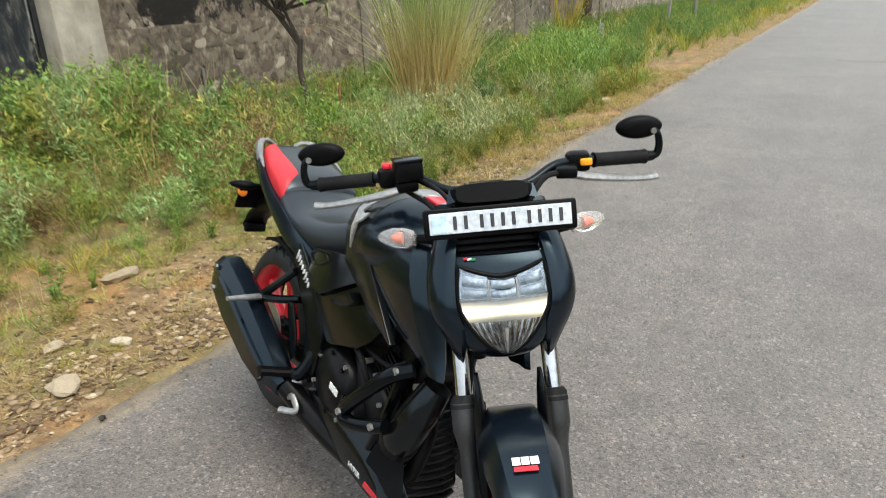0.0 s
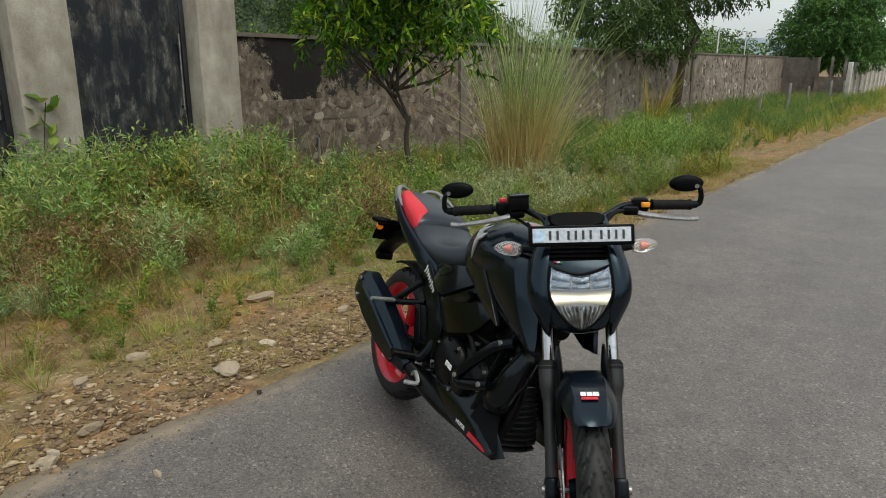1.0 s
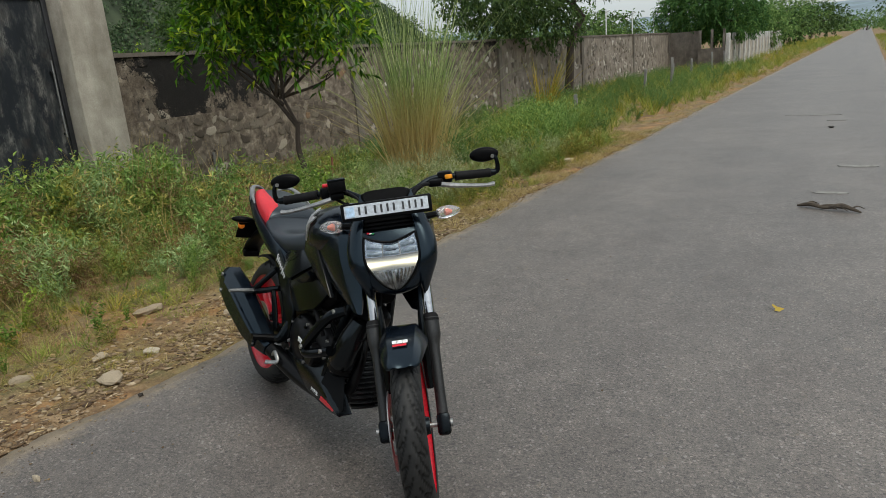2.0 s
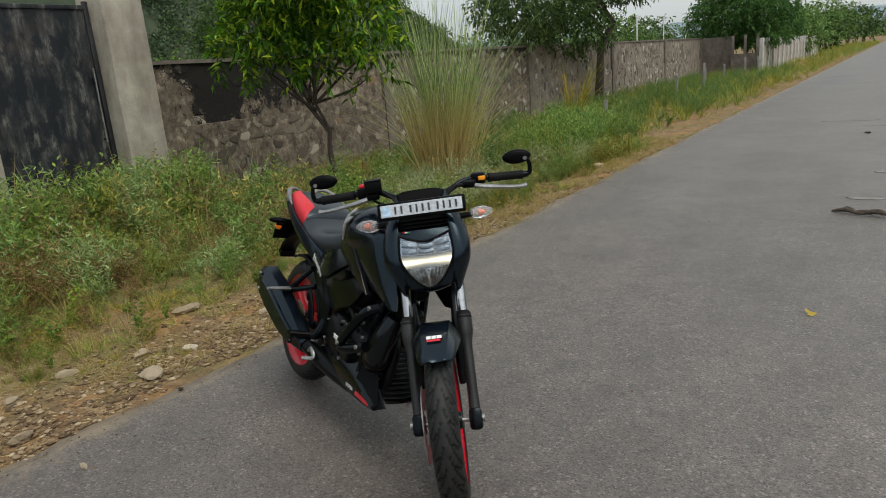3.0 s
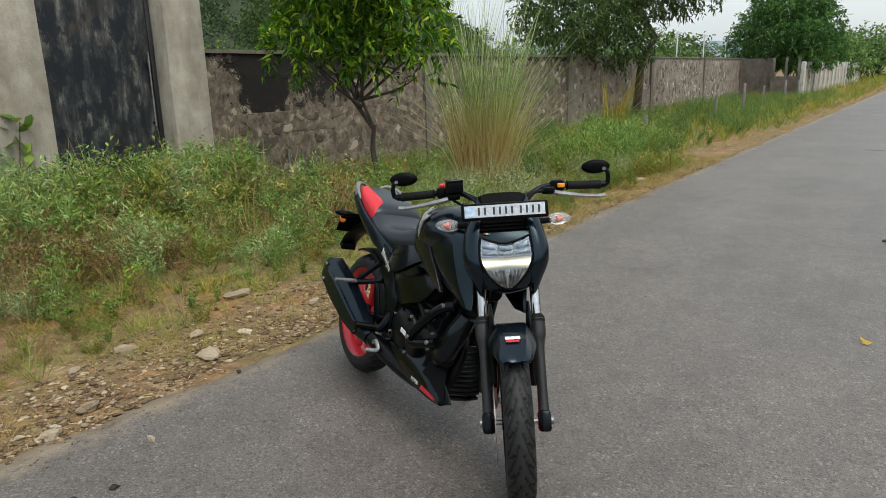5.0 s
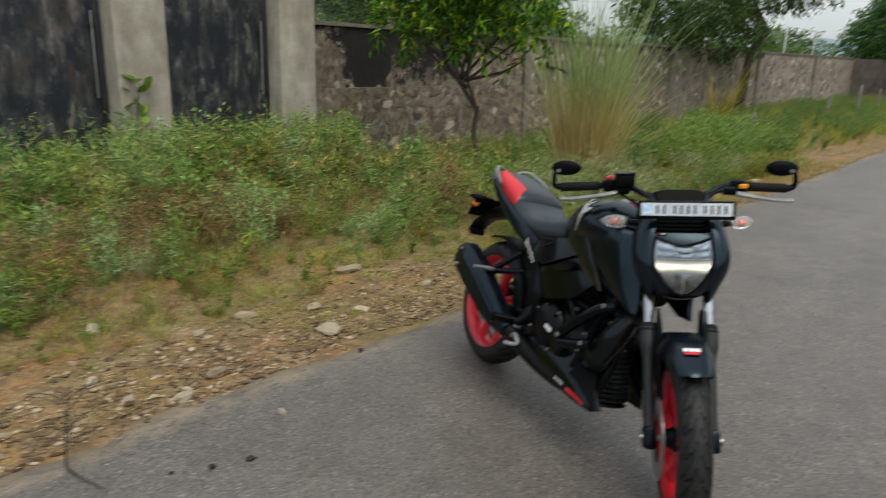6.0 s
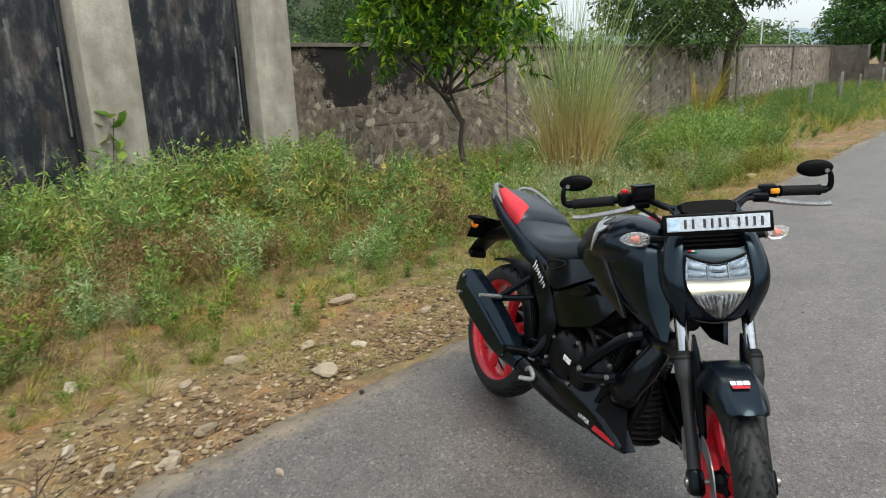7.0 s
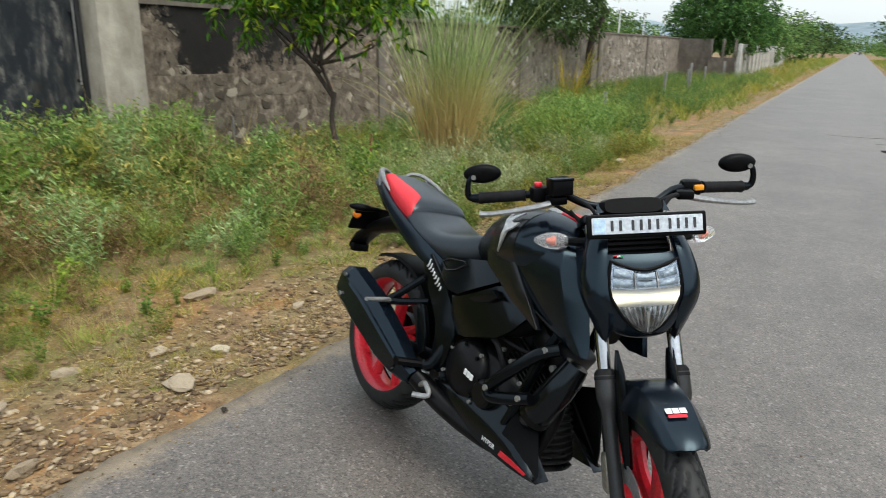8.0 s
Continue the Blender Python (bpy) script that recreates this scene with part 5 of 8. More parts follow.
for s in (1, -1):
    part("rear_signal", loft([[(x + 0.022 * math.cos(a) * r, s * y, 0.775 + 0.016 * math.sin(a) * r) for a in (2 * math.pi * k / 12 for k in range(12))] for y, x, r in ((0.05, -0.24, 0.6), (0.09, -0.245, 0.7), (0.10, -0.25, 1.0), (0.14, -0.262, 1.0), (0.165, -0.27, 0.6), (0.172, -0.275, 0.2))]), M_PLASTIC, holder, "black rear turn signal")


# side covers, frame, engine
def side_cover(s):
    """The backing of the air-box cover."""
    rows = []
    for x, z0, z1, y in smooth_rows([(0.375, 0.655, 0.705, 0.105), (0.44, 0.585, 0.720, 0.128), (0.54, 0.530, 0.745, 0.140), (0.64, 0.525, 0.765, 0.146), (0.73, 0.555, 0.755, 0.142), (0.80, 0.585, 0.72, 0.128), (0.84, 0.61, 0.68, 0.11)], 3):
        h = z1 - z0
        rows.append([(x, s * 0.07, z0), (x, s * (y - 0.025), z0), (x, s * (y - 0.004), z0 + 0.18 * h), (x, s * y, z0 + 0.5 * h), (x, s * (y - 0.014), z0 + 0.8 * h), (x, s * (y - 0.04), z1), (x, s * 0.07, z1)])
    return loft(rows)


for o in both(side_cover, "side_cover", M_PLASTIC, bike, "broad faceted satin black side cover", sharp=40):
    s = 1 if o.data.vertices[3].co.y > 0 else -1
    part("upper_panel", slab([(0.350, 0.700), (0.40, 0.735), (0.50, 0.752), (0.60, 0.772), (0.68, 0.788), (0.745, 0.775), (0.735, 0.748), (0.70, 0.728), (0.62, 0.682), (0.55, 0.640), (0.49, 0.640), (0.42, 0.664)], s * 0.142, s * 0.160, 0.005, lambda x, z, s=s: s * (0.22 * (0.70 - z) + 0.012 - 0.9 * (x - 0.57) ** 2)), M_COVER, o)
    part("lower_panel", slab([(0.50, 0.632), (0.55, 0.628), (0.62, 0.668), (0.70, 0.714), (0.75, 0.735), (0.80, 0.715), (0.845, 0.655), (0.80, 0.60), (0.74, 0.555), (0.60, 0.512), (0.545, 0.500), (0.515, 0.555)], s * 0.136, s * 0.154, 0.006, lambda x, z, s=s: s * (0.018 - 1.6 * (z - 0.62) ** 2 - 0.5 * (x - 0.62) ** 2)), M_COVER, o)
    part("scoop", slab([(0.585, 0.640), (0.655, 0.676), (0.715, 0.706), (0.745, 0.690), (0.70, 0.660), (0.635, 0.640)], s * 0.150, s * 0.176, 0.005, lambda x, z, s=s: s * (0.25 * (z - 0.66))), M_MATT, o)
    part("seam", tube([(x, s * (0.162 + 0.22 * (0.70 - z) + 0.012 - 0.9 * (x - 0.57) ** 2), z) for x, z in ((0.385, 0.712), (0.44, 0.735), (0.53, 0.748), (0.545, 0.740), (0.50, 0.712), (0.44, 0.694), (0.385, 0.712))], 0.0016, 6, 1), M_KNEE, o)


def heel_panel(s):
    o = [(0.275, 0.715), (0.335, 0.726), (0.43, 0.655), (0.525, 0.56), (0.548, 0.50), (0.535, 0.40), (0.505, 0.35), (0.455, 0.36), (0.455, 0.47), (0.435, 0.52), (0.355, 0.60), (0.30, 0.665)]
    return slab(o, s * 0.135, s * 0.152, 0.005, lambda x, z: s * 0.10 * (z - 0.62) * (1 if z < 0.62 else 0) * -0.3)


for o, s in zip(both(heel_panel, "frame_panel", M_MATT, bike, "flat black frame panel with a white script mark"), (1, -1)):
    for k, (tall, lean_) in enumerate(((0.034, 0.3), (0.026, 0.2), (0.018, 0.1), (0.016, 0.3), (0.017, 0.1), (0.030, 0.2), (0.017, 0.1), (0.016, 0.3))):
        x, z = 0.330 + 0.0130 * k, 0.690 - 0.0095 * k
        across, along = Vector((0.59, 0, 0.807)), Vector((0.807, 0, -0.59))
        a, b = Vector((x, s * 0.1535, z)) - across * tall * 0.5 + along * lean_ * 0.012, Vector((x, s * 0.1535, z)) + across * tall * 0.5 - along * lean_ * 0.012
        part("script_mark", tube([a, a.lerp(b, 0.5) + along * 0.004, b], [0.0040, 0.0048, 0.0032], 6, 3, 0.5), M_WHITEMARK, o, "white brushed script mark")

for s in (1, -1):
    part("frame_tube", tube([(0.99, s * 0.035, 0.86), (0.95, s * 0.07, 0.70), (0.90, s * 0.10, 0.55), (0.86, s * 0.12, 0.38), (0.80, s * 0.125, 0.28), (0.60, s * 0.125, 0.26), (0.50, s * 0.12, 0.34), (0.46, s * 0.12, 0.48), (0.44, s * 0.12, 0.62)], 0.017, 10, 4), M_MATT, bike)
    part("frame_spar", tube([(0.99, s * 0.04, 0.84), (0.85, s * 0.11, 0.74), (0.65, s * 0.13, 0.66), (0.47, s * 0.12, 0.60)], 0.018, 10, 4), M_MATT, bike)
    part("seat_rail", tube([(0.50, s * 0.11, 0.66), (0.30, s * 0.12, 0.70), (0.0, s * 0.11, 0.79), (-0.18, s * 0.09, 0.87)], 0.013, 10, 4), M_MATT, bike)
    part("swingarm_beam", tube([(0.49, s * 0.09, 0.36), (0.30, s * 0.105, 0.345), (0.10, s * 0.112, 0.318), (-0.03, s * 0.112, 0.307)], [0.030, 0.026, 0.024, 0.026], 10, 4, 1.35), M_MATT, bike, "black swingarm beam")
part("steering_head", tube([(1.06, 0, 0.80), (0.985, 0, 0.98)], 0.036, 16, 1), M_MATT, bike)
part("shock_spring", tube([(0.36 + 0.06 * t / 60 + 0.034 * math.cos(t * 0.63), 0.034 * math.sin(t * 0.63), 0.40 + 0.24 * t / 60) for t in range(61)], 0.006, 6, 1), M_MATT, bike)
part("shock_body", tube([(0.35, 0, 0.36), (0.42, 0, 0.66)], 0.02, 12, 1), M_MATT, bike)

# plain black boxes added so the gap behind the side covers stays dark
part("air_box_fill", box(0.46, 0.16, 0.36, Matrix.Translation((0.60, 0, 0.56)), 0.03), M_PLASTIC, bike)
part("battery_box_fill", box(0.16, 0.15, 0.24, Matrix.Translation((0.37, 0, 0.60)), 0.03), M_PLASTIC, bike)
engine = part("engine", loft([superring(x, w, zb, zt, 16, 4) for x, w, zb, zt in smooth_rows([(0.48, 0.085, 0.30, 0.46), (0.54, 0.115, 0.255, 0.50), (0.68, 0.125, 0.245, 0.52), (0.80, 0.115, 0.255, 0.47), (0.86, 0.085, 0.28, 0.42)], 2)]), M_ENGINE, bike, "black single cylinder engine", sharp=40)
part("clutch_cover", lathe([(0.001, -0.165), (0.058, -0.165), (0.070, -0.158), (0.088, -0.150), (0.100, -0.135), (0.104, -0.115)], 36), M_ENGINE, engine, "round black clutch cover", Matrix.Translation((0.62, 0, 0.405)))
part("clutch_cover", lathe([(0.001, 0.158), (0.060, 0.158), (0.085, 0.145), (0.092, 0.115)], 36), M_ENGINE, engine, "", Matrix.Translation((0.70, 0, 0.39)))
part("pump_cover", lathe([(0.001, -0.160), (0.036, -0.160), (0.044, -0.152), (0.048, -0.12)], 28), M_ENGINE, engine, "", Matrix.Translation((0.735, 0, 0.37)))
for k in range(8):
    a = 2 * math.pi * k / 8
    part("cover_bolt", tube([(0.62 + 0.090 * math.cos(a), -0.150, 0.405 + 0.090 * math.sin(a)), (0.62 + 0.090 * math.cos(a), -0.158, 0.405 + 0.090 * math.sin(a))], 0.0065, 6, 1), M_MATT, engine)
for k in range(3):
    part("maker_mark", box(0.013, 0.004, 0.019, Matrix.Translation((0.690 - 0.016 * k, -0.166, 0.408 + 0.003 * k)) @ Matrix.Rotation(radians(8), 4, "Y"), 0.0005, 1), M_WHITEMARK, engine, "white maker's mark")
CYL = Matrix.Translation((0.80, 0, 0.44)) @ Matrix.Rotation(radians(32), 4, "Y")
part("cylinder", box(0.13, 0.13, 0.22, Matrix.Translation((0, 0, 0.09)), 0.015), M_ENGINE, engine, "", CYL)
for k in range(7):
    part("cooling_fin", box(0.165, 0.175, 0.005, Matrix.Translation((0, 0, 0.015 + 0.016 * k)), 0.002, 1), M_ENGINE, engine, "", CYL)
part("cylinder_head", box(0.15, 0.16, 0.075, Matrix.Translation((0, 0, 0.165)), 0.018), M_ENGINE, engine, "", CYL)
part("head_bolt", tube([(0.07, -0.085, 0.16), (0.07, -0.097, 0.16)], 0.011, 6, 1), M_SILVER, engine, "", CYL)
part("throttle_body", tube([(0.62, -0.05, 0.60), (0.72, -0.055, 0.585), (0.80, -0.05, 0.57)], [0.03, 0.026, 0.03], 14, 3), M_SILVER, engine, "bare alloy throttle body")
part("fuel_line", tube([(0.66, -0.10, 0.58), (0.74, -0.12, 0.56), (0.84, -0.12, 0.555), (0.90, -0.10, 0.56)], 0.006, 8, 4), M_RUBBER, engine)
for x, z in ((0.665, 0.60), (0.705, 0.615), (0.675, 0.575), (0.75, 0.525), (0.80, 0.505)):
    part("clip", tube([(x, -0.105, z), (x, -0.124, z)], 0.008, 8, 1), M_SILVER, engine)
part("engine_guard", tube([(1.0, -0.15, 0.618), (0.965, -0.188, 0.592), (0.91, -0.207, 0.532), (0.85, -0.213, 0.468), (0.824, -0.214, 0.434), (0.838, -0.213, 0.415), (0.888, -0.205, 0.428), (0.965, -0.18, 0.458)], 0.019, 14, 6), M_MATT, bike, "black tubular engine guard")
for p in ((0.985, -0.186, 0.612), (0.835, -0.233, 0.440), (0.945, -0.205, 0.452)):
    part("guard_bolt", tube([p, (p[0], p[1] - 0.008, p[2])], 0.009, 6, 1), M_SILVER, bike)
part("guard_sleeve", tube([(1.035, -0.10, 0.585), (1.012, -0.12, 0.51), (0.965, -0.125, 0.42), (0.92, -0.115, 0.37)], [0.036, 0.047, 0.048, 0.036], 18, 5), M_COVER, bike, "smooth black air duct")
for k, (p, r) in enumerate((((1.020, -0.114, 0.535), 0.044), ((0.950, -0.124, 0.400), 0.050))):
    part("duct_clamp", tube([Vector(p) + Vector((0.006, 0.003, 0.010)), Vector(p) - Vector((0.006, -0.003, 0.010))], r, 20, 1), M_ENGINE, bike)
part("breather_hose", tube([(0.60, -0.10, 0.545), (0.66, -0.135, 0.56), (0.735, -0.14, 0.545), (0.775, -0.135, 0.50), (0.78, -0.12, 0.46)], 0.009, 10, 5), M_RUBBER, engine)
part("spark_lead", tube([(0.92, -0.08, 0.60), (0.89, -0.125, 0.575), (0.86, -0.12, 0.54), (0.845, -0.09, 0.52)], 0.0055, 8, 5), M_RUBBER, engine)
part("drain_bolt", tube([(0.80, -0.120, 0.285), (0.80, -0.134, 0.285)], 0.011, 6, 1), M_SILVER, engine)
for x, z in ((0.555, 0.46), (0.53, 0.37), (0.69, 0.325), (0.70, 0.485), (0.885, 0.47), (0.905, 0.43), (0.87, 0.40)):
    part("case_bolt", tube([(x, -0.148, z), (x, -0.158, z)], 0.0065, 6, 1), M_SILVERPAINT, engine)
# oil cooler with its fins between the belly panels
cooler = part("oil_cooler", box(0.05, 0.16, 0.20, Matrix.Translation((0.905, 0, 0.325)) @ Matrix.Rotation(radians(-24), 4, "Y"), 0.012), M_ENGINE, bike, "finned black oil cooler")
M_FIN = surface("satin_fin_edges", (0.006, 0.0062, 0.0068), (0.014, 0.0145, 0.0155), 12, 140, 0.3, 0.0, 0.05, 0.001, spec=0.45)
for k in range(12):
    z, x, w = 0.226 + 0.0175 * k, 0.972 - 0.0078 * k, 0.094 - 0.0012 * abs(k - 8) ** 1.5
    rows = [[(x - 0.040, w * u, z + 0.012), (x + 0.016 * (1 - u * u), w * u, z + 0.003), (x + 0.018 * (1 - u * u), w * u, z - 0.001), (x + 0.012 * (1 - u * u), w * u, z - 0.004), (x - 0.040, w * u, z + 0.004)] for u in np.linspace(-1, 1, 11)]
    part("fin", loft(rows), M_FIN, cooler)


def belly(s):
    """A pointed panel, creased along its length: the upper facet leans in, the lower one stands."""
    rows = []
    for x, z0, zc, z1 in smooth_rows([(0.50, 0.315, 0.325, 0.335), (0.56, 0.28, 0.325, 0.36), (0.64, 0.25, 0.312, 0.378), (0.72, 0.232, 0.30, 0.378), (0.80, 0.222, 0.29, 0.368), (0.88, 0.217, 0.275, 0.345), (0.95, 0.217, 0.255, 0.30), (1.01, 0.222, 0.236, 0.252), (1.035, 0.226, 0.229, 0.232)], 2):
        rows.append([(x, s * 0.128, z0 + 0.004), (x, s * 0.149, z0), (x, s * 0.156, zc), (x, s * 0.150, zc + 0.25 * (z1 - zc)), (x, s * 0.112, z1), (x, s * 0.098, z1 - 0.002), (x, s * 0.132, zc)])
    return loft(rows)


for o, s in zip(both(belly, "belly_panel", M_COVER, bike, "black belly panel with a white and red mark"), (1, -1)):
    if s > 0:
        part("side_plate", slab([(0.87, 0.36), (0.89, 0.45), (0.96, 0.475), (0.99, 0.40), (1.015, 0.28), (1.022, 0.232), (0.96, 0.255)], 0.118, 0.128, 0.004, lambda x, z: 0.05 * (1 - abs(z - 0.35) / 0.15) * 0.2), M_PLASTIC, o)
    part("front_web", loft([[(0.86, s * 0.150, 0.30), (0.865, s * 0.128, 0.35), (0.875, s * 0.095, 0.43), (0.865, s * 0.090, 0.43), (0.855, s * 0.12, 0.34)], [(0.95, s * 0.150, 0.26), (0.955, s * 0.130, 0.30), (0.955, s * 0.100, 0.35), (0.945, s * 0.095, 0.35), (0.945, s * 0.12, 0.29)], [(1.02, s * 0.147, 0.232), (1.022, s * 0.140, 0.236), (1.022, s * 0.132, 0.242), (1.016, s * 0.130, 0.240), (1.015, s * 0.138, 0.234)]]), M_PLASTIC, o)
tx = bpy.data.curves.new("tmp_text", "FONT")
tx.body, tx.size, tx.extrude, tx.align_x, tx.align_y = "HYPER", 0.021, 0.0008, "CENTER", "CENTER"
tob = bpy.data.objects.new("tmp_text", tx)
dg = bpy.context.evaluated_depsgraph_get()
scene.collection.objects.link(tob)
dg.update()
word = bpy.data.meshes.new_from_object(tob.evaluated_get(dg))
bpy.data.objects.remove(tob)
right_belly = o
bmt = bmesh.new()
bmt.from_mesh(word)
part("white_word", bmt, M_WHITEMARK, right_belly, "white word on the belly panel", Matrix.Translation((0.815, -0.1535, 0.246)) @ Matrix.Rotation(radians(3), 4, "Y") @ Matrix.Rotation(radians(90), 4, "X") @ Matrix.Rotation(radians(0), 4, "Z"), smooth=False)
part("red_mark", slab([(0.868, 0.232), (0.876, 0.250), (0.93, 0.247), (0.995, 0.238), (0.985, 0.228)], -0.149, -0.1555, 0.001), M_RED, right_belly, "red slashed mark")

# exhaust on the right side
header = part("exhaust_pipe", tube([(0.90, -0.02, 0.50), (0.96, -0.04, 0.42), (0.93, -0.07, 0.27), (0.82, -0.105, 0.225), (0.66, -0.13, 0.235), (0.54, -0.155, 0.265), (0.44, -0.19, 0.31)], [0.02, 0.02, 0.021, 0.024, 0.032, 0.036, 0.034], 14, 5), M_ENGINE, bike, "black exhaust pipe under the engine")


def muffler_ring(p, h, w, tilt):
    """An eight-sided muffler section round a point; h up and w across."""
    out = []
    for a, b in ((-0.5, -0.28), (-0.5, 0.25), (-0.25, 0.5), (0.22, 0.5), (0.5, 0.30), (0.5, -0.25), (0.28, -0.5), (-0.25, -0.5)):
        out.append((p[0] + b * h * math.sin(tilt), p[1] + a * w, p[2] + b * h * math.cos(tilt)))
    return out


mr = [((0.44, -0.192, 0.305), 0.070, 0.065, 0.45), ((0.385, -0.206, 0.326), 0.100, 0.085, 0.5), ((0.30, -0.215, 0.366), 0.146, 0.100, 0.5), ((0.12, -0.222, 0.446), 0.172, 0.108, 0.45), ((-0.025, -0.228, 0.500), 0.168, 0.104, 0.35), ((-0.068, -0.228, 0.511), 0.120, 0.086, 0.3)]
muf = part("muffler", loft([muffler_ring(*r) for r in mr]), M_NAVY, bike, "stubby matt black muffler", sharp=20)
part("heat_shield", loft([[(p[0] + b * h * math.sin(t), p[1] - w * 0.5 - 0.005 - 0.006 * (k in (1, 2)), p[2] + b * h * math.cos(t)) for k, b in enumerate((-0.30, -0.26, 0.24, 0.30))] + [(p[0] + b * h * math.sin(t), p[1] - w * 0.42, p[2] + b * h * math.cos(t)) for b in (0.30, -0.30)] for p, h, w, t in (mr[1], mr[2], mr[3], ((0.02, -0.226, 0.486), 0.142, 0.1, 0.37))]), M_NAVY, muf, "blue-black heat shield", sharp=20)
part("end_cap", loft([muffler_ring((-0.060, -0.228, 0.511), 0.085, 0.075, 0.3), muffler_ring((-0.088, -0.228, 0.521), 0.06, 0.055, 0.3)]), M_PLASTIC, muf)
for p in ((0.375, -0.252, 0.322), (-0.005, -0.280, 0.545), (-0.022, -0.280, 0.465)):
    part("bolt", tube([p, (p[0], p[1] - 0.007, p[2])], 0.009, 6, 1), M_STEEL, muf)


# foot rests, stand
for s in (1, -1):
    hanger = part("footrest_hanger", merged(tube([(0.320, s * 0.150, 0.632), (0.26, s * 0.185, 0.565), (0.205, s * 0.20, 0.515)], [0.013, 0.013, 0.016], 8, 3), tube([(0.375, s * 0.150, 0.560), (0.29, s * 0.185, 0.532), (0.205, s * 0.20, 0.510)], [0.013, 0.013, 0.016], 8, 3)), M_MATT, bike, "black forked pillion footrest hanger")
    part("pillion_footrest", tube([(0.208, s * 0.19, 0.512), (0.225, s * 0.25, 0.518), (0.240, s * 0.325, 0.522)], [0.014, 0.013, 0.010], 10, 3, 0.7), M_SILVER, hanger, "silver pillion footrest")
    rest = part("footrest_bracket", tube([(0.50, s * 0.14, 0.44), (0.485, s * 0.17, 0.37), (0.455, s * 0.185, 0.36)], [0.02, 0.022, 0.016], 10, 3), M_MATT, bike, "black rider footrest bracket")
    part("footrest", loft([[(0.455 - 0.035 * t + dx, s * (0.19 + 0.085 * t), 0.362 + dz) for dx, dz in ((-0.014, -0.010), (0.014, -0.010), (0.017, 0.004), (0.012, 0.011), (-0.012, 0.011), (-0.017, 0.004))] for t in (0, 0.1, 0.9, 1.0)]), M_PLASTIC, rest, "black rider footrest")
part("heel_guard", slab([(0.335, 0.545), (0.375, 0.55), (0.415, 0.47), (0.43, 0.40), (0.40, 0.375), (0.375, 0.44)], -0.165, -0.175, 0.004), M_MATT, bike, "black heel guard plate")
part("brake_pedal", tube([(0.47, -0.16, 0.335), (0.455, -0.185, 0.33), (0.475, -0.20, 0.295), (0.515, -0.205, 0.315), (0.545, -0.205, 0.285), (0.50, -0.235, 0.272)], [0.012, 0.012, 0.010, 0.010, 0.010, 0.011], 8, 4, 0.7), M_SILVER, bike, "bare silver brake pedal")
part("side_stand", tube([(0.54, 0.115, 0.27), (0.58, 0.20, 0.15), (0.61, 0.275, 0.062)], [0.013, 0.011, 0.012], 10, 3), M_MATT, bike, "black side stand")
part("stand_foot", box(0.07, 0.05, 0.008, Matrix.Translation((0.615, 0.285, 0.060)) @ Matrix.Rotation(radians(11), 4, "X"), 0.003, 1), M_MATT, bike)
part("chain_guard", slab([(0.42, 0.40), (0.05, 0.375), (-0.08, 0.345), (-0.08, 0.335), (0.42, 0.375)], 0.115, 0.12, 0.002), M_PLASTIC, bike)

HEADING = radians(-24.73)
bike.matrix_basis = Matrix.Translation((-1.212, 0.591, 0.0)) @ Matrix.Rotation(HEADING, 4, "Z") @ Matrix.Rotation(-LEAN, 4, "X")


# ---- plants and loose stones ----
rng = np.random.RandomState(7)
np.random.seed(11)


def gz(xy):
    return np.array([ground_z(float(x), float(y)) for x, y in xy])


def weed_template(stems, height, spread, leaves, leaf_len, leaf_wid, bushy=0.5, lift=1.1):
    """A weed: curved stems from one root, set with narrow leaves."""
    pieces = []
    for _ in range(stems):
        a, h = np.random.uniform(0, 2 * np.pi), height * np.random.uniform(0.6, 1.1)
        out = np.array([np.cos(a), np.sin(a), 0]) * spread * np.random.uniform(0.25, 1.0)
        t = np.sort(np.random.uniform(0.12, 1.0, leaves))
        pts = out[None] * (t ** 1.4)[:, None] + np.array([0, 0, 1.0])[None] * (h * (1 - 0.12 * t) * t)[:, None]
        pieces.append(blade_strips(np.zeros((1, 3)), (out + np.array([0, 0, h]))[None], np.hypot(h, np.linalg.norm(out)) * 0.95, 0.006, 0.1))
        ang = np.random.uniform(0, 2 * np.pi, leaves)
        way = np.stack([np.cos(ang), np.sin(ang), np.random.uniform(0.2, lift, leaves)], 1)
        k = 1.15 - bushy * t
        off = np.random.normal(size=(leaves, 3)) * 0.03 * spread / 0.25
        pieces.append(leaf_quads(pts + off * t[:, None], way, leaf_len * k * np.random.uniform(0.6, 1.3, leaves), leaf_wid * k, 0.1))
    return joined(pieces)


def tuft_template(blades, height, spread, width, bend=0.5):
    a = np.random.uniform(0, 2 * np.pi, blades)
    r = np.random.uniform(0, 1, blades)
    base = np.stack([np.cos(a) * r * spread * 0.25, np.sin(a) * r * spread * 0.25, np.zeros(blades)], 1)
    way = np.stack([np.cos(a) * r * spread / height, np.sin(a) * r * spread / height, np.ones(blades)], 1)
    return blade_strips(base, way, height * np.random.uniform(0.5, 1.1, blades), width, bend * np.random.uniform(0.1, 1.0, blades), True)


def spots(n, x0, x1, y0, y1, keep=None):
    p = np.stack([rng.uniform(x0, x1, n), rng.uniform(y0, y1, n)], 1)
    if keep is not None:
        p = p[[keep(float(x), float(y)) for x, y in p]]
    return p


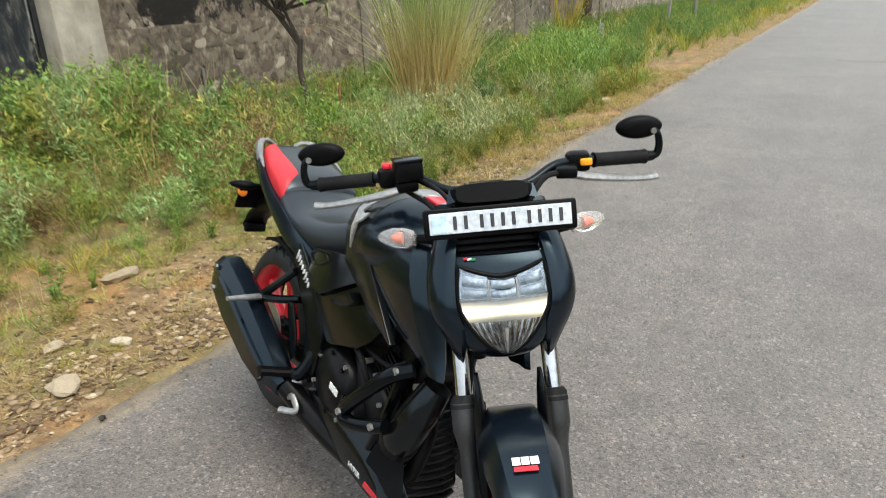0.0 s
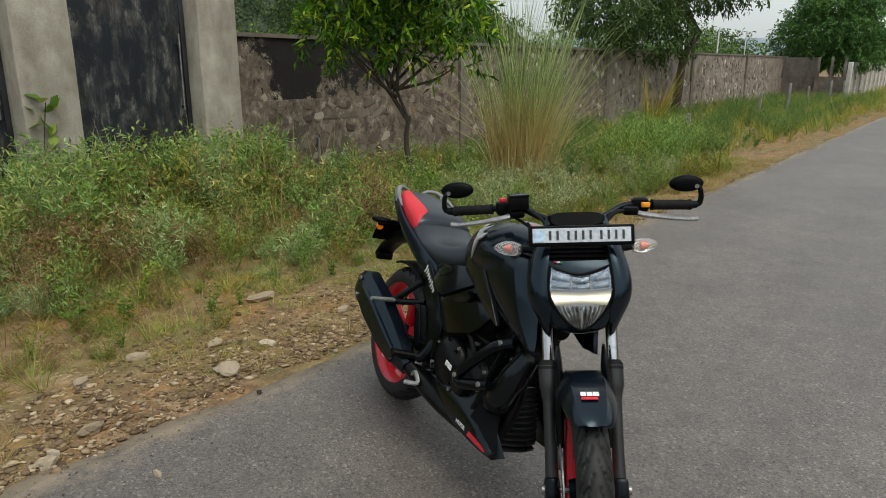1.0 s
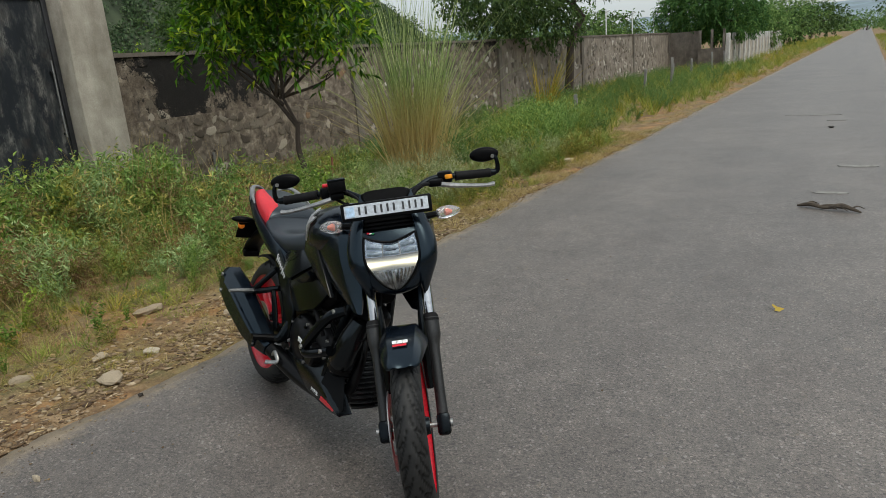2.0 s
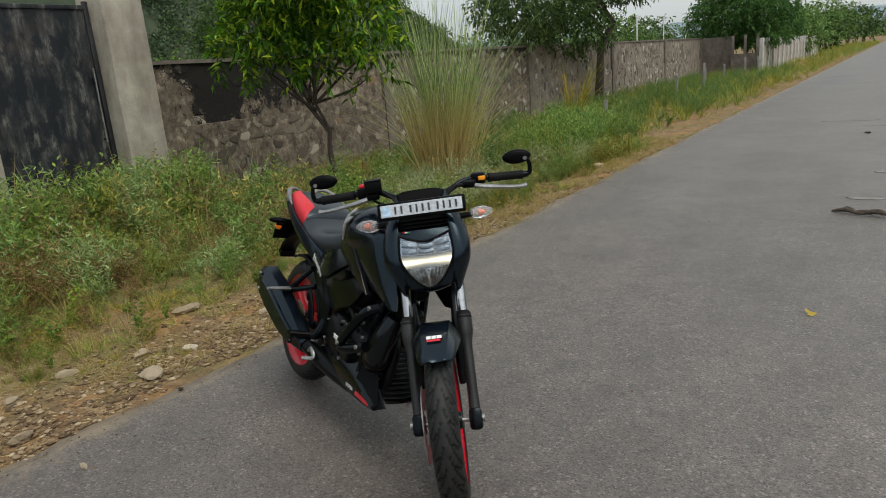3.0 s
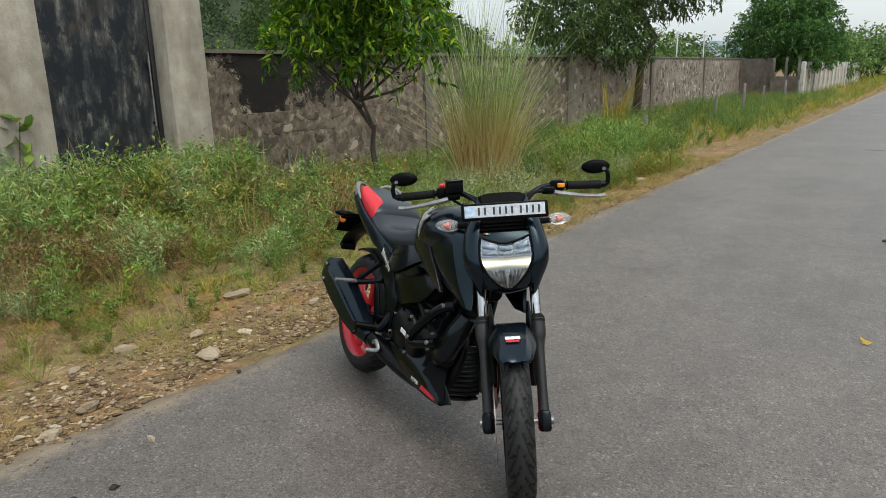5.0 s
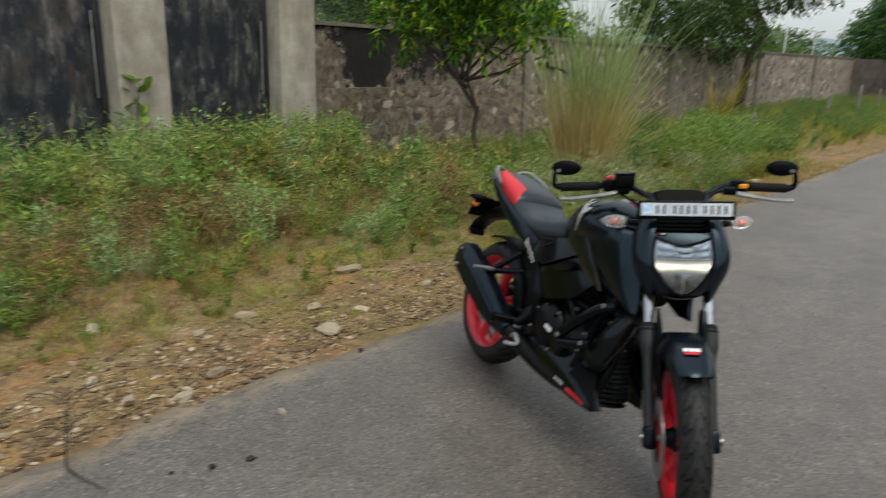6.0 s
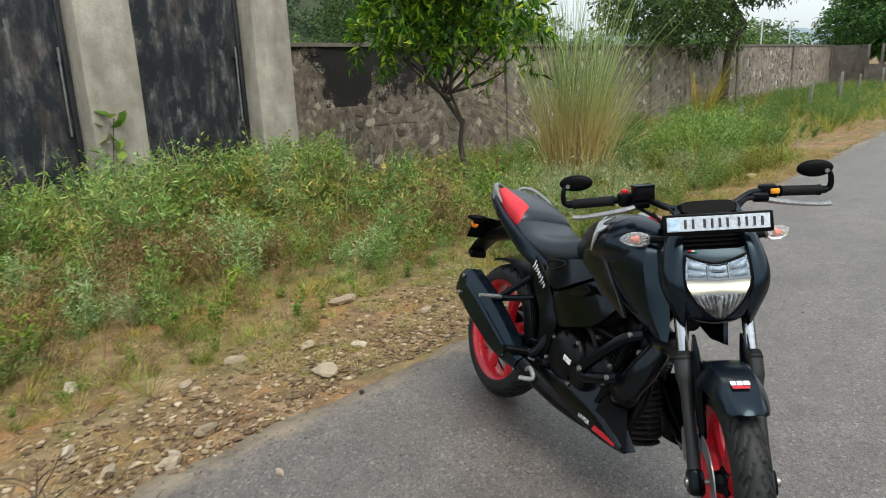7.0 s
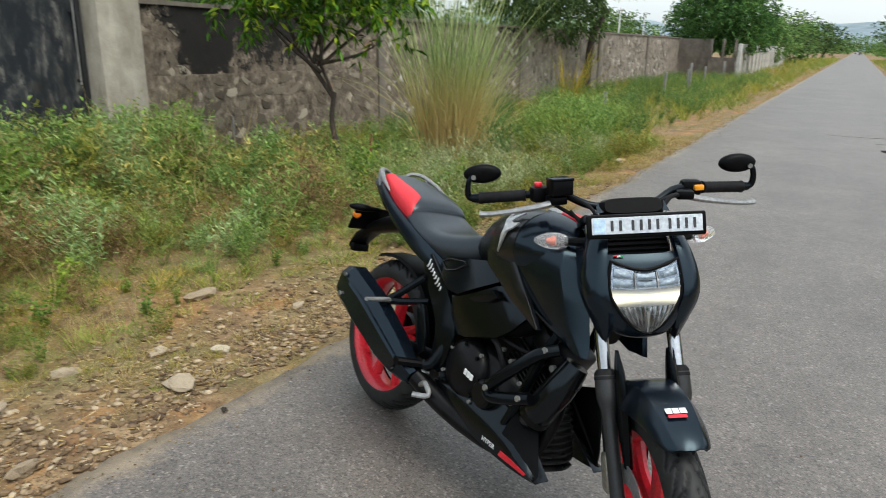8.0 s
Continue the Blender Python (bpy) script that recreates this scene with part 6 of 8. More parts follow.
def plant_tones(xy, seed, rough=0.22):
    """A tone from 0 to 1 for each plant: like stands beside like, with strays."""
    broad = np.array([noise.noise((float(x) * 0.75 + seed, float(y) * 0.75, seed)) + 0.4 * noise.noise((float(x) * 2.1, float(y) * 2.1, seed)) for x, y in xy])
    return np.clip(0.5 + 0.75 * broad + rng.normal(0, rough, len(xy)), 0, 1)


def planted(name, templates, xy, size, mat, label, sink=0.02, tilt=0.15):
    z = gz(xy) - sink
    v, f, tone = scattered(templates, np.column_stack([xy, z]), size, tilt, plant_tones(xy, len(name) * 1.7))
    return tagged(np_thing(name, v, f, mat, tone=tone), label, "weeds", kind="stuff")


def mound_template(stems, height, spread, nodes, leaf_len, leaf_wid, lean=1.2):
    """A bushy weed: stems that spread into a mound, feathered with sprays of small leaves, thicker towards the tips."""
    pieces = []
    for _ in range(stems):
        a = np.random.uniform(0, 2 * np.pi)
        r = np.random.uniform(0, 1) ** 0.6
        h = height * (1 - 0.42 * r * r) * np.random.uniform(0.75, 1.12)
        out = np.array([np.cos(a), np.sin(a), 0]) * spread * r
        t = 1 - (1 - np.random.uniform(0.1, 1.0, nodes)) ** 1.25
        pts = out[None] * (t ** lean)[:, None] + np.array([0, 0, 1.0])[None] * (h * t)[:, None]
        pieces.append(blade_strips(np.zeros((1, 3)), (out * 0.8 + np.array([0, 0, h]))[None], np.hypot(h, spread * r) * 0.97, 0.005, 0.08, True))
        ang = np.random.uniform(0, 2 * np.pi, nodes)
        twig = np.stack([np.cos(ang), np.sin(ang), np.random.uniform(0.2, 1.3, nodes)], 1)
        reach = (0.04 + 0.09 * (1 - t))[:, None] * np.random.uniform(0.4, 1.2, (nodes, 1)) * spread / 0.3
        for k in range(3):
            at = pts + unit(twig) * reach * (0.45 + 0.28 * k)
            way = twig + np.random.normal(size=(nodes, 3)) * 0.75
            pieces.append(leaf_quads(at, way, leaf_len * np.random.uniform(0.55, 1.3, nodes), leaf_wid * np.random.uniform(0.7, 1.3, nodes), 0.08))
    return joined(pieces)


SAGE = [(0.0, (1.22, 0.86, 0.5)), (0.14, (1.1, 0.98, 0.62)), (0.4, (0.78, 0.86, 0.62)), (0.7, (1.0, 1.05, 0.9)), (1.0, (1.04, 1.12, 1.08))]
LUSH = [(0.0, (0.62, 0.70, 0.62)), (0.5, (1.0, 1.0, 0.85)), (1.0, (1.35, 1.18, 0.75))]
M_FEATHER = foliage("grey_green_weed", [(0.0, (0.096, 0.165, 0.047)), (0.5, (0.198, 0.30, 0.088)), (1.0, (0.37, 0.48, 0.18))], plants=SAGE)
M_BROADLEAF = foliage("fresh_green_weed", [(0.0, (0.075, 0.145, 0.026)), (0.6, (0.155, 0.255, 0.048)), (1.0, (0.27, 0.37, 0.09))], plants=LUSH)
M_DRYWEED = foliage("dry_brown_weed", [(0.0, (0.14, 0.085, 0.045)), (0.5, (0.27, 0.18, 0.09)), (1.0, (0.44, 0.34, 0.19))], shine=0.2)
M_GRASS = foliage("verge_grass", [(0.0, (0.13, 0.18, 0.038)), (0.5, (0.26, 0.31, 0.07)), (1.0, (0.44, 0.44, 0.14))], [(0.75, 0.95, 0.8), (1, 1, 1), (1.3, 1.05, 0.7)], 0.5, plants=[(0.0, (1.3, 0.95, 0.6)), (0.4, (1.0, 0.95, 0.8)), (1.0, (0.85, 1.0, 0.9))])
M_STRAW = foliage("straw_grass", [(0.0, (0.24, 0.17, 0.065)), (0.5, (0.42, 0.32, 0.13)), (1.0, (0.56, 0.46, 0.23))], shine=0.3)
M_REED = foliage("tall_reed_grass", [(0.0, (0.12, 0.19, 0.06)), (0.5, (0.28, 0.37, 0.13)), (1.0, (0.54, 0.60, 0.27))], shine=0.35)
rn, rl = M_REED.node_tree.nodes, M_REED.node_tree.links
rsep = rn.new("ShaderNodeSeparateXYZ")
rl.new(rn.new("ShaderNodeNewGeometry").outputs["Position"], rsep.inputs[0])
rmap = rn.new("ShaderNodeMapRange")
rmap.inputs["From Min"].default_value, rmap.inputs["From Max"].default_value = 0.3, 1.25
rl.new(rsep.outputs[2], rmap.inputs["Value"])
old = rn["Principled BSDF"].inputs["Base Color"].links[0].from_socket
tint = mixed(rn, rl, rmap.outputs["Result"], (0.64, 0.52, 0.23), old)
rl.new(tint, rn["Principled BSDF"].inputs["Base Color"])
rl.new(tint, rn["Translucent BSDF"].inputs["Color"])
M_REEDBASE = foliage("golden_reed_stems", [(0.0, (0.42, 0.30, 0.10)), (0.6, (0.58, 0.46, 0.19)), (1.0, (0.68, 0.60, 0.32))], shine=0.3)
M_TREELEAF = foliage("bright_tree_leaf", [(0.0, (0.022, 0.070, 0.008)), (0.45, (0.065, 0.165, 0.014)), (0.75, (0.17, 0.33, 0.022)), (1.0, (0.46, 0.55, 0.04))], [(0.45, 0.55, 0.5), (1, 1, 1), (1.35, 1.25, 1.0)], 1.6, 0.35, 0.3)
M_DARKLEAF = foliage("dark_tree_leaf", [(0.0, (0.03, 0.062, 0.02)), (0.6, (0.065, 0.115, 0.034)), (1.0, (0.12, 0.18, 0.05))], shine=0.3)
M_MIDLEAF = foliage("mid_green_tree_leaf", [(0.0, (0.06, 0.125, 0.035)), (0.6, (0.125, 0.22, 0.06)), (1.0, (0.22, 0.32, 0.10))], shine=0.35)
M_SHADELEAF = foliage("shade_tree_leaf", [(0.0, (0.045, 0.115, 0.035)), (0.6, (0.09, 0.20, 0.055)), (1.0, (0.17, 0.30, 0.075))], [(0.6, 0.65, 0.65), (1, 1, 1), (1.3, 1.2, 1.0)], 0.5, shine=0.35)
M_BUSHLEAF = foliage("light_bush_leaf", [(0.0, (0.05, 0.13, 0.025)), (0.6, (0.12, 0.26, 0.05)), (1.0, (0.22, 0.36, 0.08))], shine=0.3)
M_BARK = surface("grey_brown_bark", (0.03, 0.022, 0.017), (0.08, 0.06, 0.046), 12, 60, 0.95, bump=0.8, depth=0.01, stretch=(1, 1, 0.25))

feather = [weed_template(9, h, sp, 22, 0.068, 0.0135, 0.45, 2.2) for h, sp in ((0.42, 0.30), (0.52, 0.26), (0.62, 0.34), (0.48, 0.38))]
broad = [weed_template(7, h, 0.24, 20, 0.075, 0.034) for h in (0.38, 0.5, 0.62)]
mound = [mound_template(13, h, sp, 11, 0.052, 0.0105) for h, sp in ((0.46, 0.26), (0.54, 0.30), (0.60, 0.24), (0.42, 0.34))]
lowmound = [mound_template(9, h, sp, 9, 0.043, 0.0085, 1.0) for h, sp in ((0.22, 0.22), (0.28, 0.26), (0.34, 0.22))]
drymound = [mound_template(11, h, sp, 9, 0.036, 0.0065) for h, sp in ((0.36, 0.24), (0.46, 0.28), (0.55, 0.24))]
lowg = [tuft_template(26, h, 0.13, 0.0036, 0.8) for h in (0.08, 0.12, 0.17)]
midg = [tuft_template(18, h, 0.26, 0.012) for h in (0.35, 0.45, 0.6)]


def weed_front(y):
    """Where the thick weeds begin, going from the road towards the wall."""
    near = min(max((y - 1.6) / 2.6, 0.0), 1.0) - 0.6 * min(max((y - 9.0) / 2.0, 0.0), 1.0)
    return -2.8 + 0.65 * near - (0.28 - 0.16 * near) * noise.noise((y * 0.55, 4, 0)) - 0.12 * noise.noise((y * 2.3, 4, 0))


def in_weeds(x, y):
    """Thick weeds, but for the trodden foot of the tree and of the reeds."""
    if ((x + 4.55) / 0.75) ** 2 + ((y - 7.05) / 0.75) ** 2 < 1 or ((x + 5.35) / 0.55) ** 2 + ((y - 5.3) / 0.55) ** 2 < 1:
        return False
    return x < weed_front(y) and x > WALL_X + 0.12


def browned(x, y):
    """Where the weeds nearest the shoulder have died back to brown."""
    return x > -4.3 + 0.9 * noise.noise((y * 0.6, 3, 9)) and y < 1.6 and noise.noise((x * 1.4, y * 1.4, 23)) > -0.12


def patchy(seed, level):
    return lambda x, y: in_weeds(x, y) and noise.noise((x * 0.55 + seed, y * 0.55, seed)) + 0.55 * noise.noise((x * 1.7, y * 1.7, seed)) > level


def tall(xy, lo, hi):
    """Sizes that grow from the shoulder towards the wall, in drifts."""
    d = np.array([min(max((weed_front(float(y)) - x) / 4.6, 0), 1) for x, y in xy])
    drift = np.array([1 + 0.95 * noise.noise((float(x) * 1.2, float(y) * 1.2, 5)) for x, y in xy])
    low = np.array([1 - 0.58 * min(max((float(y) - 4.3) / 0.8, 0), 1) * min(max((-2.6 - float(x)) / 0.8, 0), 1) for x, y in xy])
    gate = np.array([1 + 0.3 * min(max((-5.2 - float(x)) / 1.5, 0), 1) * min(max((4.6 - float(y)) / 0.8, 0), 1) for x, y in xy])
    return np.clip(low * gate * rng.uniform(lo, hi, len(xy)) * (0.45 + 1.05 * d) * drift, 0.2, 1.8)


M_PALEWEED = foliage("pale_sage_weed", [(0.0, (0.155, 0.23, 0.10)), (0.5, (0.275, 0.37, 0.17)), (1.0, (0.465, 0.545, 0.29))], plants=SAGE)
M_OLIVE = foliage("olive_weed", [(0.0, (0.08, 0.115, 0.028)), (0.5, (0.155, 0.19, 0.05)), (1.0, (0.28, 0.30, 0.09))], plants=[(0.0, (1.3, 0.9, 0.6)), (0.35, (1.05, 0.95, 0.7)), (1.0, (0.85, 1.02, 0.95))])
M_RUSSET = foliage("russet_weed", [(0.0, (0.12, 0.073, 0.032)), (0.5, (0.24, 0.155, 0.068)), (1.0, (0.43, 0.30, 0.145))], shine=0.2, plants=[(0.0, (0.75, 0.7, 0.65)), (0.6, (1, 1, 1)), (1.0, (1.2, 1.25, 1.0))])


def drift(seed, lo, hi, scale=0.85):
    """Weeds of one kind stand together in drifts a stride or two across."""
    return lambda x, y: in_weeds(x, y) and lo < noise.noise((x * scale + seed, y * scale, 2.0)) + 0.3 * noise.noise((x * 3.1, y * 3.1, seed)) < hi


p = spots(780, -8.1, -2.0, -4, 10, lambda x, y: drift(3.0, -0.22, 0.5)(x, y) and not browned(x, y))
planted("weeds_feathery", mound, p, tall(p, 0.75, 1.35), M_FEATHER, "feathery grey-green weeds growing thickly between road and wall")
p = spots(860, -8.1, -2.0, -4, 10, lambda x, y: drift(3.0, 0.10, 1.5)(x, y) and not browned(x, y))
planted("weeds_pale_sage", mound, p, tall(p, 0.75, 1.35), M_PALEWEED, "pale sage green weeds in drifts")
p = spots(760, -8.1, -1.9, -4, 10, lambda x, y: x < weed_front(y) + 0.12 and x > WALL_X + 0.12)
planted("weeds_olive", lowmound, p, tall(p, 0.9, 1.6), M_OLIVE, "low dark olive weeds between the taller ones")
p = np.concatenate([spots(760, -8.1, -2.5, -5, 8, drift(47.0, 0.02, 1.5, 0.7)), spots(170, -4.6, -2.5, -3.5, 1.8, lambda x, y: in_weeds(x, y) and browned(x, y))])
planted("weeds_russet", drymound, p, tall(p, 0.9, 1.5), M_RUSSET, "dying russet brown weeds")
p = spots(800, -8.1, -2.0, -5, 10, patchy(9.0, 0.12))
planted("weeds_broad", broad, p, tall(p, 0.7, 1.2), M_BROADLEAF, "fresh green broad-leaved weeds among the others")
p = np.concatenate([spots(110, -8.0, -6.7, -2, 5.2), spots(30, -8.0, -7.0, 0.8, 1.9), spots(40, -7.9, -6.9, 2.3, 4.4)])
tallweed = [weed_template(8, h, 0.32, 30, 0.062, 0.015, 0.4, 1.8) for h in (0.7, 0.85, 1.0)]
planted("weeds_wallside", tallweed, p, rng.uniform(0.7, 1.15, len(p)), M_BROADLEAF, "tall green weeds against the gates and the wall")
gate_mound = [mound_template(13, h, sp, 15, 0.052, 0.0105) for h, sp in ((0.80, 0.36), (0.95, 0.32), (0.70, 0.42))]
p = np.concatenate([spots(34, -7.7, -6.6, -1.5, 0.9), spots(46, -7.7, -6.5, 0.9, 4.3)])
planted("weeds_gate", gate_mound, p, rng.uniform(0.75, 1.15, len(p)), M_FEATHER, "tall feathery green weeds crowding the foot of the gates")
p = spots(640, -8.1, -2.4, -5, 9, patchy(21.0, 0.02))
planted("weeds_dry", drymound, p, tall(p, 0.75, 1.3), M_DRYWEED, "dry brown twiggy weeds")
p = spots(3600, -8.0, -1.85, -6, 11, lambda x, y: x < weed_front(y) + 0.3 * abs(noise.noise((x * 1.1, y * 1.1, 17))) + 0.1)
planted("grass_low", lowg, p, rng.uniform(0.7, 1.5, len(p)), M_GRASS, "short rough grass between the weeds")
p = spots(420, -3.2, -1.95, -6, 6.5, lambda x, y: noise.noise((x * 1.6, y * 1.6, 31)) > 0.02)
planted("grass_shoulder", lowg, p, rng.uniform(0.25, 0.75, len(p)), M_GRASS, "sparse grass tufts on the gravel shoulder", 0.005)
p = spots(1900, -3.3, -1.95, -4, 5, lambda x, y: noise.noise((x * 1.3, y * 1.3, 55)) > -0.1)
planted("grass_dry", lowg, p, rng.uniform(0.25, 0.7, len(p)), M_STRAW, "dry straw tufts on the gravel shoulder", 0.01)
p = spots(420, -7.9, -2.7, -5, 9, in_weeds)
stalk = [tuft_template(5, h, 0.12, 0.006, 0.25) for h in (0.5, 0.65, 0.8)]
planted("seed_stalks", stalk, p, tall(p, 0.8, 1.25), M_STRAW, "thin dry seed stalks rising from the weeds")
n = 22000
lx = ROAD_L - 0.05 - rng.uniform(0, 1, n) ** 0.8 * 1.7
ly = rng.uniform(-5, 9, n)
la = rng.uniform(0, 2 * np.pi, n)
v, f = leaf_quads(np.stack([lx, ly, gz(np.stack([lx, ly], 1)) + 0.012], 1), np.stack([np.cos(la), np.sin(la), rng.normal(0, 0.08, n)], 1), rng.uniform(0.012, 0.07, n), rng.uniform(0.002, 0.006, n))
tagged(np_thing("straw_litter", v, f, foliage("litter_straw", [(0.0, (0.20, 0.115, 0.045)), (0.5, (0.35, 0.24, 0.10)), (1.0, (0.52, 0.41, 0.22))], shine=0.1)), "dry straw and twigs littering the shoulder", "litter", kind="stuff")
# the verge farther along
p = spots(1500, -8.0, -1.95, 7.5, 42, lambda x, y: x < ROAD_L - 0.25 - 0.75 * abs(noise.noise((y * 0.35, 8, 0))) - (0.35 if 9 < y < 16 else 0) and x > WALL_X + 0.1)
planted("grass_verge", midg, p, rng.uniform(0.5, 1.1, len(p)), M_GRASS, "green and yellow grass along the verge")
p = spots(1300, -3.6, -1.8, 9, 60, lambda x, y: x < ROAD_L - 0.08 * abs(noise.noise((y, 2, 0))))
planted("grass_edge", lowg, p, rng.uniform(0.5, 1.4, len(p)), M_STRAW, "dry yellow grass along the road's edge", 0.01)
p = spots(620, -8.0, -2.7, 7.5, 36, lambda x, y: noise.noise((x * 0.4, y * 0.4, 61)) > -0.12)
planted("weeds_verge", feather, p, rng.uniform(0.8, 1.3, len(p)), M_MIDLEAF, "green weeds in the verge before the wall")
p = spots(800, -7.5, -1.95, 42, 120, lambda x, y: x < ROAD_L - 0.2)
planted("grass_far", midg, p, rng.uniform(0.7, 1.4, len(p)), M_GRASS, "yellow-green grass far along the road")
p = spots(700, 2.0, 5.5, 4, 120, lambda x, y: x > ROAD_R + 0.15)
planted("grass_opposite", midg, p, rng.uniform(0.6, 1.2, len(p)), M_GRASS, "green grass along the opposite side of the road")
p = spots(900, -2.25, -1.74, 3.6, 10.5, lambda x, y: x < road_edge(y) + 0.06 and noise.noise((x * 2, y * 2.2, 71)) > -0.1)
planted("grass_fringe", lowg, p, rng.uniform(0.4, 1.0, len(p)), M_STRAW, "short dry grass fringing the asphalt's edge", 0.01)
a, d = rng.uniform(0, 2 * np.pi, 150), np.sqrt(rng.uniform(0, 1, 150))
p = np.concatenate([np.stack([-4.0 + np.cos(a) * d * 0.9, 10.6 + np.sin(a) * d * 1.5], 1), np.stack([-3.5 + np.cos(a[:60]) * d[:60] * 0.6, 8.7 + np.sin(a[:60]) * d[:60] * 0.9], 1)])
planted("weeds_mound", feather, p, 0.8 + 0.9 * (1 - np.concatenate([d, d[:60]])) ** 0.6, M_FEATHER, "bushy mounds of light green weeds beside the road")
p = spots(190, -3.3, -2.25, 3.4, 9.5)
planted("weeds_fringe", feather, p, rng.uniform(0.35, 0.65, len(p)), M_OLIVE, "low olive weeds beside the asphalt", 0.01)
# pale flowering weeds by the reeds
p = np.concatenate([spots(40, -4.1, -2.4, 4.4, 8.2), spots(24, -4.4, -2.6, 3.8, 6.4)])
planted("weeds_pale", feather, p, rng.uniform(0.7, 1.0, len(p)), foliage("pale_seeding_weed", [(0.0, (0.16, 0.20, 0.08)), (0.5, (0.29, 0.33, 0.15)), (1.0, (0.48, 0.50, 0.29))]), "pale seeding weeds at the foot of the reeds")


def reed_clump(x, y, height, spread, blades, stems, mat):
    """A clump of tall reed grass: golden stems below, fanned green blades above."""
    z = ground_z(x, y) - 0.05
    g = new("reed_clump")
    tagged(g, "tall clump of reed grass, golden below and green above", "reed grass", "reed clumps")
    bundles = max(blades // 30, 6)
    ba, br = rng.uniform(0, 2 * np.pi, bundles), np.sqrt(rng.uniform(0, 1, bundles))
    root = np.stack([np.cos(ba) * br * spread * 0.33, np.sin(ba) * br * spread * 0.33], 1)
    lean = np.stack([np.cos(ba) * br, np.sin(ba) * br], 1) * rng.uniform(0.04, 0.21, (bundles, 1)) + rng.normal(size=(bundles, 2)) * 0.05 + np.array([0.02, 0.012])
    tallness = rng.uniform(0.62, 1.1, bundles)

    def shoots(n, short, long, tight):
        """n shoots, each in one of the clump's bundles: its root, its way and its length."""
        k = rng.randint(0, bundles, n)
        at = root[k] + rng.normal(size=(n, 2)) * spread * 0.045 * tight
        go = lean[k] + rng.normal(size=(n, 2)) * 0.035 * tight
        return np.column_stack([x + at[:, 0], y + at[:, 1], np.full(n, z)]), np.column_stack([go, np.ones(n)]), height * tallness[k] * rng.uniform(short, long, n), br[k]

    base, way, long, rim = shoots(blades, 0.45, 1.08, 1.0)
    v, f = blade_strips(base, way, long, rng.uniform(0.006, 0.017, blades), 0.03 + (0.12 + 0.85 * rng.uniform(0, 1, blades) ** 4.0) * rim)
    np_thing("green_foliage", v, f, mat, parent=g)
    base, way, long, rim = shoots(stems, 0.14, 0.5, 0.8)
    v, f = blade_strips(base, way, long, rng.uniform(0.008, 0.018, stems), 0.03)
    np_thing("golden_foliage", v, f, M_REEDBASE, parent=g)
    k = max(stems // 8, 12)
    a = rng.uniform(0, 2 * np.pi, k)
    base = np.stack([x + np.cos(a) * spread * 0.33, y + np.sin(a) * spread * 0.33, np.full(k, z)], 1)
    v, f = blade_strips(base, np.stack([np.cos(a) * 0.5, np.sin(a) * 0.5, np.ones(k)], 1), height * rng.uniform(0.35, 0.6, k), 0.008, rng.uniform(0.4, 0.9, k))
    np_thing("dry_foliage", v, f, M_STRAW, parent=g)
    return g


reed_clump(-4.95, 7.75, 3.6, 1.1, 820, 300, M_REED)
reed_clump(-5.9, 15.2, 2.0, 0.55, 170, 8, M_GRASS)


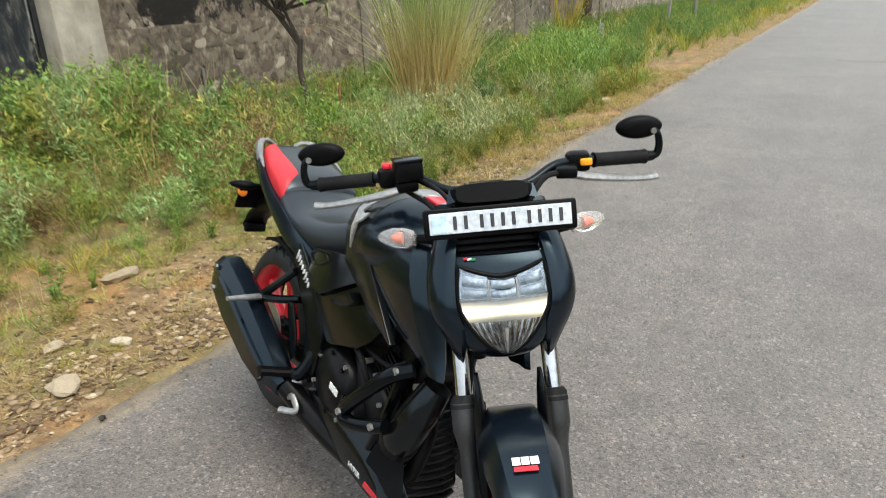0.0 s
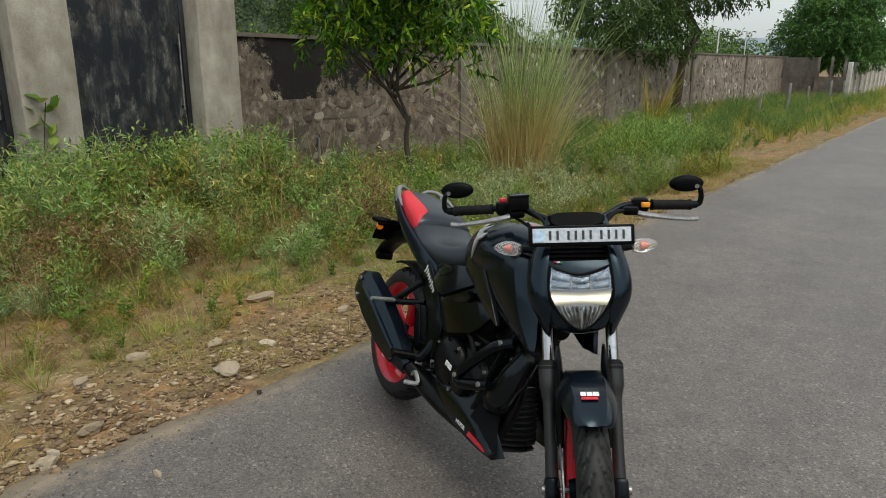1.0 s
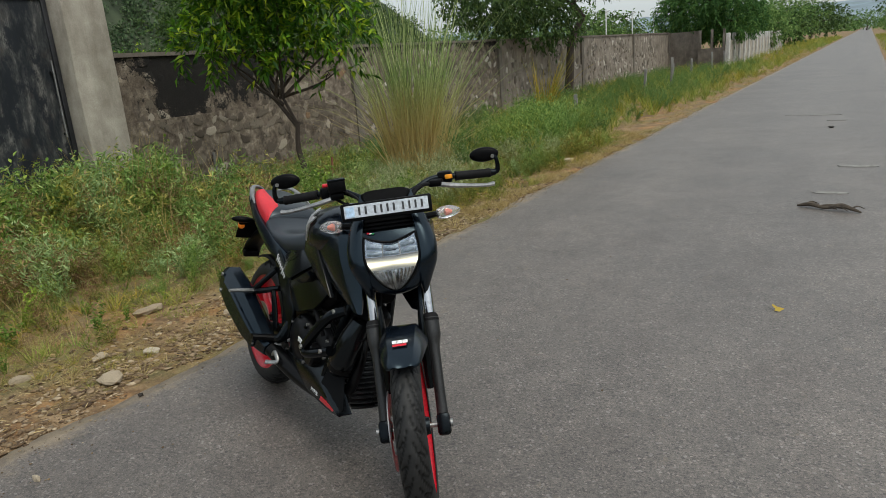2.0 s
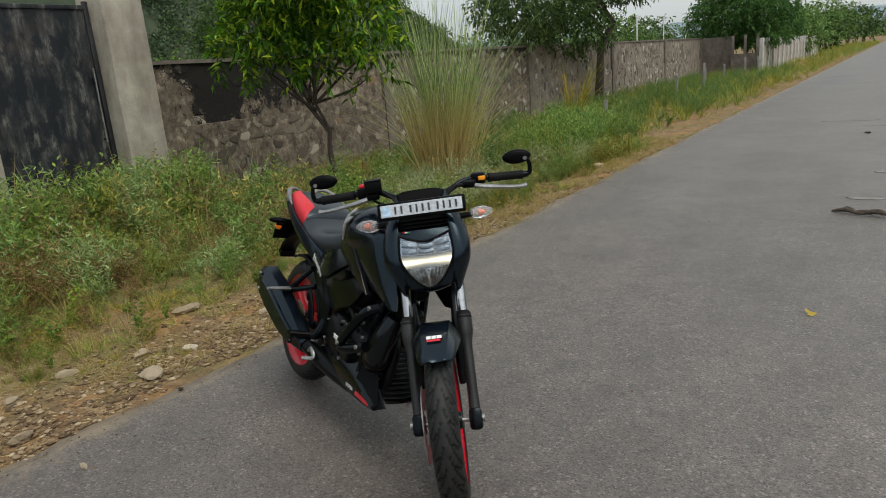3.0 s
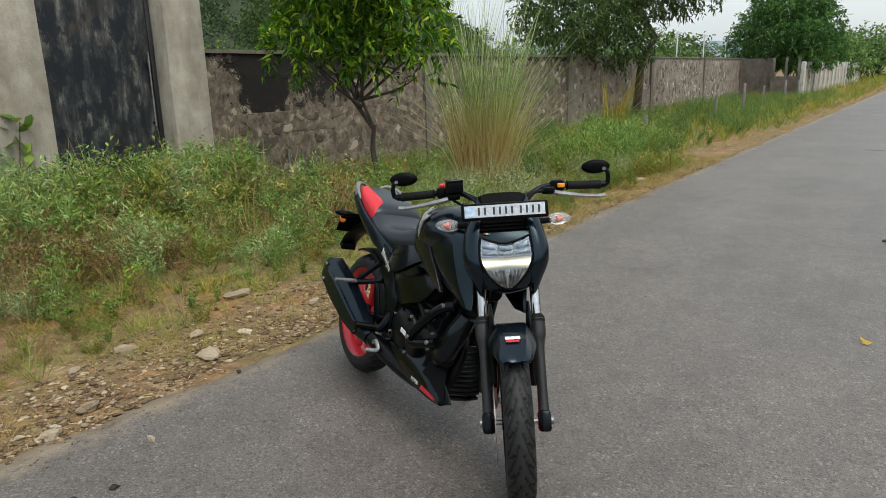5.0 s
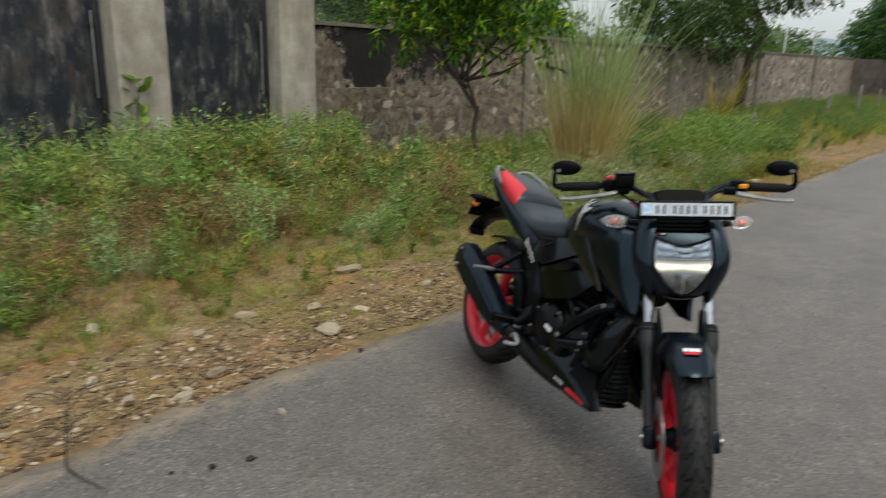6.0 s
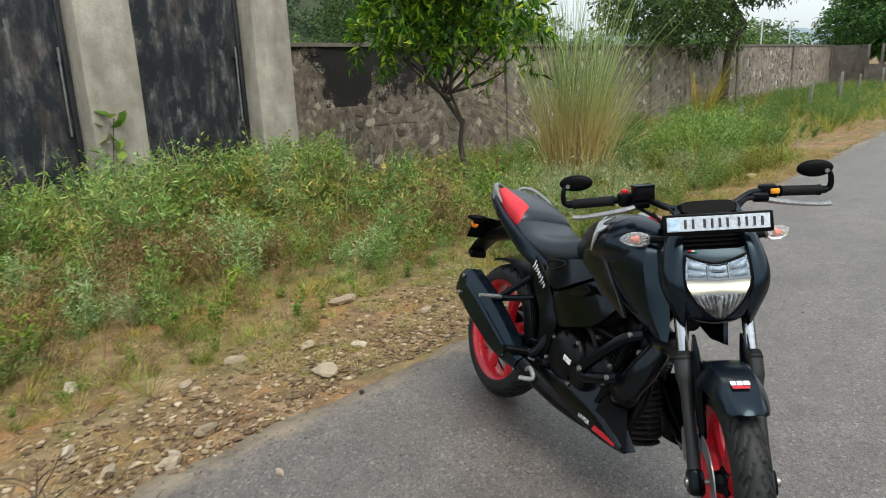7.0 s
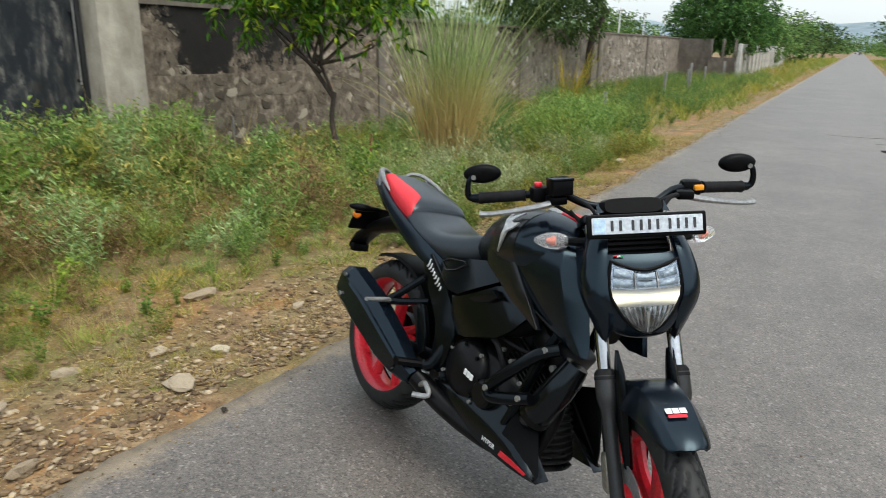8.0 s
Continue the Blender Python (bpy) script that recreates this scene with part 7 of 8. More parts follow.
# ---- trees ----
def grown_tree(name, base, trunk, limbs, crown, n_clusters, per, leaf_len, leaf_wid, mat, label, seed, bark_r, droop=0.5, twig=True):
    """trunk: points and radii; limbs: how many; crown: centre and radii of blobs that the leaf sprays fill."""
    r = np.random.RandomState(seed)
    g = new(name)
    tagged(g, label, "tree")
    b = Vector(base)
    pts = [b + Vector(p) for p in trunk]
    part("trunk", tube(pts, [bark_r * (1 - 0.45 * i / (len(pts) - 1)) for i in range(len(pts))], 10, 5), M_BARK, g, "grey-brown trunk")
    forks = []
    for k in range(limbs):
        c, rad = crown[k % len(crown)]
        tip = b + Vector(c) + Vector((r.uniform(-0.6, 0.6) * rad[0], r.uniform(-0.6, 0.6) * rad[1], r.uniform(-0.3, 0.5) * rad[2]))
        start = pts[-1].lerp(pts[-2], r.uniform(0, 0.25)) if k < 3 else forks[k % 3].lerp(pts[-1], r.uniform(0.0, 0.5))
        mid = start.lerp(tip, 0.45) + Vector((r.uniform(-1, 1), r.uniform(-1, 1), r.uniform(-0.2, 0.8))) * (tip - start).length * 0.13
        if k < 3:
            forks.append(mid)
        part("limb", tube([start, mid, tip], [bark_r * 0.5, bark_r * 0.3, bark_r * 0.08], 7, 5), M_BARK, g)
        for _ in range(2 if twig else 0):
            s0 = mid.lerp(tip, r.uniform(0.1, 0.7))
            e0 = s0 + Vector((r.uniform(-1, 1) * rad[0], r.uniform(-1, 1) * rad[1], r.uniform(-0.1, 0.6) * rad[2])) * 0.55
            part("twig", tube([s0, s0.lerp(e0, 0.5) + Vector((0, 0, 0.06)), e0], [bark_r * 0.18, bark_r * 0.12, bark_r * 0.04], 5, 3), M_BARK, g)
    vs = []
    sizes = np.array([rad[0] * rad[1] * rad[2] for _, rad in crown])
    share = (n_clusters * sizes / sizes.sum()).astype(int)
    for (c, rad), n in zip(crown, share):
        d = unit(r.normal(size=(n, 3))) * (r.uniform(0.25, 1.0, n) ** 0.45)[:, None]
        lump = np.array([1 + 0.28 * noise.noise((q[0] * 2.1 + seed, q[1] * 2.1, q[2] * 2.1)) for q in d])
        centre = np.array(b) + np.array(c) + d * np.array(rad) * lump[:, None]
        keep = np.array([noise.noise((q[0] * 1.6 / rad[0] * 2, q[1] * 1.6 / rad[1] * 2, q[2] * 1.6 / rad[2] * 2)) > -0.28 for q in centre])
        centre, d = centre[keep], d[keep]
        m = len(centre)
        w = unit(d + r.normal(size=(m, 3)) * 0.6)
        t = np.tile(np.linspace(0.1, 1, per), m)
        p = np.repeat(centre, per, 0) + np.repeat(w, per, 0) * (t * leaf_len * 2.2)[:, None] - np.array([0, 0, 1.0]) * (t ** 2 * leaf_len * droop)[:, None]
        lw = np.repeat(w, per, 0) * 0.7 + r.normal(size=(m * per, 3)) * 0.7 - np.array([0, 0, droop])
        vs.append(leaf_quads(p, lw, leaf_len * r.uniform(0.6, 1.25, m * per), leaf_wid, 0.15))
    v, f = joined(vs)
    np_thing("crown", v, f, mat, parent=g)
    return g


z1 = ground_z(-5.6, 5.75)
grown_tree("young_tree", (-5.6, 5.75, z1 - 0.05), [(0, 0, 0), (0.02, 0.02, 0.35), (-0.05, 0.0, 0.75), (-0.02, 0.03, 1.12)], 10,
           [((-0.95, -0.62, 2.25), (0.34, 0.34, 0.24)), ((-0.55, -0.35, 2.62), (0.5, 0.46, 0.34)), ((-0.12, -0.1, 2.3), (0.42, 0.42, 0.26)), ((0.42, 0.36, 2.62), (0.46, 0.46, 0.36)), ((-0.25, -0.15, 3.2), (0.85, 0.8, 0.5)), ((0.46, 0.5, 1.78), (0.2, 0.2, 0.11)), ((-0.05, -0.1, 1.98), (0.26, 0.26, 0.13)), ((0.62, 0.6, 2.25), (0.26, 0.26, 0.2))],
           900, 10, 0.15, 0.047, M_TREELEAF, "young leafy tree with bright green leaves before the stone wall", 5, 0.055, 0.25)
z2 = ground_z(-7.6, 21.6)
grown_tree("dark_tree", (-7.6, 21.6, z2 - 0.05), [(0, 0, 0), (0.05, 0.1, 1.0), (0.05, 0.35, 2.0), (0.3, 0.9, 2.8)], 9,
           [((0.5, 1.6, 4.5), (1.8, 2.1, 1.05)), ((-0.8, -2.4, 3.6), (1.8, 2.4, 1.5)), ((-0.5, -4.4, 3.5), (1.5, 1.8, 1.2)), ((0, 0, 5.2), (2.2, 2.6, 1.4)), ((-0.3, -1.4, 2.6), (1.2, 1.9, 0.8))],
           4200, 8, 0.16, 0.062, M_DARKLEAF, "spreading dark green tree leaning beside the wall", 9, 0.17, 0.3)
z3 = ground_z(-6.6, 41)
grown_tree("shade_tree", (-6.4, 41.0, z3 - 0.05), [(0, 0, 0), (0.1, 0, 1.2), (0.0, 0.1, 2.2)], 8,
           [((0, 0, 3.6), (2.6, 2.8, 1.8)), ((1.1, -0.6, 2.6), (1.7, 1.9, 1.2)), ((-1.4, 0.5, 3.0), (1.9, 2.0, 1.4)), ((0, 0, 5.2), (2.0, 2.2, 1.3))],
           5200, 8, 0.17, 0.08, M_SHADELEAF, "dense dark green shade tree over the low wall", 13, 0.16, 0.35)


def far_tree(x, y, h, w, mat, seed, label):
    z = ground_z(x, y)
    leaf = min(max(0.0048 * math.hypot(x, y), 0.09), 0.5)
    n = int(min(max(2.6 * w * h * 0.6 / (7 * 0.5 * leaf * leaf * 0.5), 350), 2600))
    return grown_tree("far_tree", (x, y, z - 0.1), [(0, 0, 0), (0.1, 0, h * 0.2), (0.0, 0.1, h * 0.38)], 4,
                      [((0, 0, h * 0.62), (w * 0.5, w * 0.5, h * 0.3)), ((w * 0.22, 0.3, h * 0.45), (w * 0.36, w * 0.36, h * 0.22)), ((-w * 0.22, -0.3, h * 0.52), (w * 0.36, w * 0.36, h * 0.24))],
                      n, 7, leaf, leaf * 0.5, mat, label, seed, 0.03 * h, 0.3, False)


for k, (x, y, h, w, mat) in enumerate(((-6.4, 62, 4.2, 5.5, M_MIDLEAF), (-8.5, 72, 5.0, 6.5, M_MIDLEAF), (-7.0, 84, 4.0, 5.5, M_DARKLEAF), (-9, 100, 6.5, 9, M_MIDLEAF), (-6.5, 122, 6, 9, M_DARKLEAF), (-12, 140, 8, 12, M_MIDLEAF),
                                       (7.5, 95, 6, 8, M_MIDLEAF), (8, 130, 8, 11, M_DARKLEAF), (0.5, 240, 6, 14, M_MIDLEAF), (-14, 220, 10, 18, M_DARKLEAF), (14, 210, 10, 17, M_DARKLEAF),
                                       (-16, 44, 4.6, 7, M_MIDLEAF), (-20, 58, 5, 8, M_DARKLEAF), (-14.5, 18, 4.2, 6.5, M_DARKLEAF), (-26, 80, 6, 11, M_DARKLEAF), (-30, 60, 5.5, 11, M_MIDLEAF), (-34, 110, 7, 14, M_MIDLEAF), (-13, 24, 3.2, 5.0, M_MIDLEAF))):
    far_tree(x, y, h, w, mat, 100 + k, "leafy green tree standing in the distance")

# the bush behind the wall, the dark tree over it and the wooded hill
far_tree(-12.2, 7.4, 2.9, 2.6, M_BUSHLEAF, 81, "rounded light green bush behind the stone wall")
far_tree(-10.9, 9.7, 5.0, 3.4, M_DARKLEAF, 78, "dark green tree behind the stone wall")
far_tree(-16.6, 11.3, 3.3, 2.6, M_TREELEAF, 77, "bright green bush behind the stone wall")


def hill_z(x, y):
    d = math.hypot((x + 150) / 75, (y - 85) / 130)
    return -2 + 46 * max(0.0, 1 - d * d) + 5 * noise.noise((x * 0.03, y * 0.03, 0)) * max(0, 1 - d)


hill = grid_mesh("hill", [-235 + 6 * i for i in range(29)], [-60 + 8 * i for i in range(38)], hill_z, surface("scrub_earth", (0.02, 0.034, 0.017), (0.05, 0.066, 0.033), 0.05, 0.6, 0.95, bump=0.3, depth=0.3))
tagged(hill, "low hill covered with green scrub", "hill", kind="structure")
def shrub_template(leaves, length):
    d = unit(np.random.normal(size=(leaves, 3)))
    lump = np.array([1 + 0.45 * noise.noise((q[0] * 1.8, q[1] * 1.8, q[2] * 1.8 + leaves)) for q in d])[:, None]
    return leaf_quads(d * np.random.uniform(0.35, 1.0, (leaves, 1)) ** 0.5 * lump * np.array([1, 1, 0.75]) + np.array([0, 0, 0.6]), np.random.normal(size=(leaves, 3)) + d, length, length * 0.55)


shrub = [shrub_template(80, 0.32) for _ in range(4)]
bush = [shrub_template(230, 0.17) for _ in range(4)]
fan, far = radians(90) + rng.uniform(radians(16), radians(60), 2700), 76 + 100 * rng.uniform(0, 1, 2700) ** 0.8
hp = np.stack([np.cos(fan) * far, np.sin(fan) * far], 1)
hz = np.array([hill_z(float(x), float(y)) for x, y in hp])
sel = hz > -0.5
v, f = scattered(shrub, np.column_stack([hp[sel], hz[sel]]), rng.uniform(0.6, 1.9, sel.sum()))
tagged(np_thing("scrub", v, f, foliage("hillside_scrub", [(0.0, (0.034, 0.066, 0.034)), (0.6, (0.062, 0.108, 0.052)), (1.0, (0.10, 0.15, 0.075))], [(0.7, 0.75, 0.8), (1, 1, 1), (1.2, 1.15, 1.0)], 0.06, shine=0.1)), "bushes covering the hillside", "bushes", kind="stuff")


def ridge_z(x, y):
    across = max(0.0, 1 - abs(y - 1500) / 420)
    return -3 + across * (52 + 46 * noise.noise((x * 0.0021, 3.0, 0)) + 16 * noise.noise((x * 0.009, 7.0, 0)) + 5 * noise.noise((x * 0.03, y * 0.03, 0)))


# distance haze is put into the mountains' pale blue base colour
ridge = grid_mesh("mountains", [-1500 + 25 * i for i in range(105)], [1080 + 60 * i for i in range(15)], ridge_z, surface("hazed_mountain_scrub", (0.15, 0.20, 0.23), (0.20, 0.26, 0.29), 0.004, 0.03, 0.95, bump=0))
tagged(ridge, "low mountains on the horizon, coloured blue-grey for haze", "mountains", kind="structure")
M_FIELD = foliage("field_scrub", [(0.0, (0.05, 0.12, 0.03)), (0.6, (0.11, 0.21, 0.05)), (1.0, (0.18, 0.29, 0.08))], [(0.65, 0.7, 0.7), (1, 1, 1), (1.25, 1.2, 0.9)], 0.3, shine=0.25)
gp = np.stack([rng.uniform(-70, -26, 380), rng.uniform(10, 130, 380)], 1)
v1 = scattered(bush, np.column_stack([gp, gz(gp) - 0.3]), rng.uniform(0.6, 1.4, 380))
gp = np.stack([rng.uniform(-26, -10, 150), rng.uniform(0, 60, 150)], 1)
v2 = scattered(bush, np.column_stack([gp, gz(gp) - 0.2]), rng.uniform(0.6, 1.1, 150))
v, f = joined([v1, v2])
tagged(np_thing("scrub_field", v, f, M_FIELD), "green scrub in the field behind the wall", "bushes", kind="stuff")
rp = np.concatenate([np.stack([rng.uniform(-260, 260, 500), rng.uniform(260, 420, 500)], 1), np.stack([rng.uniform(4.5, 60, 300), rng.uniform(40, 260, 300)], 1)])
v, f = scattered(shrub, np.column_stack([rp, gz(rp) - 0.3]), rng.uniform(2.0, 4.5, len(rp)) * np.where(rp[:, 1] > 259, 1.0, 0.5))
tagged(np_thing("scrub_horizon", v, f, M_FIELD), "green scrub far along the road", "bushes", kind="stuff")

# unseen bushes that close the place across the road and behind the walk, added to darken reflections
tp = np.concatenate([np.stack([rng.uniform(8.5, 14, 150), rng.uniform(-26, 34, 150)], 1), np.stack([rng.uniform(-14, 9, 60), rng.uniform(-30, -20, 60)], 1)])
v, f = scattered(bush, np.column_stack([tp, gz(tp) + rng.uniform(-0.4, 1.3, len(tp))]), rng.uniform(1.3, 2.3, len(tp)))
tagged(np_thing("unseen_thicket", v, f, M_DARKLEAF), "unseen dark green bushes added across the road to darken reflections", "bushes", kind="stuff")

# slim white lamp posts behind the wall
M_WHITEPOST = surface("white_painted_post", (0.6, 0.6, 0.6), (0.75, 0.75, 0.75), 6, 60, 0.6, bump=0)
for x, y, h in ((-11, 31.5, 3.1), (-11, 36.5, 3.5), (-11, 41.5, 3.5), (-11, 46.5, 3.6), (-11, 26.5, 2.9)):
    o = part("boundary_post", merged(tube([(0, 0, -0.2), (0, 0, h - 0.25), (0.05, 0, h - 0.1), (0.22, 0, h)], 0.035, 8, 3)), M_WHITEPOST)
    o.matrix_basis = pose(x, y, ground_z(x, y))
    tagged(o, "slim white post with a bent top behind the wall", "post", "white posts")


# ---- stones on the shoulder ----
M_STONE = stone_material("pale_limestone", [(0.0, (0.075, 0.043, 0.022)), (0.4, (0.175, 0.115, 0.06)), (0.8, (0.31, 0.225, 0.135)), (1.0, (0.50, 0.405, 0.28))])


M_PALESTONE = stone_material("pale_broken_stone", [(0.0, (0.29, 0.225, 0.15)), (0.6, (0.40, 0.33, 0.235)), (1.0, (0.54, 0.47, 0.37))])


def stone_mesh(seed, flat=0.55, sub=1):
    bm = bmesh.new()
    bmesh.ops.create_icosphere(bm, subdivisions=sub, radius=0.5)
    for v in bm.verts:
        q = v.co * 1.7 + Vector((seed * 3.1, seed, 0))
        v.co *= 1 + 0.6 * noise.noise(q) + 0.42 * noise.noise(q * 2.7)
        v.co.z *= flat
        v.co.y *= 0.62 + 0.3 * (seed % 3) / 2
    return bm


def stone_np(seed):
    bm = stone_mesh(seed, 0.3 + 0.03 * (seed % 3))
    bm.verts.ensure_lookup_table()
    bmesh.ops.triangulate(bm, faces=bm.faces[:])
    v = np.array([tuple(q.co) for q in bm.verts])
    f = np.array([[q.index for q in fa.verts] for fa in bm.faces])
    bm.free()
    return v, f


pebbles = [stone_np(k) for k in range(7)]
n = 44000
x = ROAD_L + 0.05 - np.abs(rng.normal(0, 0.50, n)) - rng.uniform(0, 0.12, n)
y = rng.uniform(-5, 9, n)
dens = np.array([noise.noise((float(a) * 1.2, float(b) * 1.2, 14)) for a, b in zip(x, y)])
sel = (dens > -0.32) & (x > -3.4) & ((y < 4.5) | (rng.uniform(0, 1, n) < 0.35))
xy = np.stack([x[sel], y[sel]], 1)
size = 0.006 + 0.046 * rng.uniform(0, 1, len(xy)) ** 5.5
chip = [(np.array([(0.5, 0.1, 0), (-0.5, -0.08, 0.02), (0.06, 0.36, 0.03), (-0.1, -0.4, 0), (0.1, -0.05, 0.26), (0, 0, -0.2)]) * np.array([1, 0.75 + 0.12 * k, 0.8 + 0.15 * k]), np.array([(0, 2, 4), (2, 1, 4), (1, 3, 4), (3, 0, 4), (2, 0, 5), (1, 2, 5), (3, 1, 5), (0, 3, 5)])) for k in range(4)]
at, fine = np.column_stack([xy, gz(xy) + size * 0.12]), size < 0.013
v, f = joined([scattered(chip, at[fine], size[fine] * 1.15, 0.3), scattered(pebbles, at[~fine], size[~fine], 0.3)])
tagged(np_thing("gravel", v, f, M_STONE), "pale gravel and broken stones on the shoulder", "gravel", kind="stuff")
n = 3600
xy = np.stack([ROAD_L - 0.06 + np.abs(np.where(rng.uniform(0, 1, n) < 0.12, rng.normal(0, 0.7, n), rng.normal(0, 0.13, n))), rng.uniform(-4, 16, n)], 1)
size = rng.uniform(0.004, 0.014, n)
v, f = scattered(pebbles, np.column_stack([xy, size * 0.15]), size, 0.3)
tagged(np_thing("grit", v, f, M_STONE), "loose grit on the asphalt", "gravel", kind="stuff")
for k, (x, y, s, fl) in enumerate(((-2.95, 1.12, 0.24, 0.36), (-1.88, -0.68, 0.10, 0.7), (-1.46, -0.46, 0.045, 0.8), (-2.66, 0.10, 0.15, 0.4), (-2.06, 0.26, 0.19, 0.35), (-2.35, -0.9, 0.11, 0.5), (-2.0, -0.45, 0.13, 0.5), (-2.55, -0.25, 0.10, 0.5), (-2.75, -1.3, 0.12, 0.5),
                                (-2.2, 0.62, 0.10, 0.5), (-2.45, 0.45, 0.12, 0.5), (-2.1, -1.35, 0.10, 0.5), (-2.3, 1.3, 0.11, 0.5), (-3.1, -0.6, 0.13, 0.5), (-2.2, 7.4, 0.2, 0.5), (-2.05, -0.85, 0.07, 0.7), (-1.95, -0.63, 0.06, 0.8))):
    o = part("stone", stone_mesh(40 + k, fl, 2), M_PALESTONE, smooth=False)
    o.matrix_basis = pose(x, y, (ground_z(x, y) if x < ROAD_L else 0.0) + s * fl * 0.25, 0, 0, rng.uniform(0, 360)) @ Matrix.Diagonal((s * 0.86, s * 0.6, s * 0.8, 1))
    tagged(o, "pale broken stone lying on the gravel" if x < ROAD_L else "small pale stone lying on the asphalt", "stone", "loose stones")

# small things on the road
M_DUNG = surface("dark_dry_dung", (0.016, 0.013, 0.01), (0.04, 0.032, 0.024), 30, 120, 0.95, bump=0.5)
for k, (x, y, s) in enumerate(((-1.31, -0.87, 0.030), (-1.255, -0.74, 0.034), (-1.38, -0.99, 0.018), (-1.72, 0.2, 0.03))):
    o = part("dung_lump", stone_mesh(70 + k, 0.6, 2), M_DUNG)
    o.matrix_basis = pose(x, y, s * 0.18, 0, 0, 40 * k) @ Matrix.Scale(s, 4)
    tagged(o, "small dark dung lump on the asphalt", "dung", "dung lumps")
lv, lf = leaf_quads(np.array([[0, 0, 0.004], [0.01, 0.005, 0.008]]), np.array([[1.0, 0.3, 0.2], [-0.5, 1.0, 0.3]]), 0.055, 0.032)
o = np_thing("fallen_leaf", lv, lf, foliage("yellow_leaf", [(0.0, (0.42, 0.30, 0.05)), (1.0, (0.52, 0.38, 0.08))], shine=0.2))
o.matrix_basis = pose(0.91, 2.32, 0.003)
tagged(o, "yellow fallen leaf on the asphalt", "leaf")
M_TWIG = surface("dark_dead_wood", (0.03, 0.022, 0.016), (0.09, 0.07, 0.05), 20, 80, 0.9, bump=0.4)
br = new("fallen_branch")
tagged(br, "dark dead branch lying on the road", "branch")
part("bark_piece", tube([(0.82, 4.98, 0.012), (0.93, 4.94, 0.035), (1.03, 4.87, 0.022), (1.16, 4.86, 0.045), (1.3, 4.78, 0.014)], [0.010, 0.028, 0.014, 0.030, 0.008], 8, 4, 0.8), M_TWIG, br)
for k, (x, y, s) in enumerate(((0.88, 4.97, 1), (1.1, 4.86, -1), (1.22, 4.83, 1), (1.02, 4.9, -1))):
    part("splinter", tube([(x, y, 0.02), (x + 0.05, y + 0.04 * s, 0.045), (x + 0.11, y + 0.07 * s, 0.015)], [0.009, 0.006, 0.002], 6, 3), M_TWIG, br)
part("side_twig", tube([(0.98, 4.92, 0.02), (1.08, 4.95, 0.03), (1.2, 4.94, 0.012)], [0.012, 0.010, 0.004], 6, 3), M_TWIG, br)
o = part("dark_clod", stone_mesh(91, 0.35, 2), M_DUNG)
o.matrix_basis = pose(0.85, 10.6, 0.01) @ Matrix.Scale(0.09, 4)
tagged(o, "dark flat clod lying on the road", "clod")
th = new("thorn_twig")
tagged(th, "dry forked thorn twig standing at the road's edge", "twig")
b0 = Vector((-1.74, -1.22, 0.0))
part("stem", tube([b0, b0 + Vector((-0.02, 0.02, 0.12)), b0 + Vector((-0.01, 0.05, 0.28))], [0.0045, 0.0035, 0.0015], 6, 3), M_TWIG, th)
part("root_end", tube([b0, b0 + Vector((0.10, -0.02, 0.008)), b0 + Vector((0.29, 0.02, 0.006))], [0.006, 0.004, 0.002], 6, 4), M_TWIG, th)
for k in range(9):
    s0 = b0 + Vector((-0.015, 0.02 + 0.003 * k, 0.05 + 0.022 * k))
    a = k * 2.4
    part("twig", tube([s0, s0 + Vector((math.cos(a) * 0.06, math.sin(a) * 0.06, 0.05)), s0 + Vector((math.cos(a + 0.3) * 0.13, math.sin(a + 0.3) * 0.13, 0.08))], [0.003, 0.002, 0.001], 5, 3), M_TWIG, th)
# worn white marks on the road farther along
M_WORNPAINT = surface("worn_white_road_paint", (0.14, 0.134, 0.122), (0.29, 0.28, 0.26), 14, 60, 0.85, bump=0.3)
for k, (x, y, w, d) in enumerate(((1.05, 5.6, 0.3, 0.10), (1.25, 7.1, 0.4, 0.14), (0.5, 12.5, 0.9, 0.12), (0.9, 11.6, 0.3, 0.1))):
    pts = [(x + w / 2 * math.cos(a) * (1 + 0.35 * noise.noise((k, a * 2, 0))), y + d / 2 * math.sin(a) * (1 + 0.5 * noise.noise((k, a * 3, 5))), 0.0055) for a in (2 * math.pi * i / 18 for i in range(18))]
    bm = bmesh.new()
    top = [bm.verts.new(q) for q in pts]
    bm.faces.new(top)
    bmesh.ops.extrude_face_region(bm, geom=bm.faces[:])
    for q in top:
        q.co.z -= 0.006
    tagged(part("road_mark", bm, M_WORNPAINT, smooth=False), "faint worn white mark on the asphalt", "road mark", kind="structure")
# iron rod by the tree, and the vine on the pillar
o = part("iron_rod", tube([(0, 0, -0.1), (0.01, 0, 0.55)], 0.014, 8, 1), surface("rusty_iron", (0.16, 0.06, 0.035), (0.28, 0.11, 0.06), 20, 90, 0.85, bump=0.3))
o.matrix_basis = pose(-4.75, 5.35, ground_z(-4.75, 5.35), 0, 3, 0)
tagged(o, "thin rusty iron rod standing in the weeds", "rod")
o = part("drain_pipe", tube([(WALL_X + 0.03, 6.37, -0.4), (WALL_X + 0.03, 6.36, 0.28)], 0.022, 10, 1), M_POSTGREY)
tagged(o, "short grey pipe standing against the wall", "pipe")
vb = np.array([[WALL_X + 0.14, 2.02, 0.62 + 0.035 * k] for k in range(14)]) + rng.normal(size=(14, 3)) * np.array([0.02, 0.07, 0.03])
vv, vf = leaf_quads(vb, rng.normal(size=(14, 3)) + np.array([0.6, 0, 0.2]), 0.19, 0.13)
vine = new("climbing_plant")
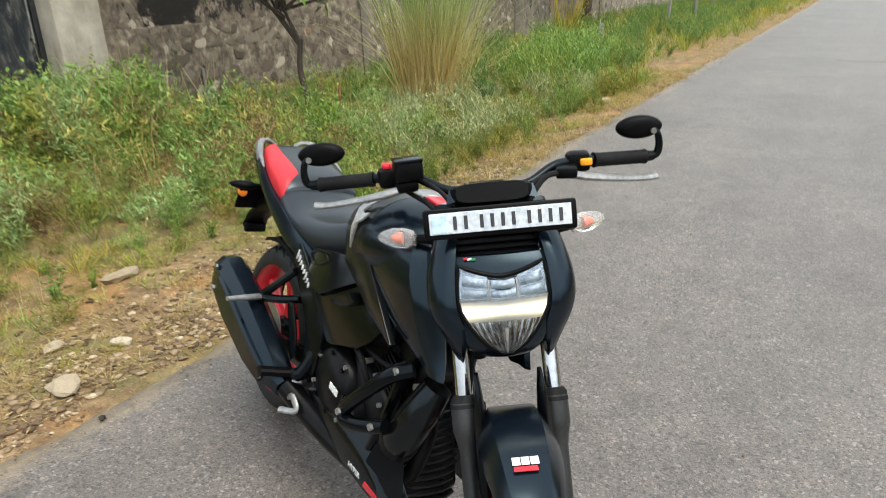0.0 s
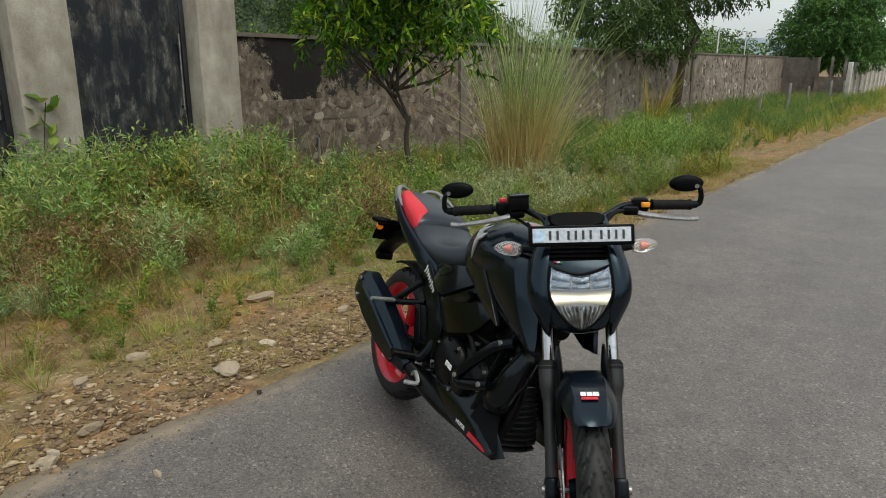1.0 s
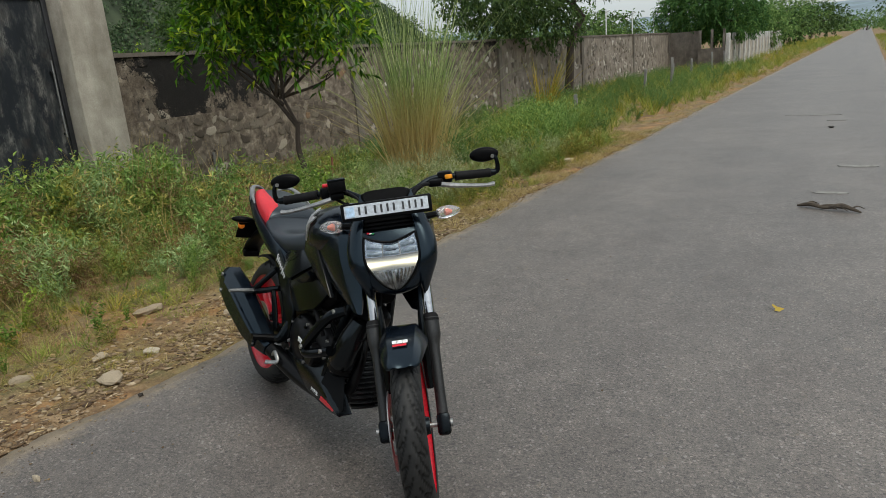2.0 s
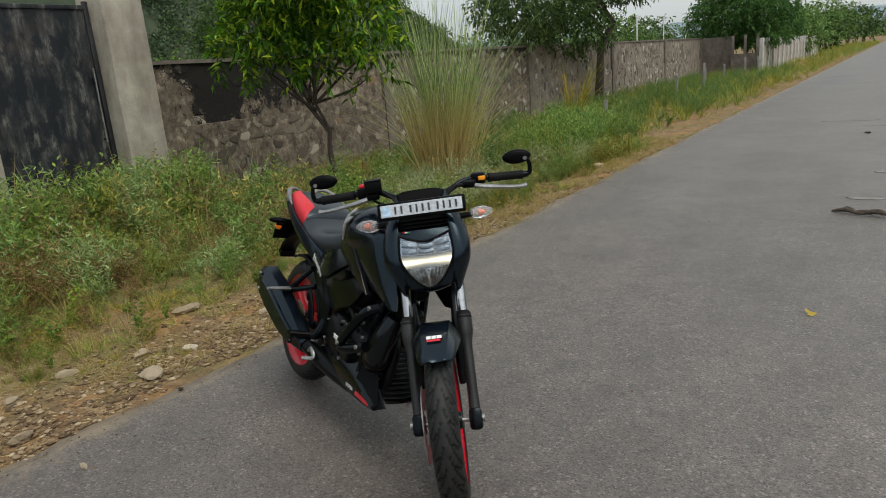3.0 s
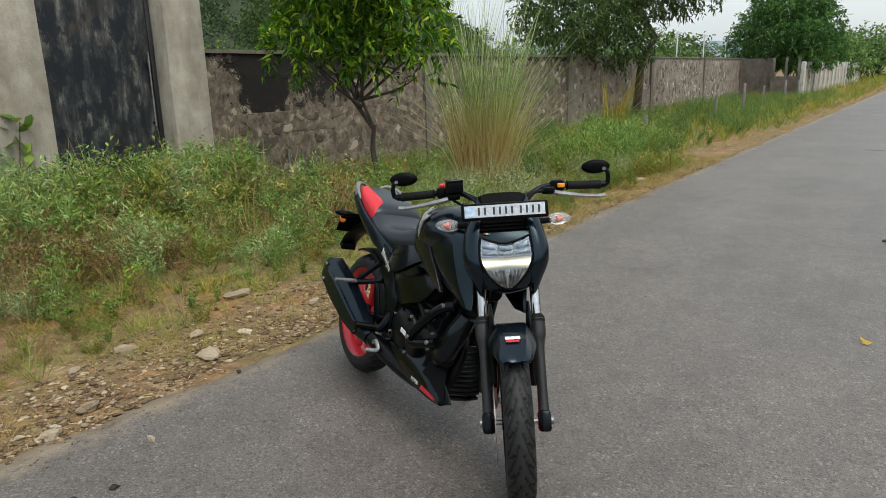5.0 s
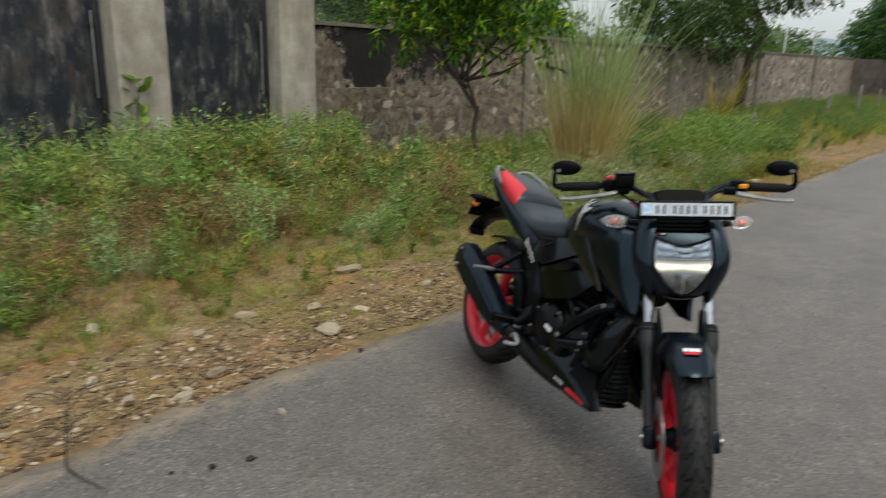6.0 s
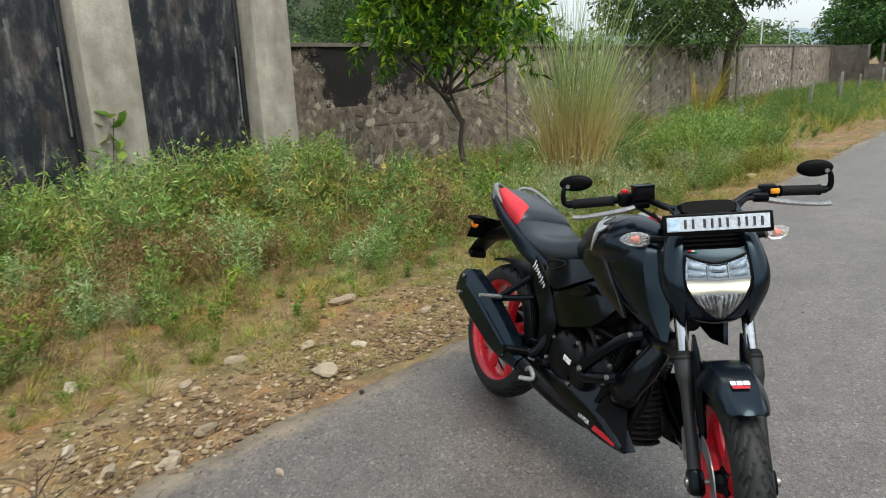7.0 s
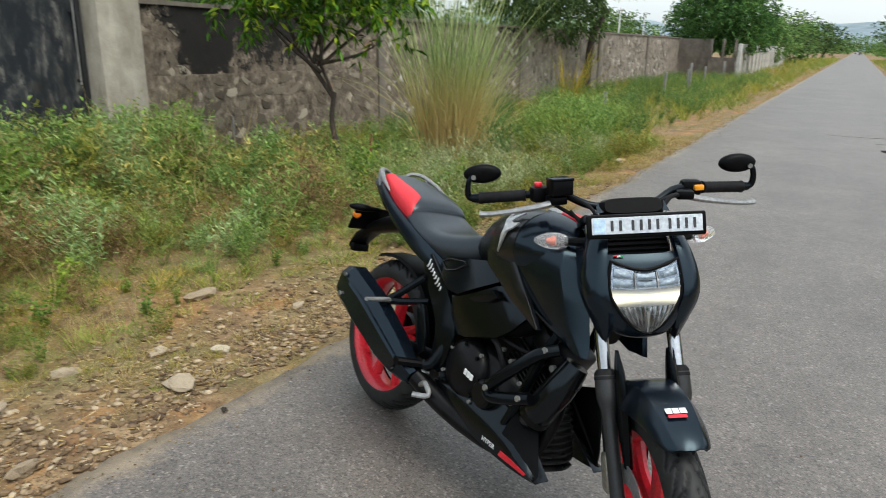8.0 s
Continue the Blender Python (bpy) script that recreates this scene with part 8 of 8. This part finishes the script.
tagged(vine, "small green plant growing up the gate pillar", "plant")
np_thing("foliage", vv, vf, M_BROADLEAF, parent=vine, tone=np.full(len(vv), 0.6))
part("stem", tube([(WALL_X + 0.15, 1.95, -0.2), (WALL_X + 0.13, 1.93, 0.4), (WALL_X + 0.14, 2.02, 1.05)], 0.006, 6, 4), M_TWIG, vine)


# ---- stones of the wall, as pieces ----
def facing_stone(seed):
    """A flat irregular stone set in the wall's face, seen towards +x."""
    bm = bmesh.new()
    r = np.random.RandomState(seed)
    k = r.randint(6, 10)
    rad = [0.5 * (0.5 + 0.7 * r.uniform()) for _ in range(k)]
    back = [bm.verts.new((-0.5, rad[i] * math.cos(2 * math.pi * i / k), rad[i] * math.sin(2 * math.pi * i / k))) for i in range(k)]
    front = [bm.verts.new((0.5 + 0.25 * r.uniform(-1, 1), 0.8 * rad[i] * math.cos(2 * math.pi * i / k), 0.8 * rad[i] * math.sin(2 * math.pi * i / k))) for i in range(k)]
    mid = bm.verts.new((0.66, 0.1 * r.uniform(-1, 1), 0.1 * r.uniform(-1, 1)))
    for i in range(k):
        bm.faces.new((back[i], back[(i + 1) % k], front[(i + 1) % k], front[i]))
        bm.faces.new((front[i], front[(i + 1) % k], mid))
    bmesh.ops.recalc_face_normals(bm, faces=bm.faces)
    me = bpy.data.meshes.new("stone")
    bm.to_mesh(me)
    bm.free()
    me.materials.append(M_WALLSTONE)
    return me


stone_meshes = [facing_stone(k) for k in range(14)]
made, row = 0, 0
z = -0.32
while z < 1.86:
    h = random.uniform(0.11, 0.24)
    y = 4.95 + random.uniform(0, 0.2)
    while y < 10.4:
        w = random.choice((0.13, 0.16, 0.2, 0.26, 0.36)) * random.uniform(0.85, 1.15)
        blocked = any(abs(y - q) < 0.28 for q in PIERS) or (5.6 < y < 7.3 and z > 0.8 and random.random() < 0.75)
        if not blocked and random.random() < 0.8 and made < 300:
            o = new("stone", random.choice(stone_meshes))
            o.parent = wall
            upper = z + h / 2 > 0.93
            o.matrix_basis = pose(WALL_X - (0.045 if upper else 0.0) + 0.007, y + w / 2, z + h / 2, random.uniform(-40, 40), 0, 0) @ Matrix.Diagonal((random.uniform(0.002, 0.005), w * 1.1, h * random.uniform(0.7, 1.15), 1))
            made += 1
        y += w + 0.02
    z += h + 0.015
# the stones of the farther span, joined
M_PALERUBBLE = stone_material("pale_wall_rubble", [(0.0, (0.10, 0.08, 0.062)), (0.5, (0.21, 0.18, 0.145)), (0.8, (0.36, 0.32, 0.27)), (1.0, (0.52, 0.48, 0.42))])
fs = []
for _ in range(760):
    me = random.choice(stone_meshes)
    y, z, w = random.uniform(10.75, 36.0), random.uniform(-0.2, 1.8), random.uniform(0.14, 0.32)
    if any(abs(y - q) < 0.26 for q in PIERS):
        continue
    t = pose(WALL_X - (0.045 if z > 0.93 else 0.0) + 0.006, y, z, random.uniform(0, 360)) @ Matrix.Diagonal((0.014, w, w * 0.7, 1))
    tri = [[q for q in f.vertices] for f in me.polygons]
    pts = np.array([tuple(t @ q.co) for q in me.vertices])
    fs.append((pts, np.array([t3 for f in tri for t3 in ([f] if len(f) == 3 else [[f[0], f[1], f[2]], [f[0], f[2], f[3]]])])))
v, f = joined(fs)
tagged(np_thing("wall_rubble", v, f, M_PALERUBBLE, parent=wall), kind="stuff")
